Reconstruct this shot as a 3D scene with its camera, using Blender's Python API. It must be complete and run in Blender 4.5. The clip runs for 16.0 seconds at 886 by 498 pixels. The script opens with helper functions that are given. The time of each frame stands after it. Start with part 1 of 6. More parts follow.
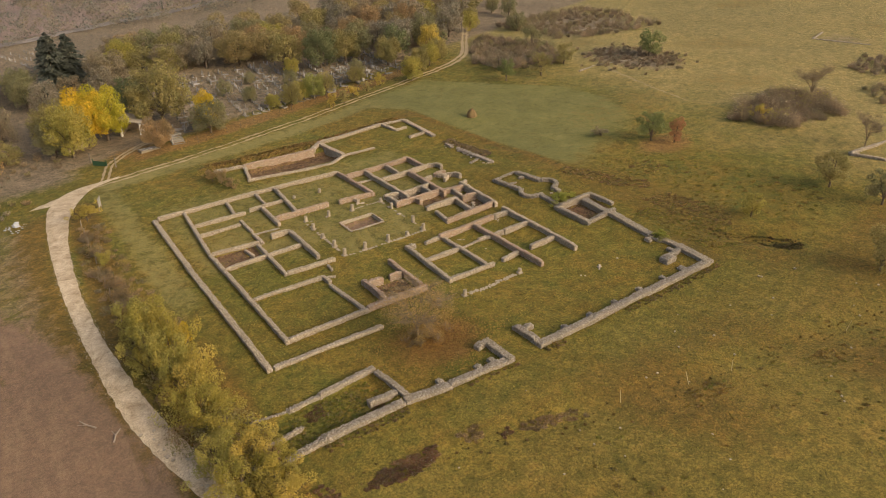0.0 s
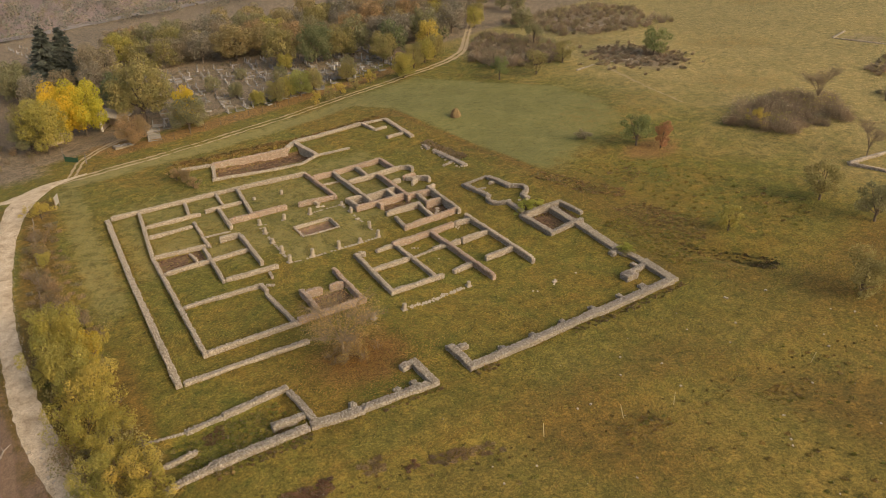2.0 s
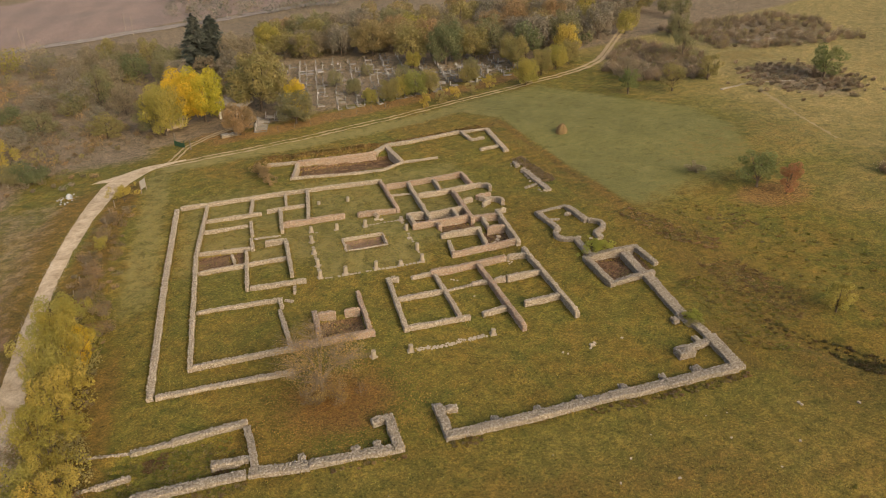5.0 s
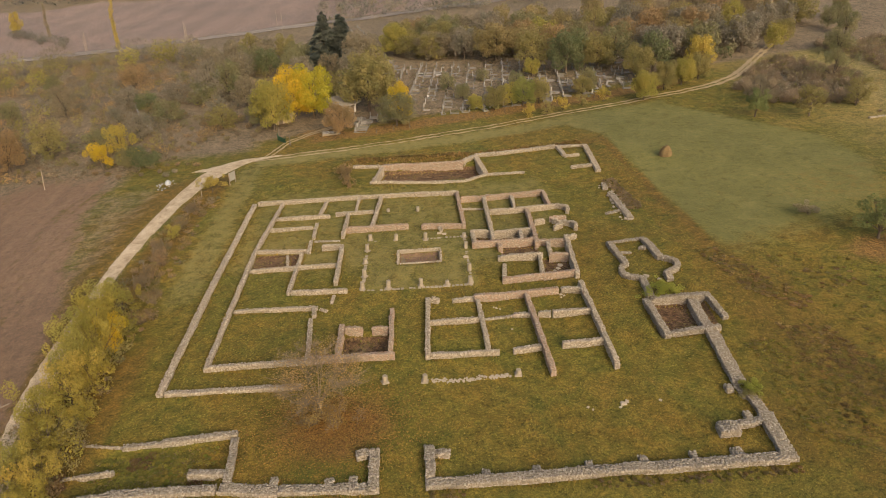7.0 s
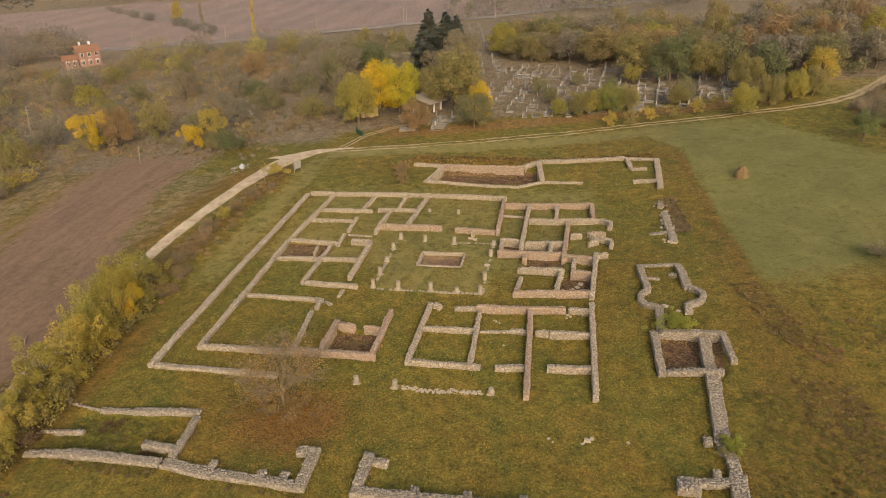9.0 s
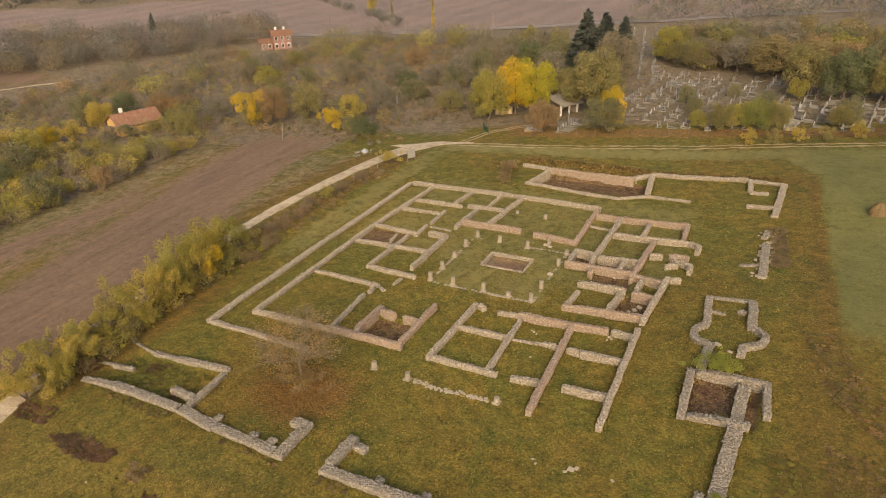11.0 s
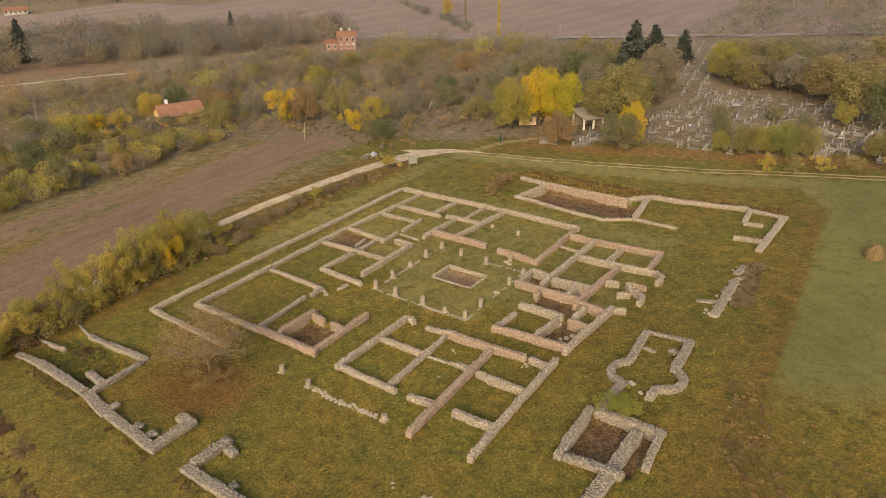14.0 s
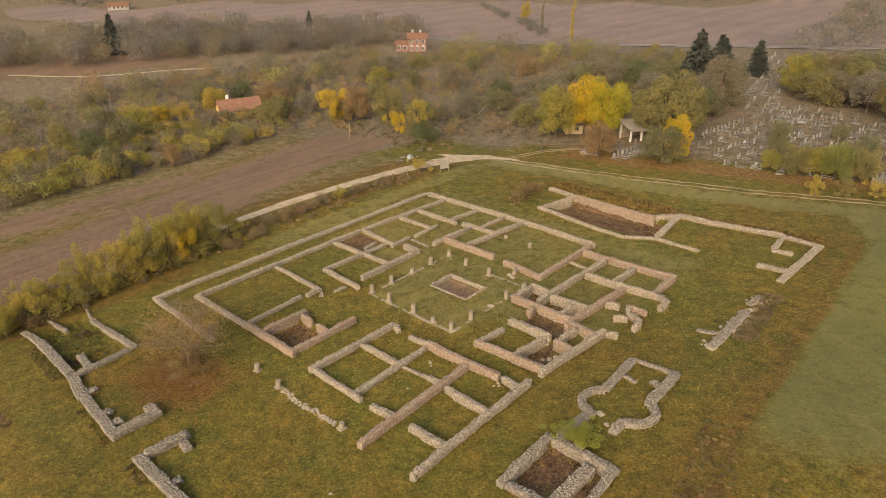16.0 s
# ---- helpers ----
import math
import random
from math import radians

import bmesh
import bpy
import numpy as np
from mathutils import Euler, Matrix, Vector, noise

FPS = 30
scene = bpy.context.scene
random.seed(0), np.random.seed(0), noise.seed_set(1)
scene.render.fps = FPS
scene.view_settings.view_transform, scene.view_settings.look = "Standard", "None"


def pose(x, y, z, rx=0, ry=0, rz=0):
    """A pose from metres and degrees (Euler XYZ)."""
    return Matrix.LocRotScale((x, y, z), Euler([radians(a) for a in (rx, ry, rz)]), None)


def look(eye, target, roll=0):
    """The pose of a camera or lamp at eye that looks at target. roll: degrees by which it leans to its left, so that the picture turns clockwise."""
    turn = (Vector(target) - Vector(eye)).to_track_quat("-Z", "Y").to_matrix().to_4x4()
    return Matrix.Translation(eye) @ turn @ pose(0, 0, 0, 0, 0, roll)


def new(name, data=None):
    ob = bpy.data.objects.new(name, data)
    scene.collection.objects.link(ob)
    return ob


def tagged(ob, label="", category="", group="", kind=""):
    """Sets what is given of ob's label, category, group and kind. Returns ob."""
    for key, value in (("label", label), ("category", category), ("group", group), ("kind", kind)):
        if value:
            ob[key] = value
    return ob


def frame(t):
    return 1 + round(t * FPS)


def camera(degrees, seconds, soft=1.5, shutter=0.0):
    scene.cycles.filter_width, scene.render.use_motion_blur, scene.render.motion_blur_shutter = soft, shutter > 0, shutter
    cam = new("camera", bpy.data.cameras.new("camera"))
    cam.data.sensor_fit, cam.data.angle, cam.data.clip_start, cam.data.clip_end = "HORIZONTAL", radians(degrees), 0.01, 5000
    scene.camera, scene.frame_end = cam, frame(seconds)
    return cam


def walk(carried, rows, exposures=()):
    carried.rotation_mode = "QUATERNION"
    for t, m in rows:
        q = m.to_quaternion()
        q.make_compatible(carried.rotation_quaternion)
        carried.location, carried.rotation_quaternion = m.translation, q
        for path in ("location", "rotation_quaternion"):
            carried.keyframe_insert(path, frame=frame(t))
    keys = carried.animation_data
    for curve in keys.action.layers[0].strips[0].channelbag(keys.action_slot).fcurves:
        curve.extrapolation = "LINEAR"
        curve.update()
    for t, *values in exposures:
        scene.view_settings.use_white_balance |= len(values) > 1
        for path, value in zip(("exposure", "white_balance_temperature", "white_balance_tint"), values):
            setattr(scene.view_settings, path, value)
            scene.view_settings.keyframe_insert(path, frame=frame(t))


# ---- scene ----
cam = camera(64.7, 16.0, soft=0.4)
PATH = [
    (0.0, -48.415, -88.985, 44.337, 64.034, -0.222, -35.402),
    (0.5, -45.295, -89.758, 44.126, 63.938, -0.171, -34.682),
    (1.0, -41.977, -90.334, 43.892, 63.852, -0.118, -33.863),
    (1.5, -38.504, -90.691, 43.701, 63.774, -0.09, -32.973),
    (2.0, -34.972, -90.861, 43.561, 63.708, -0.077, -32.023),
    (2.5, -31.363, -90.801, 43.443, 63.651, -0.064, -31.073),
    (3.0, -27.757, -90.586, 43.385, 63.595, -0.052, -30.123),
    (3.5, -24.104, -90.207, 43.332, 63.569, -0.074, -29.173),
    (4.0, -20.826, -89.605, 43.307, 63.512, -0.159, -25.762),
    (4.5, -17.354, -88.872, 43.306, 63.418, -0.112, -20.502),
    (7.0, -0.347, -84.172, 43.124, 63.496, 0.202, -2.524),
    (7.5, 3.746, -83.356, 43.075, 63.479, 0.345, 0.466),
    (8.0, 7.68, -82.517, 42.973, 63.528, 0.325, 0.456),
    (8.5, 11.431, -81.743, 42.91, 63.532, 0.268, 3.656),
    (9.0, 15.39, -80.915, 42.786, 63.481, 0.273, 10.326),
    (9.5, 19.535, -79.803, 42.709, 63.411, 0.438, 17.326),
    (12.0, 35.621, -71.852, 42.331, 63.556, 0.176, 29.337),
    (12.5, 38.09, -69.979, 42.284, 63.644, 0.086, 30.757),
    (13.0, 40.385, -68.06, 42.27, 63.716, -0.017, 32.228),
    (13.5, 42.517, -66.096, 42.248, 63.799, -0.09, 34.038),
    (14.0, 44.53, -64.098, 42.24, 63.851, -0.167, 35.969),
    (14.5, 46.403, -62.088, 42.236, 63.916, -0.215, 37.909),
    (15.0, 48.174, -60.034, 42.245, 63.961, -0.267, 39.85),
    (15.5, 49.854, -57.956, 42.216, 64.001, -0.315, 41.79),
    (16.0, 51.435, -55.845, 42.17, 64.032, -0.344, 43.711),
]
walk(cam, [(t, pose(x, y, z, rx, ry, rz)) for t, x, y, z, rx, ry, rz in PATH])

# ---- light ----
SUN_EL, SUN_AZ = 27.0, 158.0        # degrees above the horizon; bearing clockwise from +y
world = bpy.data.worlds.new("sky")
scene.world = world
world.use_nodes = True
wn = world.node_tree.nodes
sky = wn.new("ShaderNodeTexSky")
sky.sky_type = "NISHITA"
sky.sun_disc = False
sky.sun_elevation = radians(SUN_EL)
sky.sun_rotation = radians(SUN_AZ)
sky.air_density, sky.dust_density, sky.ozone_density = 1.0, 6.0, 0.6
wn["Background"].inputs["Strength"].default_value = 0.255
world.node_tree.links.new(sky.outputs["Color"], wn["Background"].inputs["Color"])
lamp = bpy.data.lights.new("sun", "SUN")
lamp.energy, lamp.angle, lamp.color = 1.15, radians(24), (1.0, 0.9, 0.68)
sun = new("sun", lamp)
a, e = radians(SUN_AZ), radians(SUN_EL)
sun.matrix_world = look((0, 0, 60), (-math.sin(a) * math.cos(e), -math.cos(a) * math.cos(e), 60 - math.sin(e)))


# ---- small helpers ----
def part(name, data, material, parent=None, label=""):
    """One mesh object from a bmesh or a mesh, under a thing or a part."""
    if isinstance(data, bmesh.types.BMesh):
        me = bpy.data.meshes.new(name)
        data.to_mesh(me)
        data.free()
    else:
        me = data
    if material and not me.materials:
        me.materials.append(material)
    ob = new(name, me)
    ob.parent = parent
    if label:
        ob["label"] = label
    return ob


def thing(name, label, category, group="", kind="", m=None):
    ob = new(name)
    ob.empty_display_size = 0.3
    if m is not None:
        ob.matrix_basis = m
    return tagged(ob, label, category, group, kind)


def mesh_from(name, verts, faces):
    me = bpy.data.meshes.new(name)
    verts, faces = np.asarray(verts, dtype=np.float32), np.asarray(faces, dtype=np.int32)
    k = faces.shape[1]
    me.vertices.add(len(verts))
    me.vertices.foreach_set("co", verts.ravel())
    me.loops.add(faces.size)
    me.loops.foreach_set("vertex_index", faces.ravel())
    me.polygons.add(len(faces))
    me.polygons.foreach_set("loop_start", np.arange(0, faces.size, k, dtype=np.int32))
    me.update(calc_edges=True)
    return me


def box_bm(bm, x0, x1, y0, y1, z0, z1, bevel=0.0, m=None):
    made = bmesh.ops.create_cube(bm, size=1.0)["verts"]
    for v in made:
        v.co = Vector(((x0 + x1) / 2 + v.co.x * (x1 - x0), (y0 + y1) / 2 + v.co.y * (y1 - y0), (z0 + z1) / 2 + v.co.z * (z1 - z0)))
        if m is not None:
            v.co = m @ v.co
    if bevel:
        edges = list({e for v in made for e in v.link_edges})
        bmesh.ops.bevel(bm, geom=edges, offset=bevel, segments=1, affect="EDGES")
    return bm


def box(*args, bevel=0.0, m=None):
    return box_bm(bmesh.new(), *args, bevel=bevel, m=m)


def tube(points, radii, sides=7, cap=True):
    """Verts and quads of a tapering tube along points."""
    pts = [Vector(p) for p in points]
    verts, faces = [], []
    for i, p in enumerate(pts):
        d = (pts[min(i + 1, len(pts) - 1)] - pts[max(i - 1, 0)]).normalized()
        u = d.orthogonal().normalized()
        w = d.cross(u)
        for k in range(sides):
            an = 2 * math.pi * k / sides
            verts.append(p + radii[i] * (math.cos(an) * u + math.sin(an) * w))
    for i in range(len(pts) - 1):
        for k in range(sides):
            j = (k + 1) % sides
            faces.append((i * sides + k, i * sides + j, (i + 1) * sides + j, (i + 1) * sides + k))
    return [tuple(v) for v in verts], faces


def join(pieces):
    """Joins (verts, quads) pieces into one pair of arrays."""
    vs, fs, n = [], [], 0
    for v, f in pieces:
        v, f = np.asarray(v, dtype=np.float32), np.asarray(f, dtype=np.int32)
        vs.append(v)
        fs.append(f + n)
        n += len(v)
    return np.concatenate(vs), np.concatenate(fs)


# ---- lie of the land ----
DIPS = [(-24, -44, 0.1), (-24, -26, 0.13), (-24, -8, 0.02), (-24, 12, -0.35), (-24, 32, 0.54),
        (-2, -44, 0.04), (-2, -26, -0.14), (-2, -8, -0.01), (-2, 12, 0.35), (-2, 32, -0.19),
        (16, -44, -0.6), (16, -26, -0.92), (16, -8, -0.48), (16, 12, -0.68), (16, 32, -0.55),
        (34, -44, -0.53), (34, -26, 0.25), (34, -8, 0.85), (34, 12, -0.3), (34, 32, 0.57)]


def lie(x, y):
    """Height of the natural ground: a slope that rises to the east and flattens into the valley in the west."""
    x, y = np.asarray(x, dtype=float), np.asarray(y, dtype=float)
    flat = -150 + 18 * np.logaddexp(0, (x + 150) / 18)
    z = 0.07925 * flat + 0.01375 * np.clip(y, -150, 150) + 0.7 * (1 + np.tanh((x - 58) / 16))
    z = z + 1.3 * np.exp(-((x + 46) / 20) ** 2 - ((y - 6) / 31) ** 2)
    for cx, cy, v in DIPS:
        z = z + v * np.exp(-((x - cx) ** 2 + (y - cy) ** 2) / 450)
    return z


# rooms dug below the natural ground: x0, x1, y0, y1, depth
PITS = [(-9.0, -3.5, -21.4, -16.6, 0.75), (-6.6, 11.2, 28.6, 35.2, 1.15), (25.9, 32.4, -22.2, -16.2, 0.5),
        (-2.7, 2.7, -0.8, 2.9, 0.6), (7.9, 10.4, 2.8, 6.2, 0.45), (10.6, 16.3, 2.6, 5.7, 0.55), (11.0, 16.1, -1.9, 2.3, 0.45),
        (15.7, 20.0, -7.6, -2.4, 0.5), (-31.0, -18.2, -38.8, -33.0, 0.35), (-22.8, -16.5, -0.4, 4.2, 0.2), (17.6, 20.3, -2.6, 1.0, 0.35)]


def ground_z(x, y):
    x, y = np.asarray(x, dtype=float), np.asarray(y, dtype=float)
    z = lie(x, y)
    for x0, x1, y0, y1, d in PITS:
        z = np.where((x > x0) & (x < x1) & (y > y0) & (y < y1), z - d, z)
    # spoil bank along the north side of the dig
    z = z + 0.55 * np.exp(-((y - 38.8) / 1.6) ** 2) * np.clip((x + 16) / 4, 0, 1) * np.clip((11 - x) / 4, 0, 1)
    # low terrace bank across the southern meadow, and a hollow beside the enclosure
    z = z - 0.35 * (1 + np.tanh((-50.5 - 0.25 * x - y) / 1.2)) * np.clip((x + 30) / 20, 0, 1) * np.clip((60 - x) / 20, 0, 1)
    u, v = (x - 40.6) * 0.55 - (y + 41.5) * 0.835, (x - 40.6) * 0.835 + (y + 41.5) * 0.55
    z = z - 0.95 * np.exp(-(u / 5.2) ** 2 - (v / 1.5) ** 2)
    return z


def gz(x, y):
    return float(ground_z(x, y))


def wave(x, y, sx, sy, p=0.0):
    return np.sin(x / sx + p) * np.sin(y / sy + 1.7 * p) + 0.5 * np.sin(x / sx * 2.3 + y / sy * 1.1 + 2 * p)


def rough(x, y):
    """Small swells of the turf."""
    x, y = np.asarray(x, dtype=float), np.asarray(y, dtype=float)
    away = np.clip((np.hypot(x, y) - 40) / 40, 0, 1)
    return 0.05 * wave(x, y, 1.9, 2.3) + 0.18 * away * wave(x, y, 9, 11, 0.6)


# ---- materials ----
def material(name, rough_=0.9):
    m = bpy.data.materials.new(name)
    m.use_nodes = True
    m.node_tree.nodes["Principled BSDF"].inputs["Roughness"].default_value = rough_
    m.node_tree.nodes["Principled BSDF"].inputs["Specular IOR Level"].default_value = 0.25
    return m


class Shade:
    """Short writing for node trees."""

    def __init__(self, m):
        self.m, self.t = m, m.node_tree
        self.bsdf = self.t.nodes["Principled BSDF"]
        self.pos = self.t.nodes.new("ShaderNodeNewGeometry")

    def node(self, kind, **inputs):
        n = self.t.nodes.new(kind)
        for k, v in inputs.items():
            self.put(n.inputs[k.replace("_", " ")], v)
        return n

    def put(self, socket, v):
        if isinstance(v, bpy.types.NodeSocket):
            self.t.links.new(v, socket)
        else:
            socket.default_value = v

    def noise(self, scale, detail=4.0, rough_=0.55, distort=0.0, object_space=False):
        n = self.node("ShaderNodeTexNoise", Scale=scale, Detail=detail, Roughness=rough_, Distortion=distort)
        if object_space:
            c = self.t.nodes.new("ShaderNodeTexCoord")
            self.t.links.new(c.outputs["Object"], n.inputs["Vector"])
        else:
            self.t.links.new(self.pos.outputs["Position"], n.inputs["Vector"])
        return n.outputs["Fac"]

    def ramp(self, fac, *stops):
        r = self.t.nodes.new("ShaderNodeValToRGB")
        while len(r.color_ramp.elements) < len(stops):
            r.color_ramp.elements.new(0.5)
        for el, (p, c) in zip(r.color_ramp.elements, stops):
            el.position = p
            el.color = (*c, 1) if len(c) == 3 else c
        self.put(r.inputs["Fac"], fac)
        return r.outputs["Color"]

    def grey(self, fac, lo, hi, a=0.0, b=1.0):
        n = self.node("ShaderNodeMapRange")
        for k, v in ((0, fac), (1, lo), (2, hi), (3, a), (4, b)):
            self.put(n.inputs[k], v)
        return n.outputs[0]

    def mix(self, fac, c1, c2, mode="MIX"):
        n = self.t.nodes.new("ShaderNodeMix")
        n.data_type, n.blend_type = "RGBA", mode
        self.put(n.inputs["Factor"], fac)
        self.put(n.inputs[6], (*c1, 1) if isinstance(c1, tuple) else c1)
        self.put(n.inputs[7], (*c2, 1) if isinstance(c2, tuple) else c2)
        return n.outputs[2]

    def math(self, op, a_, b_=0.5):
        n = self.t.nodes.new("ShaderNodeMath")
        n.operation = op
        self.put(n.inputs[0], a_)
        self.put(n.inputs[1], b_)
        return n.outputs[0]

    def finish(self, colour, bump=None, strength=0.5, distance=0.05):
        self.put(self.bsdf.inputs["Base Color"], (*colour, 1) if isinstance(colour, tuple) else colour)
        if bump is not None:
            b = self.node("ShaderNodeBump", Strength=strength, Distance=distance, Height=bump)
            self.t.links.new(b.outputs["Normal"], self.bsdf.inputs["Normal"])
        return self.m


def island_random(s):
    return s.pos.outputs["Random Per Island"]


def object_random(s):
    return s.t.nodes.new("ShaderNodeObjectInfo").outputs["Random"]


def ground_material():
    s = Shade(material("turf", 1.0))
    za = s.t.nodes.new("ShaderNodeAttribute")
    za.attribute_name = "zone_a"
    zb = s.t.nodes.new("ShaderNodeAttribute")
    zb.attribute_name = "zone_b"
    sa, sb = s.t.nodes.new("ShaderNodeSeparateColor"), s.t.nodes.new("ShaderNodeSeparateColor")
    s.t.links.new(za.outputs["Color"], sa.inputs[0])
    s.t.links.new(zb.outputs["Color"], sb.inputs[0])
    fine, blade, mid, big = s.noise(3.8, 6, 0.75), s.noise(13.0, 4, 0.75), s.noise(0.55, 6, 0.65, 0.4), s.noise(0.07, 5, 0.6, 0.3)
    green, dry = s.ramp(mid, (0.3, (0.082, 0.081, 0.0125)), (0.5, (0.121, 0.105, 0.0165)), (0.72, (0.168, 0.129, 0.023))), \
        s.ramp(mid, (0.3, (0.112, 0.076, 0.012)), (0.52, (0.167, 0.108, 0.0175)), (0.75, (0.222, 0.141, 0.0255)))
    base = s.mix(s.grey(s.math("ADD", s.math("MULTIPLY", big, 0.55), s.math("MULTIPLY", s.noise(0.32, 5, 0.7, 0.6), 0.45)), 0.43, 0.6), green, dry)
    straw = s.ramp(mid, (0.3, (0.185, 0.142, 0.046)), (0.52, (0.255, 0.19, 0.067)), (0.75, (0.325, 0.228, 0.086)))
    spread = s.node("ShaderNodeSeparateXYZ", Vector=s.pos.outputs["Position"])
    base = s.mix(s.math("MULTIPLY", s.grey(s.math("ADD", spread.outputs[0], s.math("MULTIPLY", s.math("SUBTRACT", big, 0.5), 60.0)), 58.0, 92.0), 0.9), base, straw)
    south = s.grey(s.math("ADD", spread.outputs[1], s.math("MULTIPLY", s.math("SUBTRACT", big, 0.5), 30.0)), -40.0, -52.0)
    tawny = s.ramp(mid, (0.3, (0.138, 0.1, 0.02)), (0.52, (0.19, 0.132, 0.028)), (0.75, (0.235, 0.158, 0.036)))
    base = s.mix(s.math("MULTIPLY", south, 0.6), base, tawny)
    edge = s.math("MULTIPLY", s.math("SUBTRACT", mid, 0.5), 0.9)

    def zone(socket):
        return s.grey(s.math("ADD", socket, edge), 0.3, 0.7)

    mown = s.ramp(s.noise(0.25, 6, 0.6), (0.3, (0.165, 0.137, 0.04)), (0.6, (0.208, 0.167, 0.052)), (0.8, (0.245, 0.19, 0.066)))
    stretch = s.node("ShaderNodeMapping", Vector=s.pos.outputs["Position"], Rotation=(0, 0, radians(-7)), Scale=(0.5, 0.07, 0.5))
    furrow_n = s.node("ShaderNodeTexNoise", Vector=stretch.outputs[0], Scale=1.0, Detail=6.0, Roughness=0.65, Distortion=0.5)
    furrow = furrow_n.outputs["Fac"]
    soil = s.ramp(s.math("ADD", s.math("MULTIPLY", s.noise(0.9, 7, 0.7, 0.5), 0.45), s.math("MULTIPLY", furrow, 0.55)), (0.34, (0.145, 0.09, 0.054)), (0.5, (0.19, 0.117, 0.069)), (0.68, (0.24, 0.152, 0.085)))
    litter = s.ramp(fine, (0.3, (0.12, 0.066, 0.02)), (0.55, (0.205, 0.115, 0.034)), (0.75, (0.28, 0.165, 0.05)))
    wood = s.ramp(mid, (0.3, (0.14, 0.102, 0.06)), (0.6, (0.208, 0.15, 0.092)), (0.8, (0.262, 0.195, 0.12)))
    rust = s.ramp(mid, (0.3, (0.094, 0.06, 0.013)), (0.6, (0.165, 0.1, 0.019)), (0.8, (0.225, 0.14, 0.03)))
    stripes = s.node("ShaderNodeTexWave", Scale=0.02, Distortion=6.0, Detail=3.0)
    s.t.links.new(s.pos.outputs["Position"], stripes.inputs["Vector"])
    field = s.mix(s.math("MULTIPLY", stripes.outputs["Fac"], s.noise(0.01, 4, 0.6)), (0.225, 0.158, 0.127), (0.28, 0.2, 0.16))
    lush = s.ramp(s.noise(0.25, 6, 0.6), (0.3, (0.134, 0.122, 0.032)), (0.6, (0.168, 0.147, 0.043)), (0.8, (0.205, 0.168, 0.056)))
    mown = s.mix(s.grey(spread.outputs[0], 31.0, 37.0), mown, lush)
    c = s.mix(zone(sa.outputs[0]), base, mown)
    c = s.mix(zone(sb.outputs[1]), c, rust)
    c = s.mix(zone(sb.outputs[0]), c, wood)
    bare = s.grey(s.math("ADD", s.math("ADD", sa.outputs[1], edge), s.math("MULTIPLY", s.math("SUBTRACT", furrow, 0.5), 1.3)), 0.3, 0.7)
    c = s.mix(bare, c, soil)
    c = s.mix(zone(sa.outputs[2]), c, litter)
    floor_earth = s.ramp(s.math("ADD", s.math("MULTIPLY", mid, 0.6), s.math("MULTIPLY", fine, 0.4)), (0.36, (0.075, 0.04, 0.02)), (0.47, (0.118, 0.066, 0.034)), (0.56, (0.165, 0.1, 0.05)), (0.62, (0.12, 0.1, 0.02)))
    c = s.mix(s.grey(za.outputs["Alpha"], 0.4, 0.6), c, floor_earth)
    # zone_b alpha mixes in a darker brown tone
    c = s.mix(s.math("MULTIPLY", zone(zb.outputs["Alpha"]), 0.75), c, s.mix(mid, (0.075, 0.052, 0.01), (0.145, 0.096, 0.02)))
    c = s.mix(s.grey(sb.outputs[2], 0.4, 0.6), c, field)
    c = s.mix(0.8, c, s.ramp(s.noise(0.03, 4, 0.6, 0.5), (0.35, (0.86, 0.88, 0.9)), (0.5, (1.0, 1.0, 1.0)), (0.65, (1.1, 1.08, 1.06))), "MULTIPLY")
    clump = s.noise(1.1, 6, 0.72, 0.4)
    calm = s.math("SUBTRACT", 0.9, s.math("MULTIPLY", s.math("MAXIMUM", zone(sa.outputs[0]), zone(sa.outputs[1])), 0.45))
    c = s.mix(calm, c, s.ramp(clump, (0.36, (0.7, 0.76, 0.7)), (0.5, (0.97, 0.99, 0.97)), (0.64, (1.2, 1.14, 1.06))), "MULTIPLY")
    smooth = s.math("MAXIMUM", zone(sa.outputs[0]), zone(sa.outputs[1]))
    speck = s.mix(s.math("SUBTRACT", 0.97, s.math("MULTIPLY", smooth, 0.62)), c, s.ramp(s.math("ADD", s.math("MULTIPLY", fine, 0.45), s.math("MULTIPLY", blade, 0.55)),
                                  (0.38, (0.22, 0.23, 0.2)), (0.49, (0.86, 0.86, 0.85)), (0.6, (1.8, 1.74, 1.64))), "MULTIPLY")
    rel = s.math("ADD", s.math("ADD", s.math("MULTIPLY", fine, 0.6), s.math("MULTIPLY", blade, 0.25)), s.math("MULTIPLY", clump, 0.9))
    return s.finish(speck, rel, 0.9, 0.16)


def stone_material(name, tints, rough_=0.95):
    s = Shade(material(name, rough_))
    r = island_random(s)
    n = len(tints)
    c = s.ramp(r, *[(i / max(1, n - 1), t) for i, t in enumerate(tints)])
    c = s.mix(0.7, c, s.ramp(s.noise(6.0, 6, 0.7), (0.3, (0.5, 0.48, 0.45)), (0.55, (0.95, 0.95, 0.95)), (0.75, (1.15, 1.12, 1.06))), "MULTIPLY")
    lichen = s.grey(s.noise(1.3, 5, 0.7), 0.58, 0.72)
    c = s.mix(s.math("MULTIPLY", lichen, 0.45), c, (0.16, 0.14, 0.085))
    return s.finish(c, s.noise(22, 4), 0.5, 0.03)


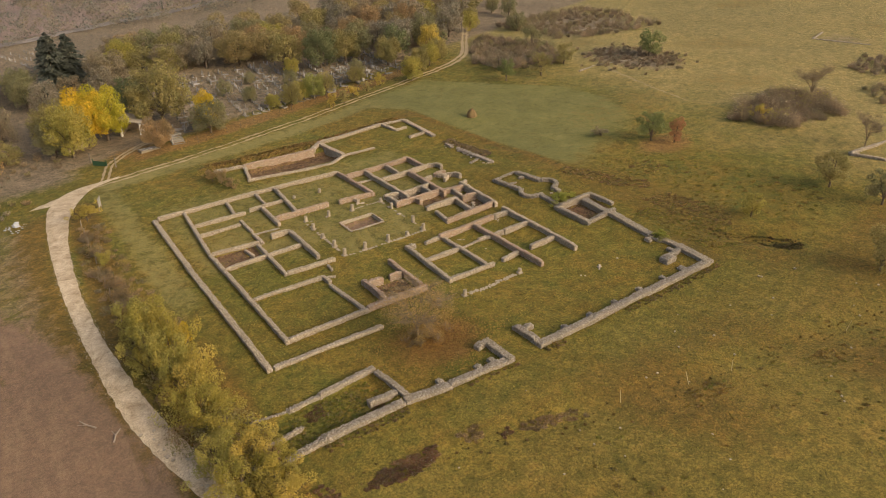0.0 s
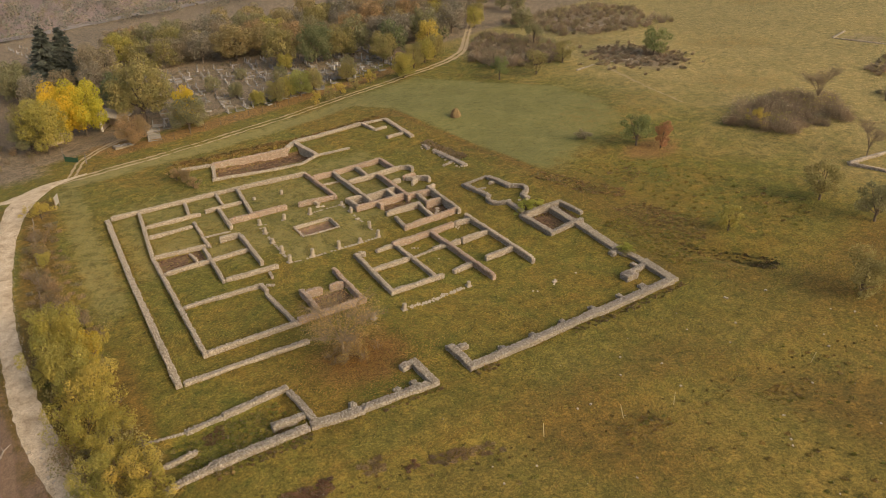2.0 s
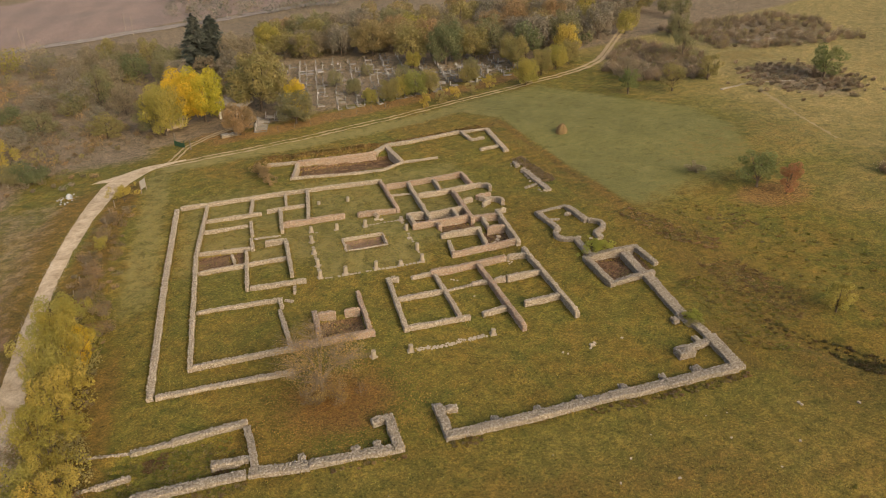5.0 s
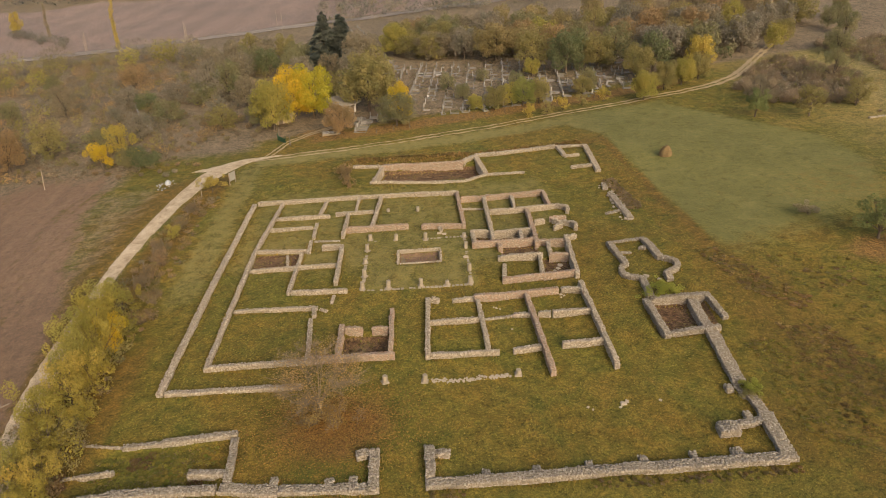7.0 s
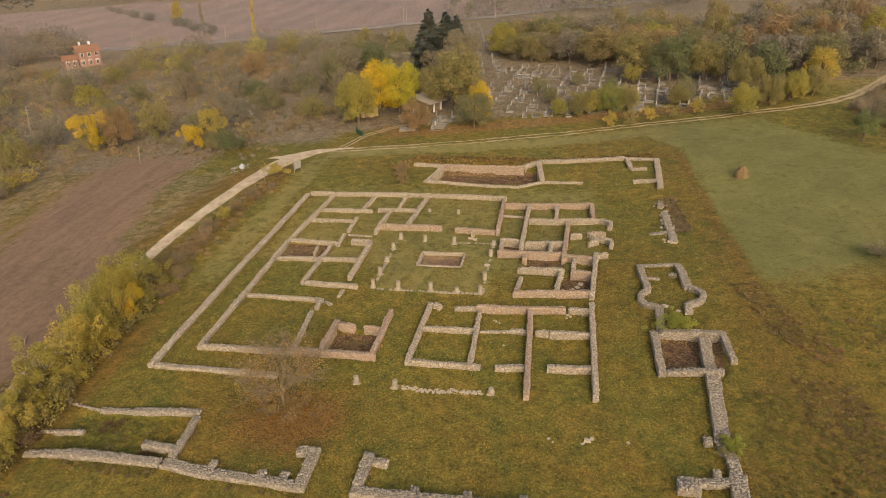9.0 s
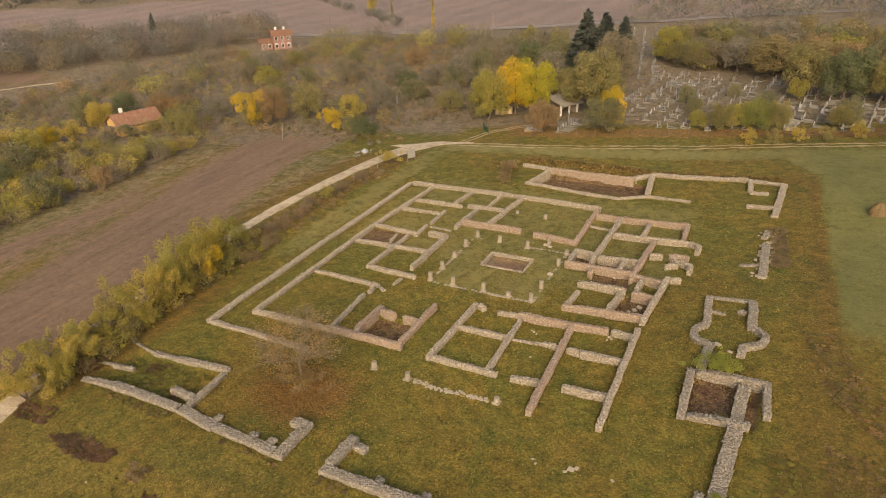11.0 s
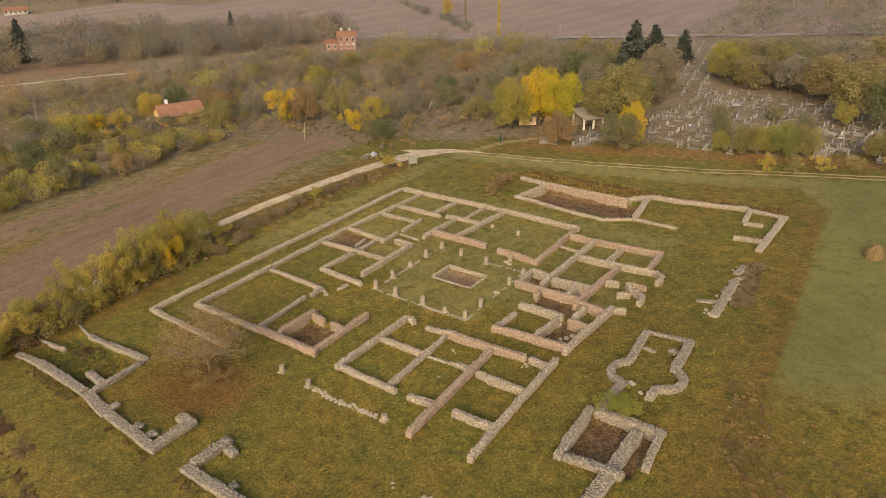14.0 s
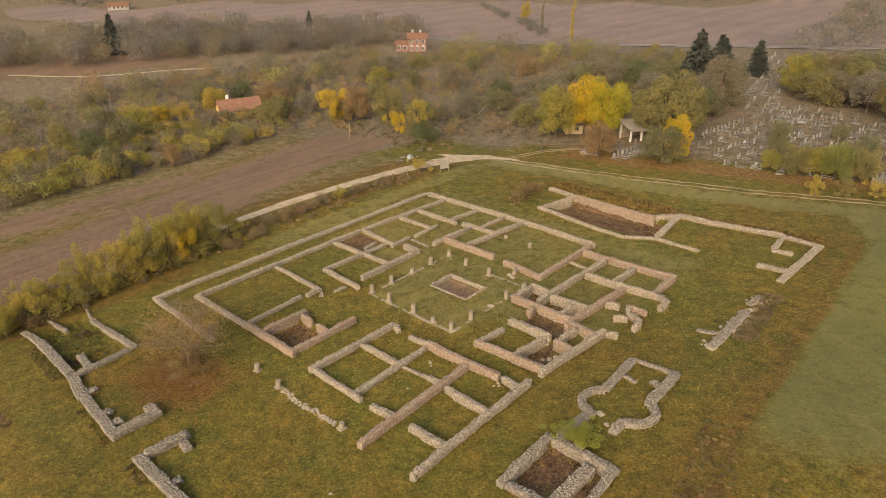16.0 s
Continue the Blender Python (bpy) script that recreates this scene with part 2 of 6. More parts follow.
def plain(name, lo, hi, scale=8.0, rough_=0.9, bump=0.3, detail=5, object_space=False):
    s = Shade(material(name, rough_))
    n = s.noise(scale, detail, 0.65, 0.2, object_space)
    big = s.noise(scale / 9, 3, 0.6, 0, object_space)
    c = s.mix(n, lo, hi)
    c = s.mix(0.5, c, s.ramp(big, (0.3, (0.65, 0.65, 0.65)), (0.7, (1.25, 1.25, 1.25))), "MULTIPLY")
    return s.finish(c, n, bump, 0.03)


def leaf_material(name, attribute=""):
    """Leaves take the colour of their tree and vary from leaf to leaf."""
    s = Shade(material(name, 0.8))
    if attribute:
        n = s.t.nodes.new("ShaderNodeAttribute")
        n.attribute_name = attribute
        tint = n.outputs["Color"]
    else:
        tint = s.t.nodes.new("ShaderNodeObjectInfo").outputs["Color"]
    r = island_random(s)
    c = s.mix(0.85, tint, s.ramp(r, (0.0, (0.8, 0.79, 0.77)), (0.45, (0.98, 0.98, 0.98)), (0.8, (1.08, 1.06, 1.0)), (1.0, (1.2, 1.14, 0.97))), "MULTIPLY")
    c = s.mix(0.6, c, s.ramp(s.noise(0.35, 4), (0.35, (0.62, 0.72, 0.62)), (0.65, (1.25, 1.15, 1.0))), "MULTIPLY")
    s.finish(c)
    tr = s.node("ShaderNodeBsdfTranslucent", Color=c)
    mx = s.node("ShaderNodeMixShader", Fac=0.48)
    s.t.links.new(s.bsdf.outputs[0], mx.inputs[1])
    s.t.links.new(tr.outputs[0], mx.inputs[2])
    s.t.links.new(mx.outputs[0], s.t.nodes["Material Output"].inputs["Surface"])
    return s.m


def by_object(name, tints, scale=9.0, rough_=0.85):
    """One surface whose pieces differ from object to object."""
    s = Shade(material(name, rough_))
    n = len(tints)
    c = s.ramp(object_random(s), *[(i / max(1, n - 1), t) for i, t in enumerate(tints)])
    c = s.mix(0.6, c, s.ramp(s.noise(scale, 5, 0.65), (0.3, (0.6, 0.6, 0.58)), (0.7, (1.2, 1.2, 1.2))), "MULTIPLY")
    return s.finish(c, s.noise(scale * 2, 4), 0.3, 0.02)


M_TURF = ground_material()
M_STONE = stone_material("rubble_stone", [(0.24, 0.19, 0.13), (0.37, 0.298, 0.21), (0.29, 0.235, 0.166), (0.42, 0.343, 0.248), (0.31, 0.238, 0.158), (0.39, 0.315, 0.225), (0.5, 0.42, 0.318)])
M_PALE = stone_material("pale_fieldstone", [(0.19, 0.153, 0.108), (0.3, 0.246, 0.18), (0.23, 0.187, 0.134), (0.35, 0.29, 0.216), (0.26, 0.208, 0.147), (0.32, 0.263, 0.194), (0.41, 0.345, 0.263)])
M_BRICKY = stone_material("reddish_stone", [(0.27, 0.175, 0.11), (0.37, 0.265, 0.18), (0.31, 0.23, 0.165), (0.42, 0.31, 0.22), (0.3, 0.175, 0.105), (0.45, 0.37, 0.28)])
M_MORTAR = plain("old_mortar", (0.155, 0.12, 0.078), (0.27, 0.215, 0.147), 7.0, 1.0, 0.6)
M_JOINT = plain("earthy_joints", (0.13, 0.1, 0.062), (0.24, 0.188, 0.124), 7.0, 1.0, 0.6)
M_MARBLE = plain("weathered_limestone", (0.19, 0.15, 0.1), (0.37, 0.3, 0.21), 5.0, 0.85, 0.4)
M_TRODDEN = plain("trodden_grass", (0.2, 0.145, 0.06), (0.32, 0.24, 0.115), 2.0, 1.0, 0.6, 7)


def gravel_material():
    """Pale rolled gravel with browner patches and single dark and light pebbles."""
    s = Shade(material("pale_gravel", 1.0))
    c = s.ramp(s.noise(0.55, 7, 0.65, 0.6), (0.32, (0.3, 0.215, 0.128)), (0.48, (0.43, 0.325, 0.205)), (0.66, (0.54, 0.42, 0.28)))
    pebbles = s.math("ADD", s.math("MULTIPLY", s.noise(5.0, 6, 0.75), 0.5), s.math("MULTIPLY", s.noise(14.0, 4, 0.75), 0.5))
    c = s.mix(0.9, c, s.ramp(pebbles, (0.38, (0.5, 0.47, 0.43)), (0.49, (0.95, 0.95, 0.94)), (0.6, (1.4, 1.38, 1.34))), "MULTIPLY")
    return s.finish(c, pebbles, 0.8, 0.08)


M_ROAD = gravel_material()
M_RUT = plain("trodden_earth", (0.24, 0.17, 0.085), (0.42, 0.31, 0.175), 2.5, 1.0, 0.6, 7)
M_BARK = plain("bark", (0.07, 0.05, 0.035), (0.17, 0.125, 0.085), 6.0, 1.0, 0.8)
M_TWIG = plain("grey_twigs", (0.15, 0.108, 0.062), (0.25, 0.182, 0.108), 3.0, 1.0, 0.2)
M_LEAF = leaf_material("leaves")
M_SCRUB = leaf_material("scrub_leaves", "tint")
M_HAY = plain("hay", (0.105, 0.07, 0.03), (0.22, 0.145, 0.06), 9.0, 1.0, 0.9)
M_GRAVE = by_object("grave_stone", [(0.24, 0.21, 0.172), (0.15, 0.136, 0.117), (0.3, 0.27, 0.23), (0.21, 0.184, 0.15), (0.4, 0.37, 0.325), (0.24, 0.207, 0.165)])
M_PLOT = by_object("grave_kerb", [(0.17, 0.15, 0.12), (0.12, 0.108, 0.09), (0.22, 0.195, 0.16), (0.3, 0.27, 0.23), (0.15, 0.13, 0.105)])
M_OLDPOST = plain("dark_grey_wood", (0.1, 0.077, 0.055), (0.19, 0.15, 0.11), 12.0, 0.95, 0.4)
M_POST = plain("grey_wood", (0.2, 0.15, 0.1), (0.36, 0.28, 0.2), 12.0, 0.95, 0.4)
M_CANE = plain("pale_cane", (0.55, 0.42, 0.2), (0.7, 0.56, 0.3), 12.0, 0.9, 0.2)
M_TILE = stone_material("roof_tile", [(0.24, 0.11, 0.065), (0.34, 0.175, 0.1), (0.28, 0.135, 0.08), (0.38, 0.22, 0.135)], 0.9)
M_PLASTER = plain("ochre_plaster", (0.42, 0.26, 0.09), (0.52, 0.33, 0.13), 2.0, 0.9, 0.1)
M_WHITE = plain("whitewash", (0.55, 0.5, 0.43), (0.7, 0.65, 0.57), 3.0, 0.9, 0.1)
M_BRICK = plain("red_brick", (0.2, 0.105, 0.08), (0.28, 0.165, 0.125), 9.0, 0.9, 0.2)
M_SHEET = plain("grey_fibre_sheet", (0.2, 0.17, 0.13), (0.32, 0.27, 0.21), 4.0, 0.9, 0.2)
M_DARK = plain("dark_glass", (0.02, 0.02, 0.022), (0.05, 0.05, 0.05), 2.0, 0.25, 0.0)
M_PANEL = plain("faded_board", (0.22, 0.2, 0.165), (0.32, 0.29, 0.24), 3.0, 0.6, 0.1)
M_TARP = plain("grey_sheeting", (0.17, 0.18, 0.19), (0.42, 0.42, 0.41), 3.0, 0.6, 0.5)
M_CONCRETE = plain("pale_concrete", (0.3, 0.27, 0.235), (0.42, 0.385, 0.34), 2.0, 0.9, 0.3)


# ---- ground ----
def axis(lo, hi, fine, near_lo, near_hi, step, far):
    pts = list(np.arange(lo, hi + 1e-6, fine))
    x = lo
    left = []
    while x > near_lo:
        x -= step
        left.append(x)
    g = step
    while x > -far:
        g *= 1.18
        x -= g
        left.append(x)
    x, right = hi, []
    while x < near_hi:
        x += step
        right.append(x)
    g = step
    while x < far:
        g *= 1.18
        x += g
        right.append(x)
    return np.array(left[::-1] + pts + right)


def soft(v, lo, hi):
    return np.clip((v - lo) / (hi - lo), 0, 1)


def blob(x, y, cx, cy, rx, ry):
    return np.clip(1.6 - np.hypot((x - cx) / rx, (y - cy) / ry) * 1.1, 0, 1)


def band(x, lo, hi, s=1.5):
    return soft(x, lo - s, lo + s) * (1 - soft(x, hi - s, hi + s))


def make_ground():
    xs, ys = axis(-33, 35, 0.5, -130, 120, 1.2, 2600), axis(-43, 41, 0.5, -75, 125, 1.2, 2600)
    X, Y = np.meshgrid(xs, ys)
    x, y = X.ravel(), Y.ravel()
    z = ground_z(x, y) + rough(x, y)
    # wooded hills close the view in the distance
    far = np.hypot(x, y)
    z = z + 190 * soft(far, 392, 1200) ** 1.3
    verts = np.stack([x, y, z], 1)
    nx, ny = len(xs), len(ys)
    i = np.arange(nx * ny).reshape(ny, nx)
    faces = np.stack([i[:-1, :-1].ravel(), i[:-1, 1:].ravel(), i[1:, 1:].ravel(), i[1:, :-1].ravel()], 1)
    me = mesh_from("ground", verts, faces)
    me.polygons.foreach_set("use_smooth", np.ones(len(faces), dtype=bool))
    # where the turf is mown, dug, littered, wooded, rusty, darker in tone or a stubble field
    edge_e = 37.2 - 0.075 * (np.clip(y, -25, 42) - 10) + np.where(y > 42, -(y - 42) * 0.7, 0)
    east = soft(x - edge_e, -0.8, 0.8) * (1 - soft(x - np.interp(y, (-10, 3, 16, 29, 44, 56), (50, 66, 70.5, 69.5, 60, 52)), -1.5, 1.5)) * soft(y, -14 + (x - 41) * 0.35, -2 + (x - 41) * 0.35) * (1 - soft(y - (56 + 0.2 * (x - 30)), -2, 2))
    north = band(y - 0.16 * (x + 30), 39.5, 45.5) * band(x, -31, 40)
    west = band(x, -33, -27.5) * band(y, -10, 44, 6) * 0.55
    court = np.maximum(band(x, -8, 8) * band(y, -8, 10) * 0.55, band(x, -27, 22, 3) * band(y, -4, 28, 4) * 0.52)
    mown = np.maximum.reduce([0.72 * east, 0.7 * north, west, court])
    right = np.interp(y, (-110, -60, -48, -37, -27, -18, -9, 2, 14, 25, 44), (-20, -33.5, -37, -39.8, -41.5, -42.8, -44.5, -47.5, -51.5, -54.5, -57))
    soil = soft(x, -82, -76) * (1 - soft(x - right, -2.5, 2.5)) * band(y, -110, 45, 8)
    soil = np.clip((0.85 - 0.3 * band(x - right, -30, -17, 5)) * soil + 0.16 * soil * wave(x, y, 6, 19, 0.4), 0, 1)
    plot = band(x - 0.42 * (y - 60), -248, -203, 3) * band(y, -10, 78, 4)
    soil = np.maximum(soil, 0.95 * plot)
    dug = np.zeros_like(x)
    for x0, x1, y0, y1, d in PITS:
        inner = (x > x0) * (x < x1) * (y > y0) * (y < y1)
        if d == 0.6:
            soil = np.maximum(soil, 0.85 * inner)
        elif d > 0.42 or d == 0.2:
            dug = np.maximum(dug, 1.0 * inner)
    litter = np.maximum.reduce([0.85 * np.exp(-((x + 8.6) / 6.5) ** 2 - ((y + 32.0) / 5.4) ** 2), 0.75 * band(y - 0.2 * (x + 10), 54.5, 61, 1.5) * band(x, -22, 60), 0.7 * blob(x, y, -19, 59, 7, 4),
                                0.8 * blob(x, y, 57.5, -11, 6, 4)])
    wood = np.maximum.reduce([soft(-x, 82, 90) * (1 - soft(-x, 330, 360)), soft(y - 0.23 * x, 62, 68) * (1 - soft(-x, 150, 200)), soft(y, 46, 54) * soft(-x, 28, 36) * 0.8, 0.8 * blob(x, y, 99, 33, 9, 13), 0.5 * blob(x, y, 150, 6, 6, 7), 0.8 * blob(x, y, 88, -16, 11, 7), 0.75 * blob(x, y, 118, 72, 18, 16), 0.75 * blob(x, y, 79, 60, 10, 16), 0.45 * band(x, -58, -44, 2) * band(y, -40, 36, 5), 0.8 * band(x, -86, -54, 3) * band(y, 34, 52, 4), 0.5 * band(x, -88, -77, 2) * band(y, -70, 40, 5)])
    rust = np.maximum.reduce([0.5 * band(x - edge_e, -5.0, 0.3, 1.0) * band(y, -40, 44, 4), 0.85 * band(x - edge_e, -1.5, 0.2, 0.6) * band(y, -12, 42, 3), 0.75 * band(y, 37.3, 40.2, 0.7) * band(x, -14, 34), blob(x, y, 68, 8, 20, 12) * 0.35,
                              0.2 * soft(x, 75, 95) * (y < 60), 0.25 * soft(-y, 44, 50) + 0.45 * band(y, -85, -46, 5) * soft(wave(x, y, 7, 9, 0.3), -0.4, 0.8), 0.48 * soft(x, 18, 40) * (1 - soft(x, 58, 75)) * soft(-y, 46, 56), 0.4 * soft(x, 60, 80) * soft(wave(x, y, 13, 9, 0.9), 0.0, 1.0) * (y < 60), 0.55 * np.exp(-((y + 50.2 + 0.2 * (x - 5)) / 1.0) ** 2) * band(x, -25, 40, 4), 0.3 * band(x, 8, 28) * band(y, -38, -27), 0.62 * band(x, -39, -29.5, 1.5) * band(y, -46, -14, 5), 0.8 * band(x - 0.08 * (y - 10), -39.6, -34.6, 0.8) * band(y, -16, 38, 3), 0.7 * band(x - np.interp(y, (-60, -40, 0, 20, 40), (-35, -38, -43.5, -43.5, -40)), -4.5, 1.5, 1.0) * band(y, -60, 38, 4), 0.54 * band(x, 33, 45, 3) * band(y, -52, -8, 5), 0.38 * band(x, 36, 62, 6) * band(y, -44, -12, 6)])
    line = y - 0.32 * x
    far2 = np.hypot(x - 51, y + 56)
    line = line - 0.24 * (np.clip(x, -300, -130) + 130)
    field = soft(line, 222, 230) * (1 - soft(x, 190, 230))
    field = np.clip(field, 0, 1) * (1 - soft(far2, 454, 464))
    wood = np.maximum(wood * (1 - field) * (1 - plot), soft(far2, 454, 464))
    # rank: darker tone east of the enclosure and along its outer foot
    rank = 0.36 * band(x, 33, 44, 3) * band(y, -46, -3, 5) * (1 - 0.6 * east) + 0.75 * band(x, 31.4, 33.2, 0.6) * band(y, -42, -33, 2)
    for name, cols in (("zone_a", (mown, soil, litter, dug)), ("zone_b", (wood, rust, field, rank))):
        at = me.color_attributes.new(name, "FLOAT_COLOR", "POINT")
        data = np.ones((len(x), 4), dtype=np.float32)
        for k, c in enumerate(cols):
            data[:, k] = np.clip(c, 0, 1)
        at.data.foreach_set("color", data.ravel())
    ob = part("ground", me, M_TURF)
    tagged(ob, "grassy autumn hillside of green and rusty turf with bare dug earth", "ground", kind="structure")


make_ground()


def strip(name, centre, widths, mat, label, category, lift=0.05, ragged=0.25, cross=5):
    """A ribbon of earth or gravel laid on the ground, with an uneven edge."""
    pts = []
    for (ax, ay), (bx, by), wa, wb in zip(centre, centre[1:], widths, widths[1:]):
        n = max(2, int(math.hypot(bx - ax, by - ay) / 0.35))
        for k in range(n):
            f = k / n
            pts.append((ax + (bx - ax) * f, ay + (by - ay) * f, wa + (wb - wa) * f))
    pts.append((*centre[-1], widths[-1]))
    arr = np.array(pts)
    for _ in range(35):
        arr[1:-1] = 0.25 * arr[:-2] + 0.5 * arr[1:-1] + 0.25 * arr[2:]
    d = np.gradient(arr[:, :2], axis=0)
    d /= np.maximum(1e-6, np.linalg.norm(d, axis=1))[:, None]
    nrm = np.stack([d[:, 1], -d[:, 0]], 1)
    rng = np.random.default_rng(len(name) * 7 + len(arr))
    jl, jr = rng.normal(0, ragged, len(arr)), rng.normal(0, ragged, len(arr))
    ease = np.array([1, 2, 1]) / 3.0
    jl, jr = np.convolve(jl, ease, 'same'), np.convolve(jr, ease, 'same')
    rows = []
    for k in range(cross):
        f = k / (cross - 1) * 2 - 1
        off = f * (arr[:, 2] / 2 + (jl if f < 0 else jr) * abs(f))
        p = arr[:, :2] + nrm * off[:, None]
        z = ground_z(p[:, 0], p[:, 1]) + rough(p[:, 0], p[:, 1]) + lift * (1 - 0.55 * abs(f)) + 0.012
        rows.append(np.column_stack([p, z]))
    v = np.stack(rows, 1).reshape(-1, 3)
    i = np.arange(len(arr) * cross).reshape(len(arr), cross)
    faces = np.stack([i[:-1, :-1].ravel(), i[1:, :-1].ravel(), i[1:, 1:].ravel(), i[:-1, 1:].ravel()], 1)
    me = mesh_from(name, v, faces)
    return tagged(part(name, me, mat), label, category, kind="structure")


ROAD = [(-26.0, 46.6), (-30.5, 45.6), (-34.5, 43.6), (-37.4, 38.5), (-39.1, 32), (-40.4, 23), (-41.3, 12), (-41.7, 3), (-41.7, -5), (-41.4, -12.3), (-41.0, -18.9), (-40.4, -25.0), (-39.3, -30.8), (-37.9, -36.5), (-35.0, -47), (-31.5, -59), (-26, -78), (-18, -108), (-7, -150)]
strip("road", ROAD, [0.8, 1.6, 4.2, 4.6, 3.4, 2.7, 2.3, 2.1, 2.1, 2.3, 2.6, 2.9, 2.9, 2.9, 2.9, 2.9, 2.9, 2.9, 2.9], M_ROAD, "pale gravel lane worn smooth between grassy verges", "road", ragged=0.06, cross=9)


def lane_pebbles(rng):
    """Loose stones strewn over the lane and thrown out on its verges."""
    pieces = []
    line = np.array(ROAD[3:], dtype=float)
    run = np.concatenate([[0], np.cumsum(np.linalg.norm(np.diff(line, axis=0), axis=1))])
    for _ in range(2600):
        s_ = rng.uniform(0, min(run[-1], 110.0))
        k = min(int(np.searchsorted(run, s_, "right")) - 1, len(line) - 2)
        d = (line[k + 1] - line[k]) / (run[k + 1] - run[k])
        side = rng.normal(0, 0.75) if rng.random() < 0.35 else rng.choice((-1, 1)) * (1.1 + rng.normal(0, 0.2))
        x, y = line[k] + d * (s_ - run[k]) + np.array([d[1], -d[0]]) * side
        r = rng.uniform(0.03, 0.08)
        an = rng.uniform(0, 6.28) + np.arange(4) * 1.571
        ring = np.stack([np.cos(an) * r * rng.uniform(0.7, 1.3, 4), np.sin(an) * r * rng.uniform(0.7, 1.3, 4)], 1)
        z = float(ground_z(x, y) + rough(x, y)) + 0.03
        low, top = np.column_stack([ring + (x, y), np.full(4, z - 0.02)]), np.column_stack([ring * 0.6 + (x, y), np.full(4, z + r * 0.8)])
        pieces.append((np.concatenate([low, top]), np.array([(0, 1, 5, 4), (1, 2, 6, 5), (2, 3, 7, 6), (3, 0, 4, 7), (4, 5, 6, 7)])))
    v, f = join(pieces)
    tagged(part("pebbles", mesh_from("pebbles", v, f), stone_material("lane_stone", [(0.25, 0.19, 0.12), (0.38, 0.3, 0.2), (0.31, 0.24, 0.155), (0.2, 0.15, 0.095)])), "loose pale stones strewn along the gravel lane", "pebbles", kind="stuff")


lane_pebbles(np.random.default_rng(17))
strip("road", [(-42.0, 40.8), (-40.2, 41.2), (-38, 41.6), (-34, 43)], [0.5, 1.4, 3.0, 3.0], M_ROAD, "pale gravel spur at the bend of the lane", "road", 0.04, 0.3)
TRACK = [(-33, 44.8), (-24, 45.6), (-16, 47.0), (-5, 49.6), (6, 52.2), (18, 54.6), (31, 57.6), (44, 60.8), (56, 62.9), (65, 65.2), (70.8, 68.6), (76, 75), (81, 82), (92, 96), (104, 112)]
for side in (-0.75, 0.75):
    strip("track", [(px - 0.22 * side, py + side) for px, py in TRACK], [0.5, 0.6, 0.55, 0.5, 0.5, 0.55, 0.6, 0.65, 0.7, 1.0, 1.0, 0.9, 0.8, 0.8, 0.8], M_RUT,
          "pale earthen wheel rut of the track past the graveyard", "track", 0.03, 0.13, 3)
for side in (-0.6, 0.6):
    strip("track", [(px + side * 0.8, py - side * 0.4) for px, py in ((-29, 45.6), (-27.6, 50), (-26.2, 54.5), (-23, 58.5), (-19, 62), (-14.5, 65))], [0.4, 0.5, 0.5, 0.6, 0.7, 0.8], M_RUT,
          "pale earthen wheel rut turning off to the shed", "track", 0.03, 0.1, 3)
strip("path", [(92, 36), (88, 31.5), (86.4, 29.3), (84.3, 19.5), (82.2, 11), (80.4, 2.2)], [0.3, 0.5, 0.6, 0.6, 0.5, 0.3], M_TRODDEN, "narrow trodden footpath through the dry meadow", "path", 0.03, 0.2, 3)


# ---- ruin walls ----
def stones_on(centre, normal, u, size_u, size_v, depth, rng, twist=0.1):
    """Corner points of roughly squared stones: arrays of centres, with face normal, face axis u and sizes."""
    n = len(centre)
    v = np.cross(normal, u)
    tw = rng.normal(0, twist, n)[:, None]
    u2, v2 = u * np.cos(tw) + v * np.sin(tw), v * np.cos(tw) - u * np.sin(tw)
    out = np.empty((n, 8, 3))
    k = 0
    for a_ in (-1, 1):
        for b_ in (-1, 1):
            for c_ in (-1, 1):
                shrink = 0.93 if c_ > 0 else 1.0
                out[:, k] = centre + u2 * (a_ * shrink * size_u / 2 * (1 + rng.uniform(-0.26, 0.14, n)))[:, None] \
                    + v2 * (b_ * shrink * size_v / 2 * (1 + rng.uniform(-0.26, 0.14, n)))[:, None] \
                    + normal * (depth * (0.5 * c_) * (1 + rng.uniform(-0.16, 0.16, n)))[:, None]
                k += 1
    return out


# outer five faces of a stone; the sixth is bedded in mortar
CUBE = np.array([(0, 1, 3, 2), (4, 6, 7, 5), (0, 4, 5, 1), (2, 3, 7, 6), (1, 5, 7, 3)])


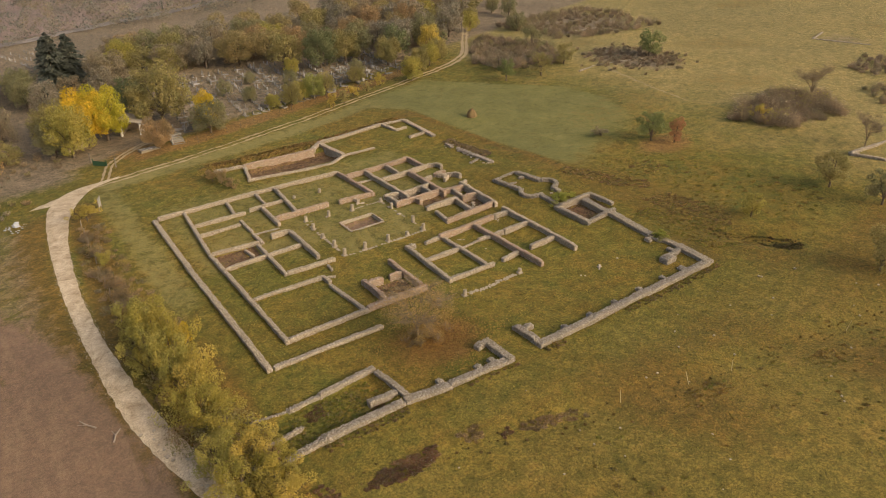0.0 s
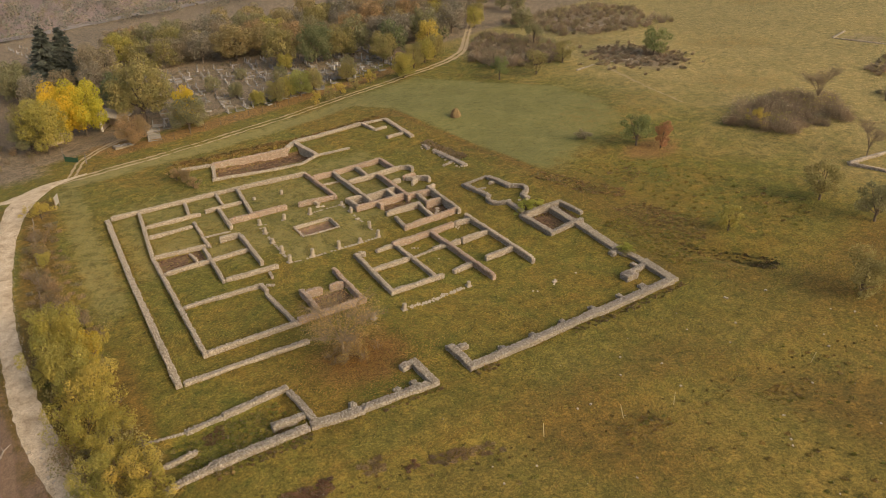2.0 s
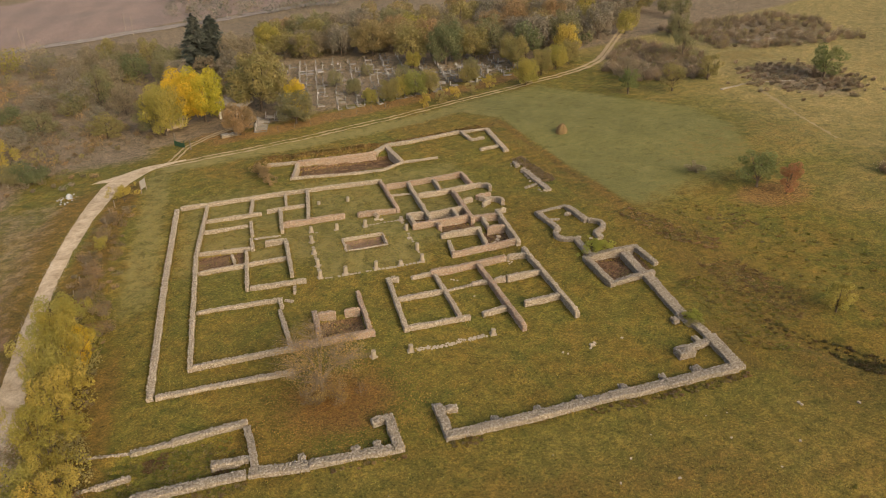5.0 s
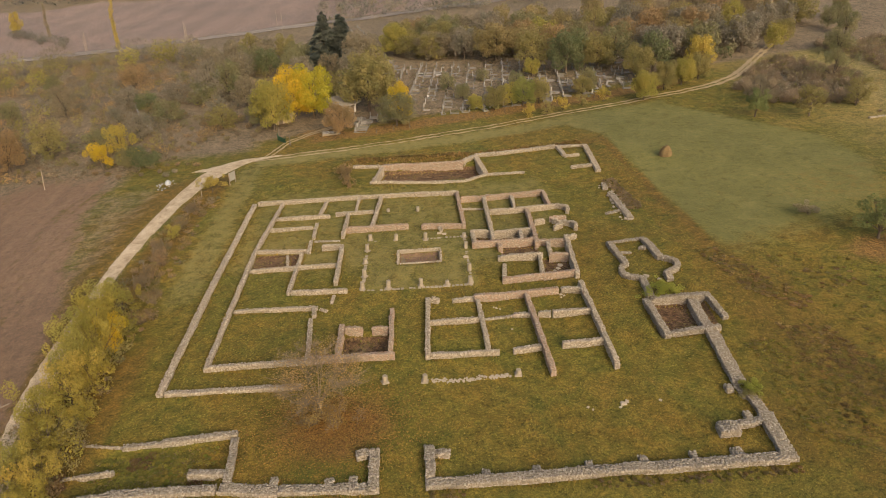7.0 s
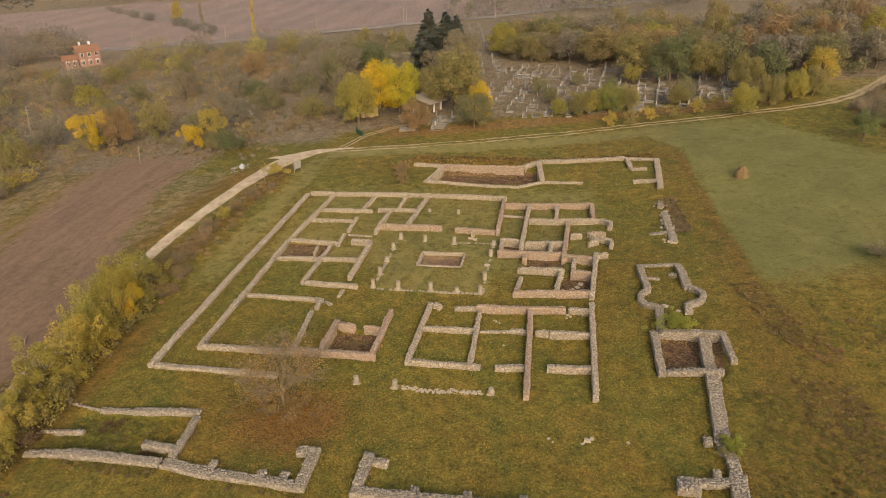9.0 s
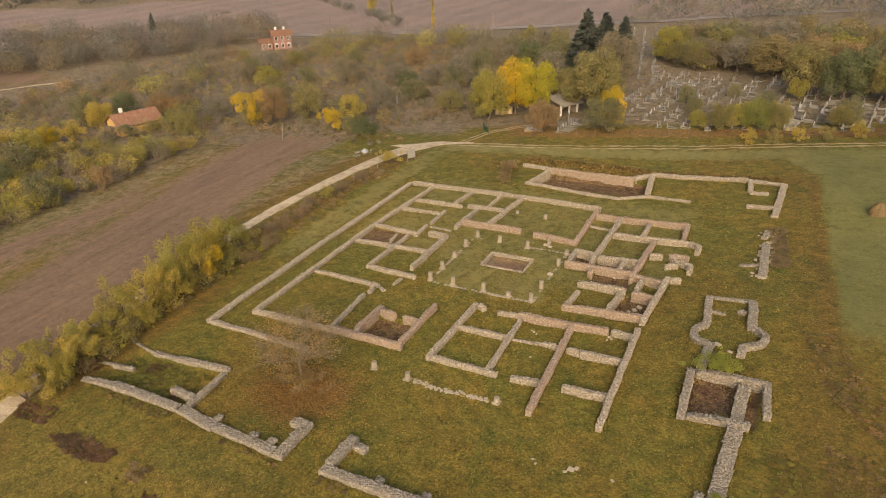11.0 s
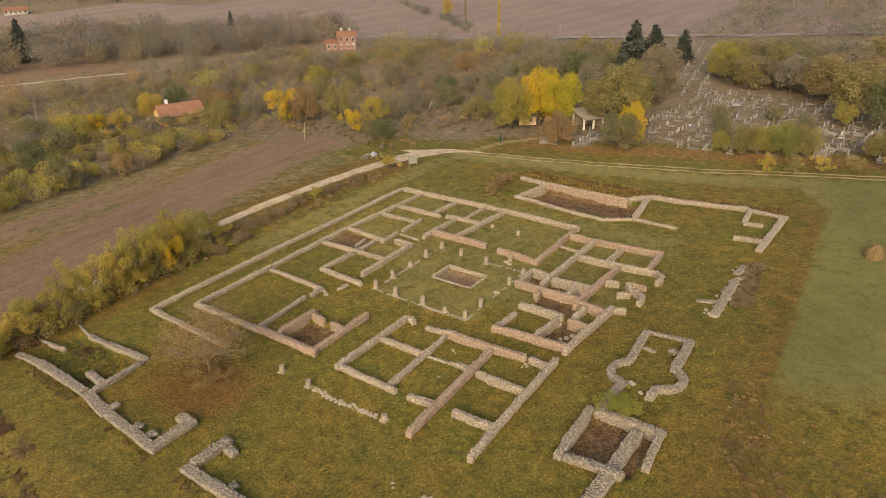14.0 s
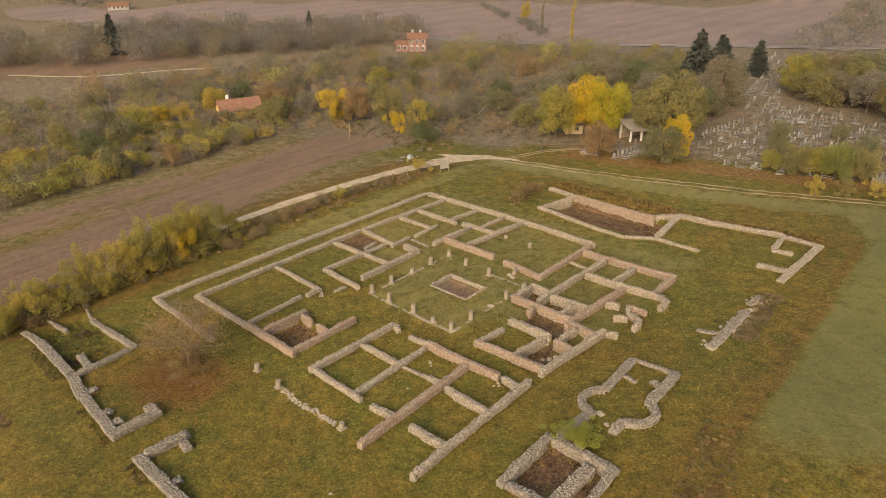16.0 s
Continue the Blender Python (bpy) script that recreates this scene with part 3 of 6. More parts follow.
def wall_shape(x0, y0, x1, y1, width, height, rng, size=0.18, seed=0.0, s0=0.0, total=None, joint=0.012):
    """Mortar core and stones of one straight piece of wall that follows the ground and has a broken top; s0 and total place it in a longer run."""
    width, height = width - 0.27, height * 0.93
    length = math.hypot(x1 - x0, y1 - y0)
    total = total or length
    d = np.array([(x1 - x0) / length, (y1 - y0) / length, 0.0])
    nrm = np.array([-d[1], d[0], 0.0])
    up = np.array([0.0, 0, 1])

    def top_at(s):
        px, py = x0 + d[0] * s, y0 + d[1] * s
        q = s + s0
        ends = np.minimum(q, total - q)
        worn = 0.10 * np.sin(q * 0.9 + seed) + 0.07 * np.sin(q * 2.3 + 2 * seed) + 0.04 * np.sin(q * 6.1 + seed)
        drop = 0.12 * height * np.clip(1 - ends / 0.5, 0, 1)
        step = 0.03 * np.sin(np.floor(q / 0.6) * 12.9 + seed) + 0.02 * np.sin(np.floor(q / 0.25) * 7.7 + seed)
        return lie(px, py) + height * (1 + 0.4 * worn) - drop + step * min(1.0, height / 0.5)

    def wander(s, side):
        q = s + s0
        return 0.03 * np.sin(q * 1.3 + seed * side) + 0.02 * np.sin(q * 3.3 + 3 * seed * side) + 0.01 * np.sin(q * 9.0 + seed)

    # core
    n = max(2, int(length / 0.3) + 1)
    s = np.linspace(0, length, n)
    half = width / 2 - 0.02
    tops = top_at(s) - joint
    rows = []
    for off, zz in ((-half, None), (-half * 0.94, 1), (half * 0.94, 1), (half, None)):
        side = np.sign(off)
        wide = off + side * wander(s, side)
        px, py = x0 + d[0] * s + nrm[0] * wide, y0 + d[1] * s + nrm[1] * wide
        gx, gy = px + nrm[0] * side * 0.45, py + nrm[1] * side * 0.45
        low = np.minimum(ground_z(gx, gy), ground_z(px, py)) - 0.25
        rows.append(np.column_stack([px, py, tops if zz else low]))
    cv = np.stack(rows, 1).reshape(-1, 3)
    i = np.arange(n * 4).reshape(n, 4)
    cf = [np.stack([i[:-1, k], i[1:, k], i[1:, k + 1], i[:-1, k + 1]], 1) for k in range(3)]
    cf.append(np.array([[i[0, 0], i[0, 1], i[0, 2], i[0, 3]], [i[-1, 3], i[-1, 2], i[-1, 1], i[-1, 0]]]))
    core = (cv, np.concatenate(cf))
    # stones on the top
    groups = []
    m = max(2, round(width / size))
    for r in range(m):
        k = max(1, int(length / (size * 0.95)))
        ss = np.clip((np.arange(k) + 0.5 + rng.uniform(-0.6, 0.6, k)) * length / k, 0.02, length - 0.02)
        off = (r + 0.5) / m * width - width / 2 + rng.normal(0, 0.05, k)
        off = off * (1 + 2 * wander(ss, np.sign(off)) / width)
        c = np.stack([x0 + d[0] * ss + nrm[0] * off, y0 + d[1] * ss + nrm[1] * off, top_at(ss) - 0.065 + rng.normal(0, 0.011, k)], 1)
        groups.append(stones_on(c, np.tile(up, (k, 1)), np.tile(d, (k, 1)), size * rng.uniform(0.65, 1.45, k), width / m * rng.uniform(0.7, 1.2, k), rng.uniform(0.13, 0.18, k), rng, 0.3))
    # stones on the faces
    for side in (-1, 1):
        k = max(1, int(length / (size * 1.2)))
        for course in range(18):
            ss = (np.arange(k) + 0.5 * (course % 2) + rng.uniform(0.2, 0.8, k)) * length / k
            ss = np.clip(ss, 0.08, length - 0.08)
            reach = side * (width / 2 + wander(ss, side))
            px, py = x0 + d[0] * ss + nrm[0] * reach, y0 + d[1] * ss + nrm[1] * reach
            zz = top_at(ss) - 0.1 - course * 0.145 + rng.normal(0, 0.025, k)
            keep = zz > ground_z(px + nrm[0] * side * 0.45, py + nrm[1] * side * 0.45) - 0.14
            if not keep.any():
                break
            ss, zz, px, py = ss[keep], zz[keep], px[keep], py[keep]
            kk = len(ss)
            off = rng.normal(-0.055, 0.009, kk)
            c = np.stack([px + nrm[0] * side * off, py + nrm[1] * side * off, zz + rng.normal(0, 0.015, kk)], 1)
            groups.append(stones_on(c, np.tile(nrm * side, (kk, 1)), np.tile(d, (kk, 1)), size * rng.uniform(0.6, 1.6, kk), 0.15 * rng.uniform(0.6, 1.25, kk), np.full(kk, 0.13), rng))
    # stones on the ends
    for end in (0, 1):
        ss = 0.0 if end == 0 else length
        sign = -1 if end == 0 else 1
        zt = float(top_at(np.array([ss]))[0])
        px, py = x0 + d[0] * ss, y0 + d[1] * ss
        zl = float(ground_z(px + d[0] * sign * 0.4, py + d[1] * sign * 0.4))
        for course in range(8):
            z = zt - 0.15 - course * 0.19
            if z < zl - 0.1:
                break
            off = (np.arange(m) + 0.5) / m * width - width / 2
            c = np.stack([px + nrm[0] * off - d[0] * sign * 0.04, py + nrm[1] * off - d[1] * sign * 0.04, np.full(m, z)], 1)
            groups.append(stones_on(c, np.tile(d * sign, (m, 1)), np.tile(nrm, (m, 1)), np.full(m, width / m), np.full(m, 0.18), np.full(m, 0.17), rng))
    corners = np.concatenate(groups)
    sv = corners.reshape(-1, 3)
    sf = (np.arange(len(corners))[:, None, None] * 8 + CUBE[None]).reshape(-1, 4)
    return core, (sv, sf)


WALL_COUNT = [0]
ALL_SEGMENTS = []


def ruin_wall(segments, label, group, mat=None, size=0.17, core=None):
    """One run of wall: straight pieces (x0, y0, x1, y1, width, height) that hold together."""
    rng = np.random.default_rng(100 + WALL_COUNT[0])
    WALL_COUNT[0] += 1
    ALL_SEGMENTS.extend(segments)
    seed = rng.uniform(0, 50)
    lengths = [math.hypot(q[2] - q[0], q[3] - q[1]) for q in segments]
    built, s0 = [], 0.0
    for q, ln in zip(segments, lengths):
        built.append(wall_shape(*q, rng, size, seed, s0, sum(lengths), 0.035 if core else 0.024))
        s0 += ln
    cores, stones = zip(*built)
    t = thing("ruin_wall", label, "stone wall", group)
    part("core", mesh_from("core", *join(cores)), core or M_MORTAR, t, "crumbling lime mortar core")
    part("stones", mesh_from("stones", *join(stones)), mat or M_STONE, t, "pale rubble stones set in rough courses")["kind"] = "stuff"
    return t


def arc(cx, cy, r, a0, a1, width, height, n=9):
    ps = [(cx + r * math.cos(radians(a0 + (a1 - a0) * k / n)), cy + r * math.sin(radians(a0 + (a1 - a0) * k / n))) for k in range(n + 1)]
    return [(*p, *q, width, height) for p, q in zip(ps, ps[1:])]


LOW, MID, TALL = "low rubble foundation wall standing in short grass", "knee-high rubble stone room wall with a broken top", "waist-high stone and brick wall with reddish patches"
# western living rooms
WEST = [(-26.4, 21.9, -26.85, 0.0, 0.95, 0.45), (-26.85, 0.0, -26.9, -25.8, 0.95, 0.5), (-26.3, -25.65, -12.4, -25.9, 0.9, 0.42), (-21.7, 21.4, -23.1, 4.8, 0.75, 0.6), (-23.1, 4.8, -23.1, -22.2, 0.75, 0.6),
        (-22.8, -22.0, -12.0, -21.8, 0.75, 0.65), (-21.9, 15.6, -13.6, 15.5, 0.7, 0.6), (-22.1, 11.9, -15.8, 12.0, 0.7, 0.5), (-14.6, 21.4, -15.2, 16.2, 0.7, 0.5),
        (-15.3, 13.1, -15.3, 8.4, 0.7, 0.5), (-15.5, 7.4, -15.4, 3.9, 0.7, 0.5), (-22.7, 4.9, -15.8, 4.4, 0.7, 0.6), (-15.1, 7.6, -11.4, 7.1, 0.6, 0.16)]
WEST2 = [(-16.3, 3.6, -16.6, -7.2, 0.7, 0.6), (-22.7, -0.6, -11.1, -0.4, 0.7, 0.6), (-18.3, 3.6, -18.0, 1.1, 0.6, 0.3), (-13.6, 4.8, -10.6, 4.6, 0.9, 0.85), (-10.75, 4.2, -10.8, -5.5, 0.75, 0.8),
         (-16.2, -7.0, -9.2, -7.4, 0.75, 0.65), (-10.7, -8.2, -10.9, -9.9, 0.6, 0.45), (-22.7, -10.6, -12.5, -10.9, 0.7, 0.5), (-12.2, -11.0, -11.3, -11.6, 0.6, 0.18),
         (-12.8, -11.2, -12.7, -12.8, 0.75, 0.65), (-13.0, -13.5, -12.35, -21.4, 0.75, 0.5)]
for seg in WEST + WEST2:
    ruin_wall([seg], LOW if seg[5] < 0.55 else MID, "walls of the living rooms")
# dug room with a brick-red lining
for seg in [(-12.0, -21.75, -3.0, -21.6, 0.85, 0.85), (-9.1, -15.4, -9.1, -21.2, 0.8, 0.95), (-8.7, -16.35, -6.7, -16.5, 0.7, 0.85), (-5.6, -16.5, -3.8, -16.55, 0.7, 0.85), (-3.4, -12.8, -3.4, -21.2, 0.75, 0.85)]:
    ruin_wall([seg], TALL, "walls of the dug room", M_BRICKY)
# north range
for seg in [(-25.8, 21.8, -4.9, 22.0, 0.75, 0.7), (-4.9, 22.0, 6.7, 21.6, 0.75, 0.75), (-12.7, 15.9, -6.8, 16.1, 0.7, 0.6), (-9.4, 21.6, -9.7, 16.3, 0.6, 0.5), (-5.8, 21.6, -6.9, 10.0, 0.75, 0.7),
            (-10.7, 15.5, -11.0, 7.9, 0.75, 0.7), (-10.6, 9.8, -1.5, 9.65, 0.8, 0.95), (0.5, 9.5, 6.3, 9.1, 0.75, 0.8), (6.4, 21.2, 6.7, 8.8, 0.75, 0.8), (3.1, 9.1, 3.3, 8.0, 0.7, 0.65)]:
    ruin_wall([seg], TALL if seg[5] > 0.75 else MID, "walls of the north range", M_BRICKY if seg[5] > 0.75 else None)
# bath rooms
BATH = [(6.9, 18.6, 20.0, 18.6, 0.75, 0.95), (10.5, 18.2, 10.4, 3.6, 0.75, 0.95), (14.8, 18.2, 14.7, 13.2, 0.7, 0.95), (19.8, 18.2, 20.0, 13.0, 0.8, 0.95), (10.9, 13.0, 20.6, 13.1, 0.75, 0.95),
        (6.9, 15.5, 10.1, 15.2, 0.6, 0.25), (16.5, 12.7, 16.15, 1.0, 0.8, 0.95), (7.4, 6.4, 10.1, 6.2, 0.7, 0.95), (7.7, 6.0, 7.75, 2.5, 0.7, 0.95), (7.4, 2.6, 16.0, 2.4, 0.8, 0.95), (10.8, 5.8, 16.1, 5.7, 0.7, 0.9),
        (14.4, 5.4, 14.3, 2.8, 0.7, 0.95), (11.1, 2.0, 11.1, 0.8, 0.8, 0.95)]
BATH2 = [(10.5, -1.8, 16.3, -2.2, 0.8, 0.95), (15.9, -2.5, 15.5, -7.2, 0.7, 0.9), (10.4, -7.5, 19.9, -7.7, 0.75, 0.95), (11.1, -3.6, 10.7, -7.2, 0.75, 0.7), (20.25, 2.2, 19.65, -8.4, 0.8, 0.95), (15.9, 1.6, 20.1, 0.8, 0.8, 0.95),
         (20.6, 2.1, 21.7, 2.4, 0.7, 0.9), (16.9, 8.0, 18.4, 8.3, 0.7, 0.95), (17.2, -2.5, 19.7, -3.0, 0.8, 0.9), (17.4, -2.0, 17.6, 0.9, 0.7, 0.95), (19.3, 5.6, 20.6, 6.3, 0.7, 0.9), (19.2, 8.6, 21.6, 8.7, 0.7, 0.9), (19.6, 8.2, 20.4, 7.0, 0.7, 0.95)]
for seg in BATH + BATH2:
    ruin_wall([seg], TALL, "walls of the bath rooms", M_BRICKY if WALL_COUNT[0] % 3 == 0 else None)
ruin_wall(arc(20.5, 11.3, 1.85, 88, -25, 0.8, 0.92), "rounded stone apse wall of the bath rooms", "bath apses")
ruin_wall(arc(20.5, 5.3, 1.8, 92, -18, 0.8, 0.92), "rounded stone apse wall of the bath rooms", "bath apses")
# south-eastern rooms
for seg in [(0.9, -10.5, 0.6, -22.2, 0.75, 0.75), (1.3, -10.8, 2.2, -11.1, 0.8, 0.75), (3.9, -11.1, 6.5, -11.0, 0.7, 0.6), (6.5, -11.1, 16.7, -11.2, 0.8, 0.95), (0.9, -15.5, 7.0, -15.5, 0.75, 0.6), (7.3, -15.4, 11.0, -15.0, 0.6, 0.25),
            (6.9, -11.5, 7.25, -21.6, 0.75, 0.65), (0.9, -21.85, 8.3, -21.85, 0.75, 0.65), (12.8, -11.5, 13.4, -26.3, 0.8, 0.92), (10.8, -15.1, 12.9, -15.4, 0.8, 0.5), (13.6, -15.5, 15.0, -15.7, 0.7, 0.8), (9.9, -21.9, 13.2, -21.6, 0.8, 0.6)]:
    ruin_wall([seg], LOW if seg[5] < 0.55 else MID, "walls of the south-eastern rooms", M_BRICKY if seg[5] > 0.9 else None)
for seg in [(19.6, -10.1, 19.95, -26.2, 0.8, 0.85), (17.1, -11.0, 19.6, -11.6, 0.85, 0.8), (15.2, -15.9, 19.4, -16.1, 0.8, 0.85), (15.2, -21.8, 19.6, -21.9, 0.8, 0.85)]:
    ruin_wall([seg], TALL, "walls of the south-eastern rooms")
# building with side apses, and the square room south of it
ruin_wall([(25.2, -0.6, 30.2, -0.8, 0.75, 0.3)], LOW, "walls of the building with apses", M_PALE, 0.18, M_JOINT)
ruin_wall([(25.4, -0.9, 26.0, -7.0, 1.0, 0.55), *arc(26.85, -8.9, 1.85, 115, 262, 0.95, 0.6), (26.95, -10.6, 26.7, -15.2, 1.1, 0.5)], "rubble wall swelling into a rounded apse", "walls of the building with apses", M_PALE, 0.18, M_JOINT)
ruin_wall([(30.0, -1.2, 30.4, -7.0, 1.15, 0.55), *arc(30.0, -8.8, 1.8, 70, -95, 0.95, 0.6), (29.9, -10.6, 29.9, -12.2, 1.05, 0.6)], "rubble wall swelling into a rounded apse", "walls of the building with apses", M_PALE, 0.18, M_JOINT)
ruin_wall([(25.9, -3.7, 27.5, -4.1, 0.7, 0.2)], LOW, "walls of the building with apses", M_PALE, 0.18, M_JOINT)
ruin_wall([(28.7, -3.4, 29.5, -3.6, 0.8, 0.4)], LOW, "walls of the building with apses", M_PALE, 0.18, M_JOINT)
for seg in [(25.95, -15.5, 26.25, -22.7, 0.95, 0.65), (26.5, -15.8, 32.9, -16.5, 0.95, 0.65), (32.6, -16.9, 33.0, -21.0, 0.9, 0.6), (26.7, -22.3, 31.8, -22.5, 0.95, 0.65), (30.8, -17.0, 30.7, -22.1, 1.3, 0.4)]:
    ruin_wall([seg], MID, "walls of the square room", M_PALE, 0.18, M_JOINT)
# enclosure
ENC = [(30.8, -22.4, 30.4, -31.0, 1.5, 0.5), (30.05, -31.0, 30.2, -33.0, 0.75, 0.28), (30.65, -32.9, 30.95, -35.3, 1.2, 0.45), (30.9, -35.2, 30.6, -41.0, 1.5, 0.5), (0.0, -40.2, 16.8, -39.9, 1.25, 0.6), (16.8, -39.9, 30.4, -40.7, 1.3, 0.6), (26.2, -36.7, 27.9, -36.8, 1.7, 0.85), (27.9, -36.3, 30.4, -36.1, 1.0, 0.5),
       (0.4, -35.6, 0.4, -39.6, 1.1, 0.7), (0.9, -36.5, 2.2, -36.6, 1.0, 0.65), (-4.5, -35.9, -4.4, -40.7, 1.15, 0.7), (-5.0, -36.2, -6.1, -36.4, 1.1, 0.65), (-4.9, -40.3, -12.4, -39.9, 1.2, 0.5), (-12.4, -40.0, -17.6, -39.2, 1.35, 0.42)]
ENC2 = [(-17.5, -32.5, -24.4, -32.9, 0.9, 0.5), (-24.4, -32.9, -28.0, -33.0, 0.8, 0.3), (-28.0, -33.0, -31.7, -32.3, 0.5, 0.14), (-17.55, -33.1, -17.0, -38.9, 0.9, 0.5), (-17.6, -37.4, -20.8, -37.1, 1.0, 0.45), (-17.9, -39.3, -27.4, -39.1, 1.2, 0.55), (-27.4, -39.1, -31.5, -39.5, 1.0, 0.4),
        (-27.8, -36.0, -32.2, -36.5, 0.65, 0.2)]
for seg in ENC + ENC2:
    ruin_wall([seg], "broad rubble enclosure wall of large pale stones" if seg[4] > 1.05 else LOW, "enclosure walls", M_PALE, 0.175, M_JOINT)
for bx, by in ((5.2, -39.2), (9.6, -39.1), (14.1, -39.0), (18.8, -38.9), (23.1, -39.1), (-8.2, -39.3), (-13.0, -38.8), (-6.2, -39.2), (29.2, -31.4), (29.4, -35.2)):
    ruin_wall([(bx, by - 0.55, bx, by + 0.35, 0.9, 0.46)], "stubby rubble buttress against the enclosure wall", "buttresses", M_PALE, 0.18, M_JOINT)
ruin_wall([(26.3, -39.3, 27.2, -39.35, 1.1, 0.5)], "stubby rubble buttress against the enclosure wall", "buttresses", M_PALE, 0.18, M_JOINT)
# northern retaining wall and its rooms
NORTH = [(-11.4, 36.3, -6.2, 35.8, 1.0, 0.55), (-6.2, 35.7, 8.4, 35.4, 1.0, 0.6), (8.4, 35.5, 10.6, 37.8, 1.1, 0.6), (10.6, 38.0, 25.4, 38.0, 1.0, 0.6), (25.4, 38.0, 30.9, 36.7, 1.0, 0.4), (30.6, 36.5, 30.2, 24.6, 1.15, 0.45), (25.8, 37.6, 26.2, 33.2, 0.9, 0.55),
         (26.2, 32.9, 28.7, 32.6, 0.9, 0.5), (26.3, 27.6, 29.8, 27.6, 0.9, 0.5), (-8.0, 28.5, -0.2, 27.5, 0.8, 0.45), (-0.2, 27.5, 7.9, 26.8, 0.8, 0.4), (7.9, 26.8, 12.2, 29.0, 0.8, 0.4), (12.2, 29.0, 18.4, 28.3, 0.8, 0.35), (-6.1, 34.9, -7.5, 28.9, 0.8, 0.45), (10.8, 37.4, 11.9, 29.3, 1.1, 0.55)]
for seg in NORTH:
    ruin_wall([seg], "rubble retaining wall against the dug-out bank" if seg[1] > 34 else LOW, "northern walls", M_BRICKY if seg[1] == 35.7 else None, 0.18)
for seg in [(29.9, 19.8, 29.5, 17.3, 1.0, 0.35), (29.9, 15.6, 30.3, 6.0, 1.2, 0.35), (27.5, 8.8, 29.8, 9.1, 0.8, 0.25)]:
    ruin_wall([seg], "broken stretch of stony foundation in the grass", "northern walls", M_PALE, 0.2, M_JOINT)


# ---- courtyard ----
def column(x, y, h, base=True, lean=0.0, r=0.27):
    t = thing("column", "weathered limestone column stump with a square base" if base else "weathered limestone column stump", "column", "columns of the courtyard", "", pose(x, y, gz(x, y), lean, lean * 0.6, (x * 37 + y * 11) % 90))
    n = 5
    v, f = tube([(0, 0, 0.1 + h * k / n) for k in range(n + 1)] + [(0, 0, 0.12 + h)], [r * (1.04 - 0.012 * k) for k in range(n + 1)] + [r * 0.8], 12)
    bm = bmesh.new()
    bv = [bm.verts.new(Vector(p) + Vector((random.uniform(-0.012, 0.012), random.uniform(-0.012, 0.012), 0))) for p in v]
    for q in f:
        bm.faces.new([bv[k] for k in q])
    bm.faces.new(bv[-12:])
    bm.faces.new(bv[:12][::-1])
    part("shaft", bm, M_MARBLE, t)
    if base:
        part("base", box(-0.38, 0.38, -0.38, 0.38, -0.15, 0.13, bevel=0.06), M_MARBLE, t)
    return t


for cx, cy, ch, cb in [(-7.3, -6.8, 1.35, True), (-7.2, -3.6, 1.3, True), (-7.3, 0.1, 0.75, True), (-7.2, 3.5, 1.2, True), (-6.9, 6.8, 1.1, True), (-3.2, 6.1, 1.25, False), (0.95, 5.9, 1.3, True), (6.5, 6.1, 0.7, True),
                       (-4.0, -6.95, 1.4, True), (0.1, -6.8, 1.3, True), (3.45, -6.9, 0.7, True), (6.35, -7.0, 1.35, True), (6.5, -3.85, 1.4, False), (6.5, 2.6, 1.2, False), (-3.9, -25.6, 0.95, True), (0.2, -25.8, 1.0, True), (9.9, -25.5, 0.7, True), (-0.05, 15.8, 0.95, False), (-4.6, 16.2, 0.6, False)]:
    column(cx, cy, ch * 0.74, cb, random.uniform(-2.5, 2.5))


def rubble_stone(x, y, s, label="loose squared stone lying in the grass", flat=0.6):
    bm = bmesh.new()
    box_bm(bm, -s / 2, s / 2, -s * 0.4, s * 0.4, -s * flat / 2, s * flat / 2, bevel=s * 0.11)
    for v in bm.verts:
        v.co += Vector((random.uniform(-1, 1), random.uniform(-1, 1), random.uniform(-0.6, 0.6))) * s * 0.08
    ob = part("stone", bm, M_STONE)
    ob.matrix_basis = pose(x, y, gz(x, y) + s * flat * 0.3, random.uniform(-8, 8), random.uniform(-8, 8), random.uniform(0, 180))
    return tagged(ob, label, "stone", "loose stones")


def kerb_line(x0, y0, x1, y1, keep=0.85, s=0.5):
    n = int(math.hypot(x1 - x0, y1 - y0) / (s * 1.05))
    t = thing("kerb", "worn line of low kerb stones sunk in turf", "kerb", "kerbs of the courtyard")
    me = None
    for k in range(n):
        if random.random() > keep:
            continue
        f = (k + 0.5) / n
        x, y = x0 + (x1 - x0) * f, y0 + (y1 - y0) * f
        if me is None:
            me = bpy.data.meshes.new("block")
            b = box(-s / 2, s / 2, -0.2, 0.2, -0.12, 0.14, bevel=0.045)
            b.to_mesh(me)
            b.free()
        o = part("block", me, M_MARBLE, t)
        o.matrix_basis = pose(x, y + random.uniform(-0.06, 0.06), gz(x, y) + random.uniform(-0.12, -0.03), random.uniform(-5, 5), random.uniform(-5, 5), math.degrees(math.atan2(y1 - y0, x1 - x0)) + random.uniform(-9, 9)) @ Matrix.Diagonal((random.uniform(0.7, 1.05), random.uniform(0.8, 1.2), 1, 1))


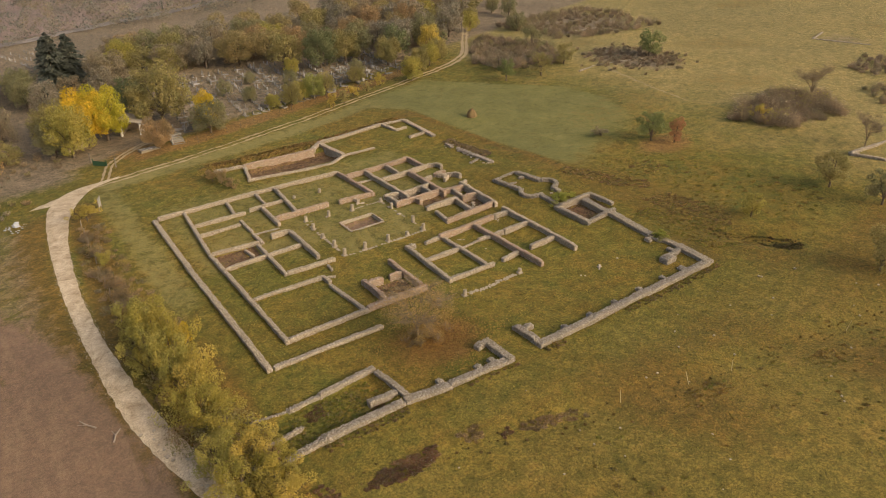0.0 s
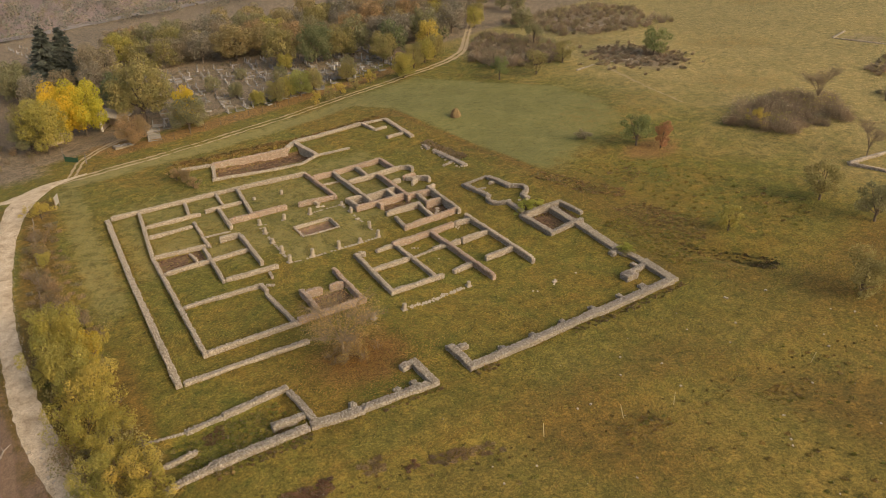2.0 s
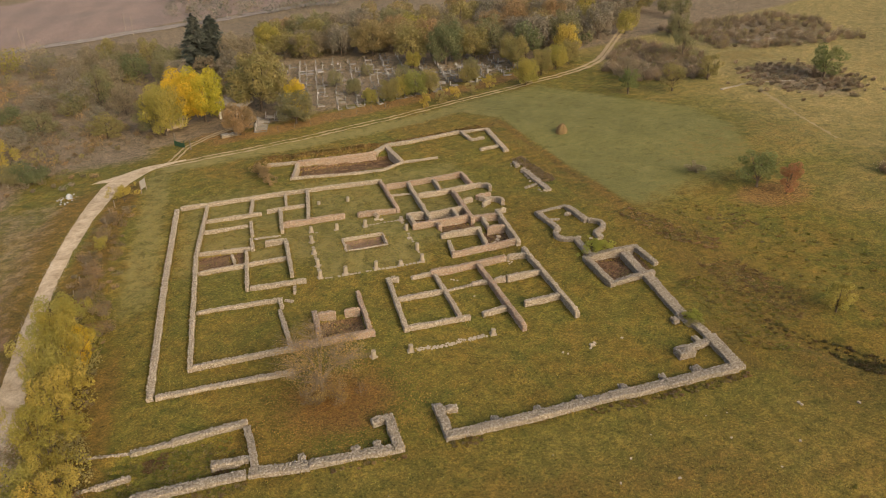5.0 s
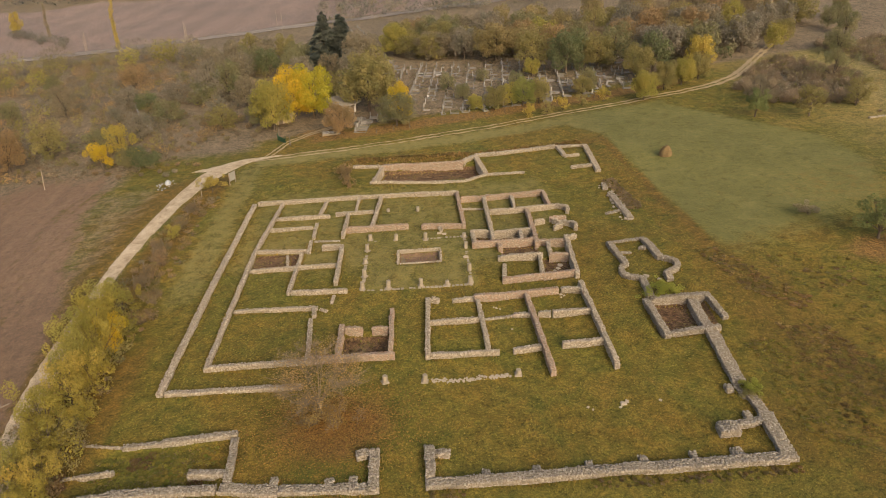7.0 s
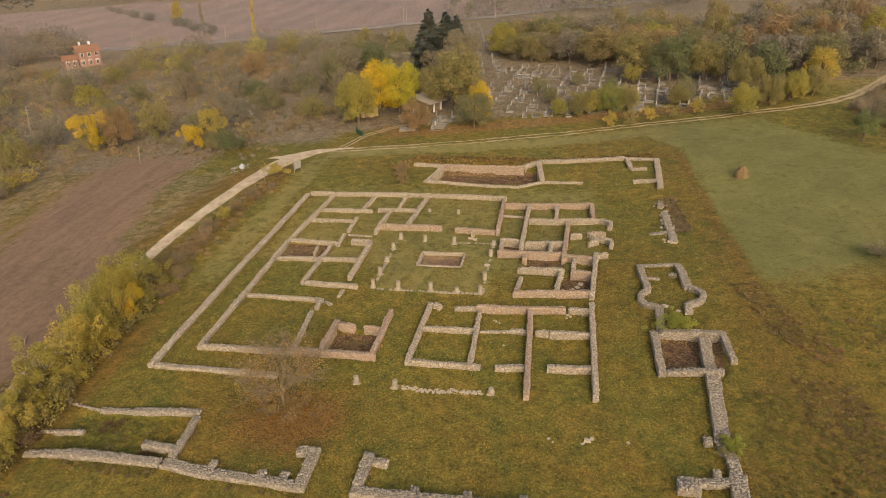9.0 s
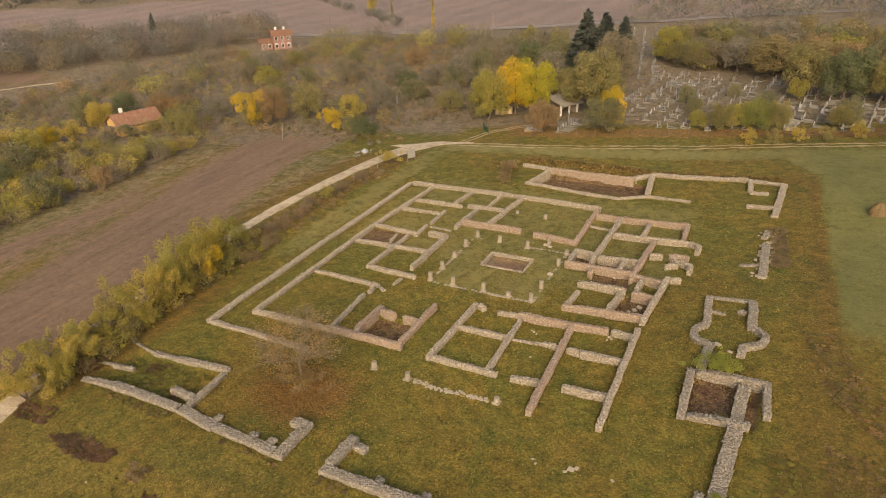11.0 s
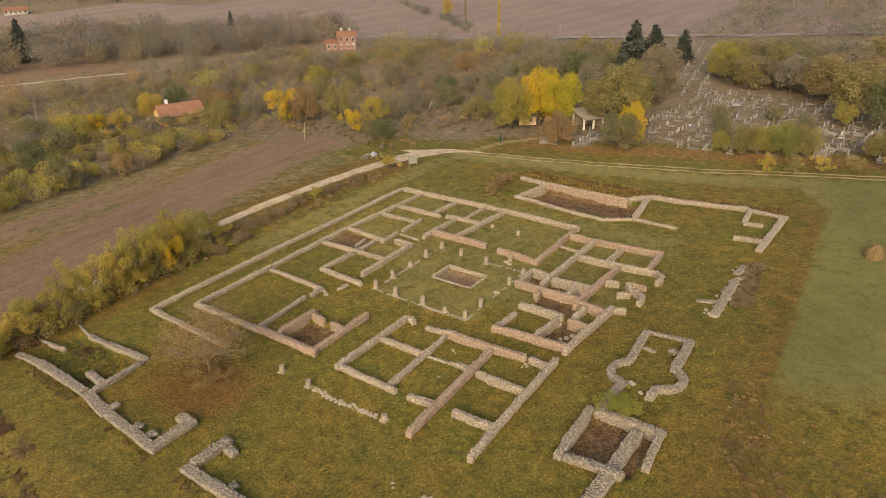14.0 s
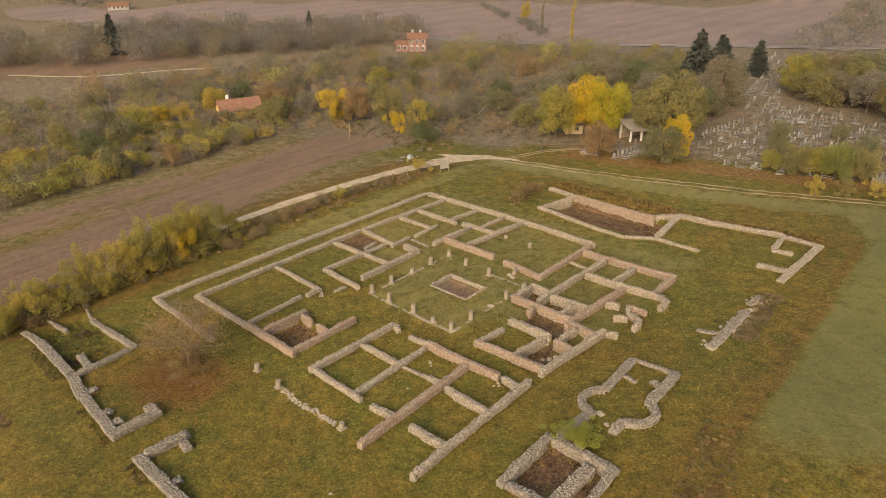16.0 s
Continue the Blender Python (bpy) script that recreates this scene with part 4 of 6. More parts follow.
kerb_line(-7.3, -7.2, 6.6, -7.2)
kerb_line(-7.25, -6.8, -7.2, 6.4, 0.6)
kerb_line(1.0, 6.2, 7.0, 6.3, 0.85)
kerb_line(6.6, -6.8, 6.5, 6.0, 0.4)
kerb_line(-7, 6.4, -1.0, 6.2, 0.35)
for x0, y0, x1, y1 in ((0.9, -25.8, 4.4, -26.0), (4.4, -25.9, 9.5, -25.5)):
    for k in range(70):
        f = random.random()
        rubble_stone(x0 + (x1 - x0) * f, y0 + (y1 - y0) * f + random.gauss(0, 0.19), random.uniform(0.1, 0.3), "small pale rubble stone from a fallen wall")
for sx, sy, ss in ((19.2, -31.5, 0.75), (19.6, -31.2, 0.5), (18.8, -31.9, 0.4), (15.8, -31.4, 0.35), (16.2, -31.8, 0.3), (22.7, -31.6, 0.4), (6.3, -0.1, 0.85), (3.0, 7.6, 0.8), (3.7, 7.3, 0.75), (6.4, 3.2, 0.5), (27.6, -10.4, 0.8), (28.9, -11.4, 0.6),
                   (9.0, -13.0, 0.4), (9.4, -13.3, 0.3), (8.7, -12.8, 0.3), (10.3, -17.5, 0.3), (17.3, -11.9, 0.4), (16.9, -12.2, 0.35), (17.0, -11.6, 0.5), (13.0, -12.0, 0.3), (18.4, -3.9, 0.8), (18.0, -4.6, 0.7), (17.5, -5.0, 0.5)):
    rubble_stone(sx, sy, ss * 0.8, flat=0.4)
for k in range(70):
    f = random.random()
    rubble_stone(30.0 + random.gauss(0, 0.5), 5.5 + 14.5 * f, random.uniform(0.2, 0.5), "rough stone fallen from the enclosure wall")


def basin():
    t = thing("basin", "sunken rectangular courtyard pool lined with stone slabs", "basin", "", "", pose(0, 1.05, gz(0, 4.6) - 0.1))
    for x0, x1, y0, y1 in ((-3.05, 3.05, -2.05, -1.7), (-3.05, 3.05, 1.7, 2.05), (-3.05, -2.7, -1.7, 1.7), (2.7, 3.05, -1.7, 1.7)):
        bm = box(x0, x1, y0, y1, -0.95, 0.0, bevel=0.05)
        part("kerb_wall", bm, M_MARBLE, t)
    part("floor", box(-2.7, 2.7, -1.7, 1.7, -0.9, -0.7), plain("damp_silt", (0.12, 0.088, 0.05), (0.25, 0.185, 0.11), 2.0), t, "damp silted basin floor")


basin()
ruin_wall([(-2.95, -0.85, 2.95, -0.85, 0.46, 0.16), (2.95, -0.6, 2.95, 2.7, 0.46, 0.16), (2.95, 2.95, -2.95, 2.95, 0.46, 0.16), (-2.95, 2.7, -2.95, -0.6, 0.46, 0.16)], "low rubble kerb round the courtyard pool", "", None, 0.14)


# ---- trees and shrubs ----
def leaf_cloud(lobes, n, size, rng, narrow=1.0, hang=0.0):
    """Triangles for leaves and leaf sprays in and on a set of lobes (x, y, z, rx, ry, rz)."""
    lob = np.array(lobes)
    wt = (lob[:, 3] * lob[:, 4] * lob[:, 5]) ** 0.66
    k = rng.choice(len(lob), n, p=wt / wt.sum())
    d = rng.normal(size=(n, 3))
    d /= np.linalg.norm(d, axis=1)[:, None]
    r = rng.uniform(0.35, 1.0, n) ** 0.45 * (1 + 0.16 * np.sin(d[:, 0] * 7 + k) * np.sin(d[:, 1] * 6 + 2 * k))
    c = lob[k, :3] + d * lob[k, 3:] * r[:, None]
    nrm = d * 0.8 + rng.normal(size=(n, 3)) * 0.6 + np.array([0, 0, 0.35])
    nrm /= np.linalg.norm(nrm, axis=1)[:, None]
    u = np.cross(nrm, rng.normal(size=(n, 3)))
    u /= np.linalg.norm(u, axis=1)[:, None]
    v = np.cross(nrm, u)
    s = size * rng.uniform(0.55, 1.3, n)
    leaf = np.empty((n, 3, 3))
    for q, (a_, b_) in enumerate(((-1, -0.7), (1, -0.6), (0.1, 1.1))):
        leaf[:, q] = c + u * (a_ * s / 2)[:, None] + v * (b_ * s / 2 * narrow)[:, None]
    return leaf.reshape(-1, 3), np.arange(n * 3).reshape(n, 3)


def twig_cloud(n, height, spread, rng, thick=0.05, rise=0.9):
    """Thin crossed strips for bare twigs that rise and spread from the foot."""
    az, out = rng.uniform(0, 2 * math.pi, n), np.sqrt(rng.uniform(0, 1, n)) * spread
    h = height * rng.uniform(0.35, 1.0, n) * (1 - 0.35 * (out / spread) ** 2)
    base = np.stack([np.cos(az) * out * 0.55, np.sin(az) * out * 0.55, h * rng.uniform(0.0, 0.5, n)], 1)
    tip = np.stack([np.cos(az) * out, np.sin(az) * out, h], 1) + rng.normal(0, 0.22 * spread, (n, 3)) * np.array([1, 1, 0.4])
    side = np.cross(tip - base, rng.normal(size=(n, 3)))
    side = side / np.linalg.norm(side, axis=1)[:, None] * thick * rng.uniform(0.5, 1.2, n)[:, None]
    twig = np.stack([base - side, base + side, tip], 1)
    return twig.reshape(-1, 3), np.arange(n * 3).reshape(n, 3)


def crown_lobes(rng, kind):
    """Lobes of a crown about 10 m high and 9 m wide, trunk at the origin."""
    if kind == "tall":
        return [(rng.normal(0, 0.25), rng.normal(0, 0.25), 1.5 + 1.15 * k, 1.1 - 0.05 * k, 1.1 - 0.05 * k, 1.3) for k in range(8)]
    if kind == "shrub":
        return [(rng.normal(0, 2.2), rng.normal(0, 2.2), rng.uniform(2.5, 6.0), rng.uniform(2.0, 3.2), rng.uniform(2.0, 3.2), rng.uniform(2.0, 3.4)) for _ in range(7)]
    out = [(0, 0, 4.6, 2.9, 2.9, 3.2)]
    for k in range(17):
        an = k * 2.4 + rng.uniform(-0.4, 0.4)
        lv = 1.7 + 6.0 * ((k + rng.uniform(0, 1)) / 17)
        rad = 3.15 * math.sqrt(max(0.03, 1 - ((lv - 4.0) / 4.3) ** 2)) * rng.uniform(0.82, 1.08)
        rr = rng.uniform(1.05, 1.75)
        out.append((math.cos(an) * rad, math.sin(an) * rad, lv, rr, rr, rr * 0.85))
    return out


def trunk_mesh(lobes, rng, thick=0.26, first=1.6):
    top = max(l[2] for l in lobes)
    pieces = [tube([(0, 0, -0.3), (0.05, 0.03, first), (rng.normal(0, 0.25), rng.normal(0, 0.25), top * 0.8)], [thick, thick * 0.72, 0.05], 8)]
    for l in lobes[1::2]:
        z0 = first * rng.uniform(0.65, 1.2)
        mid = Vector((l[0] * 0.5, l[1] * 0.5, (z0 + l[2]) / 2 + 0.2))
        pieces.append(tube([(0, 0, z0), mid, (l[0], l[1], l[2])], [thick * 0.42, thick * 0.26, 0.03], 5))
        for _ in range(2):
            tip = Vector((l[0], l[1], l[2])) + Vector((rng.normal(0, 1.0), rng.normal(0, 1.0), rng.uniform(0.1, 1.3)))
            pieces.append(tube([mid, tip], [thick * 0.16, 0.015], 4))
    return join(pieces)


def conifer_shape(rng):
    """Drooping boughs of a broad old fir, shorter towards a blunt top, with gaps between them."""
    pieces = []
    for k in range(64):
        f = k / 63
        z = 0.8 + 8.2 * f + rng.normal(0, 0.1)
        rad = (2.45 * (1 - f) ** 0.75 + 0.25) * rng.uniform(0.75, 1.15)
        an = k * 2.4 + rng.uniform(-0.3, 0.3)
        n = int(34 + 60 * (1 - f))
        r = np.sqrt(rng.uniform(0.02, 1, n))
        az = an + rng.normal(0, 0.42, n) * (1.1 - 0.5 * r)
        c = np.stack([np.cos(az) * r * rad, np.sin(az) * r * rad, z + 0.25 - 0.75 * r ** 1.6 * rad * 0.35 + rng.normal(0, 0.1, n)], 1)
        out = np.stack([np.cos(az), np.sin(az), rng.normal(-0.25, 0.3, n)], 1) * rng.uniform(0.18, 0.36, n)[:, None]
        side = np.stack([-np.sin(az), np.cos(az), rng.normal(0, 0.45, n)], 1) * 0.11
        quad = np.stack([c - out - side * 0.6, c - out + side * 0.6, c + out + side, c + out - side], 1)
        pieces.append((quad.reshape(-1, 3), np.arange(n * 4).reshape(n, 4)))
    return join(pieces)


def bare_shape(rng):
    """A leafless crown: limbs, branches and fine twigs."""
    limbs, twigs = [tube([(0, 0, -0.3), (0.1, 0, 1.2), (0.15, 0.1, 2.4)], [0.17, 0.13, 0.1], 8)], []
    for k in range(13):
        an = k * 2.4 + rng.uniform(-0.3, 0.3)
        out, up = rng.uniform(1.6, 3.4), rng.uniform(4.2, 7.6)
        p1 = Vector((math.cos(an) * out * 0.4, math.sin(an) * out * 0.4, 2.4 + (up - 2.4) * 0.45))
        p2 = Vector((math.cos(an) * out, math.sin(an) * out, up))
        limbs.append(tube([(0.1, 0.05, rng.uniform(1.3, 2.3)), p1, p2], [0.075, 0.038, 0.014], 5))
        for _ in range(9):
            f = rng.uniform(0.25, 1.0)
            b = p1.lerp(p2, f)
            t_ = b + Vector((math.cos(an) * rng.uniform(0, 1.6) + rng.normal(0, 0.8), math.sin(an) * rng.uniform(0, 1.6) + rng.normal(0, 0.8), rng.uniform(0.2, 1.9)))
            limbs.append(tube([b, b.lerp(t_, 0.5) + Vector((0, 0, 0.1)), t_], [0.016, 0.011, 0.006], 4))
            for _ in range(20):
                f2 = rng.uniform(0.2, 1.0)
                b2 = b.lerp(t_, f2)
                e2 = b2 + Vector((rng.normal(0, 0.55), rng.normal(0, 0.55), rng.uniform(-0.05, 0.9)))
                w2 = Vector((rng.normal(), rng.normal(), rng.normal())).normalized() * 0.015
                twigs.append(([tuple(b2 - w2), tuple(b2 + w2), tuple(e2 + w2 * 0.5), tuple(e2 - w2 * 0.5)], [(0, 1, 2, 3)]))
    return join(limbs), join(twigs)


rng0 = np.random.default_rng(5)
SHAPES = {"airy": [], "loose": [], "round": [], "shrub": [], "tall": [], "conifer": [], "bare": [], "fine": []}
for k in range(5):
    lb = crown_lobes(rng0, "round")
    SHAPES["round"].append((mesh_from("trunk", *trunk_mesh(lb, rng0)), mesh_from("crown", *leaf_cloud(lb, 3300, 0.36, rng0))))
for k in range(3):
    lb = crown_lobes(rng0, "round")
    SHAPES["fine"].append((mesh_from("trunk", *trunk_mesh(lb, rng0)), mesh_from("crown", *leaf_cloud(lb, 11000, 0.24, rng0))))
for k in range(3):
    lb = []
    for q in range(15):
        an, lv = q * 2.4 + rng0.uniform(-0.5, 0.5), 2.0 + 5.4 * (q + rng0.uniform(0, 1)) / 15
        rad = 2.7 * math.sqrt(max(0.05, 1 - ((lv - 4.2) / 3.9) ** 2)) * rng0.uniform(0.4, 1.15)
        rr = rng0.uniform(0.75, 1.4)
        lb.append((math.cos(an) * rad, math.sin(an) * rad, lv, rr, rr, rr * 0.9))
    tk, lf = trunk_mesh(lb, rng0, 0.22, 1.5), leaf_cloud(lb, 4200, 0.24, rng0)
    SHAPES["airy"].append((mesh_from("trunk", *tk), mesh_from("crown", *lf)))
for k in range(4):
    lb = [(rng0.normal(0, 1.9), rng0.normal(0, 1.9), rng0.uniform(1.6, 8.0), rng0.uniform(0.7, 1.7), rng0.uniform(0.7, 1.7), rng0.uniform(0.8, 1.9)) for _ in range(20)]
    tk, lf = trunk_mesh(lb, rng0, 0.17, 0.9), leaf_cloud(lb, 5200, 0.25, rng0)
    SHAPES["loose"].append((mesh_from("trunk", *tk), mesh_from("crown", *lf)))
for k in range(4):
    lb = crown_lobes(rng0, "shrub")
    SHAPES["shrub"].append((mesh_from("trunk", *trunk_mesh(lb, rng0, 0.16, 0.8)), mesh_from("crown", *leaf_cloud(lb, 5000, 0.42, rng0))))
lb = crown_lobes(rng0, "tall")
SHAPES["tall"].append((mesh_from("trunk", *trunk_mesh(lb, rng0, 0.2)), mesh_from("crown", *leaf_cloud(lb, 1100, 0.34, rng0))))
SHAPES["conifer"].append((mesh_from("trunk", *tube([(0, 0, -0.3), (0, 0, 5), (0, 0, 9.6)], [0.22, 0.13, 0.03], 7)), mesh_from("crown", *conifer_shape(rng0))))
for k in range(2):
    li, tw = bare_shape(rng0)
    SHAPES["bare"].append((mesh_from("trunk", *li), mesh_from("crown", *tw)))
for pair in (q for v in SHAPES.values() for q in v):
    pair[0].materials.append(M_BARK)
    pair[1].materials.append(M_LEAF)
for pair in SHAPES["bare"]:
    for q in pair:
        q.materials.clear()
        q.materials.append(M_TWIG)

# GREYISH, BROWN and PINE are lifted paler as a stand-in for distance haze.
YELLOW, GOLD, OLIVE, GREEN, MOSS, BROWN, RUST, GREYISH, RED, PINE = (0.64, 0.44, 0.04), (0.48, 0.36, 0.085), (0.3, 0.25, 0.1), (0.178, 0.185, 0.09), (0.245, 0.222, 0.115), (0.285, 0.23, 0.155), (0.35, 0.235, 0.125), (0.275, 0.235, 0.18), (0.4, 0.19, 0.1), (0.115, 0.122, 0.1)
LIME, LEMON, TAN, HEDGE = (0.38, 0.32, 0.085), (0.46, 0.4, 0.045), (0.39, 0.255, 0.115), (0.375, 0.3, 0.065)
FRESH, SPRING = (0.2, 0.22, 0.085), (0.31, 0.31, 0.06)
WORDS = {(0.27, 0.27, 0.08): "yellow-green leaves", (0.33, 0.255, 0.12): "thinning golden brown leaves", (0.25, 0.205, 0.165): "dark greyish autumn leaves", FRESH: "fresh green leaves", SPRING: "bright yellow-green leaves", LIME: "yellow-green autumn leaves", HEDGE: "golden olive autumn leaves", TAN: "dry tawny leaves and stalks", LEMON: "lemon yellow autumn leaves with some green", YELLOW: "bright yellow autumn leaves", GOLD: "golden autumn leaves", OLIVE: "olive green leaves turning yellow", GREEN: "dull green leaves", MOSS: "mossy green leaves", BROWN: "thinning brown leaves",
         RUST: "rusty orange leaves", GREYISH: "sparse greyish brown leaves", RED: "red autumn leaves", PINE: "dark needles"}
TREES = [0]


def tree(x, y, h, w, tint, kind="round", group="", under="grass"):
    TREES[0] += 1
    i = TREES[0]
    shapes = SHAPES[kind]
    shape = shapes[i % len(shapes)]
    f = 1.0 / (10.0 if kind == "tall" else 9.4 if kind == "conifer" else 8.6)
    full = {"airy": 7.2, "round": 8.2, "fine": 8.2, "loose": 7.6, "shrub": 8.6, "tall": 2.6, "conifer": 4.8, "bare": 7.6}[kind]
    word = {"shrub": "shrub", "conifer": "conifer", "tall": "poplar", "bare": "bare tree"}.get(kind, "tree")
    label = {"bare": "leafless grey tree with fine twigs above " + under, "conifer": "dark conifer standing among the autumn trees", "tall": "slender poplar with thin yellowing leaves"}.get(kind) or \
        ("low spreading shrub with %s" % WORDS[tint] if kind == "shrub" else "broad tree with %s" % WORDS[tint])
    t = thing("tree" if kind != "shrub" else "shrub", label, word, group, "", Matrix.Translation((x, y, gz(x, y))) @ pose(0, 0, 0, 0, 0, (i * 77) % 360) @ Matrix.Diagonal((w / full, w / full, h * f, 1)))
    part("trunk", shape[0], None, t)
    c = part("crown", shape[1], None, t)
    c.color = (*tint, 1)
    if under == "fallen leaves":
        lb_ = [(2.5 * math.cos(k_), 2.5 * math.sin(k_), 4.2 + 0.9 * (k_ % 4), 1.5, 1.5, 1.5) for k_ in range(13)] + [(0, 0, 5.5, 2.4, 2.4, 2.0)]
        lm = mesh_from("last_leaves", *leaf_cloud(lb_, 4200, 0.12, np.random.default_rng(9)))
        lm.materials.append(M_LEAF)
        part("last_leaves", lm, None, t, "few last tawny leaves").color = (0.4, 0.26, 0.1, 1)
    return t


# single trees that stand out
for row in [(-26.6, 70.2, 12.2, 9.8, YELLOW, "fine"), (-22.6, 71.2, 12.2, 10.0, LEMON, "fine"), (-30.6, 65.0, 11.2, 9.0, LIME, "fine"), (-33.4, 67.5, 8.0, 7.0, MOSS, "fine"), (-10.4, 73.0, 14.2, 13.4, OLIVE, "fine"), (-14.0, 107.0, 12.0, 11.0, BROWN, "fine"), (-5.4, 131.0, 9.5, 9.0, LIME, "fine"), (6.0, 122.0, 7.8, 11.5, BROWN, "fine"), (37.9, 90.5, 11.0, 10.5, GREEN, "fine"), (45.5, 90.5, 9.0, 9.0, OLIVE, "fine"), (29.4, 91.0, 4.6, 4.4, LIME, "fine"), (48.4, 60.6, 6.4, 5.4, LIME, "fine"), (54.4, 66.0, 6.6, 5.4, OLIVE, "fine"), (59.0, 68.2, 6.4, 5.6, LIME, "fine"), (63.5, 70.5, 6.0, 5.0, OLIVE, "fine"), (73.5, 103.0, 10.0, 9.0, RUST, "fine"), (23.0, 113.0, 10.0, 13.0, (0.33, 0.255, 0.12), "fine"), (-3.9, 60.2, 7.2, 8.0, MOSS, "fine"), (-3.2, 63.6, 8.2, 5.6, YELLOW, "fine"), (-15.6, 57.6, 6.6, 6.8, RUST, "fine"),
            (-35.0, 29.0, 3.0, 3.2, GOLD, "loose"), (-110.0, 34.0, 3.4, 4.6, MOSS, "loose"), (-105.0, 36.5, 4.2, 5.0, OLIVE, "loose"), (-113.5, 31.0, 3.4, 4.6, GREYISH, "loose"), (-103.0, 42.5, 4.6, 6.0, LIME, "loose"), (-99.5, 38.5, 4.2, 5.4, OLIVE, "loose"), (-121.0, 27.0, 5.2, 6.0, GOLD, "loose"), (-126.0, 22.5, 4.6, 6.0, YELLOW, "loose"), (-131.0, 18.0, 4.8, 6.4, GOLD, "loose"), (-128.0, 40.0, 6.4, 7.5, GOLD, "fine"), (-119.0, 52.0, 6.8, 7.5, RUST, "fine"), (-110.5, 50.0, 4.2, 4.0, HEDGE, "loose"), (-36.6, -9.0, 3.3, 3.6, HEDGE, "loose"), (-37.2, -12.4, 5.9, 4.5, LIME, "loose"), (-36.4, -15.6, 7.2, 5.2, HEDGE, "loose"), (-37.6, -18.4, 6.1, 4.5, LIME, "loose"), (-35.4, -19.4, 7.0, 4.5, HEDGE, "loose"), (-34.4, -17.4, 4.6, 2.9, YELLOW, "loose"), (-36.6, -22.8, 7.0, 4.8, LIME, "loose"), (-34.6, -23.4, 5.1, 3.8, HEDGE, "loose"), (-35.4, -26.4, 6.3, 4.8, GOLD, "loose"),
            (-36.6, -29.6, 5.6, 4.3, HEDGE, "loose"), (-33.8, -29.0, 2.8, 3.1, GOLD, "loose"), (-34.6, -33.0, 4.2, 4.1, HEDGE, "loose"), (-36.4, -36.2, 4.4, 4.0, LIME, "loose"), (-33.4, -37.2, 4.0, 4.1, GOLD, "loose"), (-32.6, -40.6, 4.0, 4.1, HEDGE, "loose"), (-36.0, -41.0, 4.4, 4.3, HEDGE, "loose"), (-33.6, -44.4, 3.9, 4.3, GOLD, "loose"), (-37.6, -45.0, 4.2, 4.3, LIME, "loose"), 
            (-36.0, 11.5, 2.2, 2.4, LIME, "loose"), 
            (-58.3, 51.6, 7.6, 6.0, GOLD, "loose"), (-61.0, 47.6, 5.6, 4.2, YELLOW, "loose"), (-86.0, 49.0, 8.0, 6.5, YELLOW, "loose"), (-82.0, 53.0, 9.0, 8.0, RUST, "fine"), (-53.0, 47.5, 3.6, 5.2, GREEN, "shrub"), (-57.0, 49.0, 4.0, 4.0, MOSS, "shrub"),
            (57.0, -8.2, 6.4, 6.4, FRESH, "airy"), (59.2, -11.8, 5.0, 3.8, RED, "airy"), (103.0, 31.4, 7.4, 8.6, FRESH, "airy"), (63.8, 42.0, 5.8, 5.6, FRESH, "airy"), (72.4, 39.0, 6.0, 6.6, OLIVE, "airy"), (82.2, 41.2, 6.2, 6.2, OLIVE, "airy"), (68.0, 50.0, 5.0, 5.0, BROWN, "loose"), (88.0, 60.0, 6.0, 6.0, MOSS, "loose"),
            (61.3, -40.0, 6.6, 6.0, OLIVE, "airy"), (61.0, -48.2, 6.2, 5.8, MOSS, "airy"), (80.4, -35.6, 6.2, 5.4, GREYISH, "bare"), (79.5, -15.6, 3.0, 2.6, GOLD, "loose"), (97.0, -15.8, 8.0, 7.4, GREYISH, "bare"), (44.0, -56.6, 5.6, 6.0, OLIVE, "loose"), (45.2, -37.2, 4.2, 3.8, LIME, "airy"), (27.6, -14.5, 1.5, 2.9, SPRING, "loose"), (29.0, -14.7, 1.3, 2.5, SPRING, "loose"), (30.95, -31.9, 1.1, 2.2, SPRING, "loose"), (30.6, -33.0, 0.8, 1.6, OLIVE, "loose"),
            (-9.9, -30.0, 7.0, 9.0, GREYISH, "bare", "", "fallen leaves"),
            # (52.6, 0.3) is a mound of old hay, built from the loose tree shape.
            (52.6, 0.3, 1.5, 2.8, BROWN, "loose"), (-12.0, 30.6, 2.7, 2.6, RUST, "loose"), (-11.6, 27.2, 2.0, 2.4, RUST, "loose"), (-13.2, 32.4, 1.7, 2.2, TAN, "loose"), (-12.6, 34.4, 1.5, 1.8, RUST, "loose"), (23.7, 55.9, 3.4, 2.4, GOLD, "loose"), (27.3, 57.4, 3.0, 2.6, OLIVE, "loose"), (31.0, 59.4, 2.8, 2.6, GOLD, "loose"), (35.5, 61.0, 2.6, 2.6, OLIVE, "loose"), (40.5, 63.0, 3.2, 3.0, GOLD, "loose"),
            (-85.0, 6.0, 5.0, 4.0, RUST, "round"), (-79.0, 30.0, 4.6, 2.6, RUST, "bare"), (-24.8, 116.0, 16.0, 9.5, PINE, "conifer"), (-20.2, 118.5, 14.6, 9.5, PINE, "conifer"), (-22.4, 150.0, 9.5, 6.0, PINE, "conifer"), (-240.0, 60.0, 15.5, 7.0, PINE, "conifer"), (-216.0, 138.0, 11.0, 4.0, PINE, "conifer"),
            (-109.0, 186.0, 19.0, 2.0, GOLD, "tall"), (-152.5, 226.0, 14.0, 2.0, BROWN, "tall"), (-170.8, 237.0, 12.0, 7.0, GOLD, "airy")]:
    tree(*row)


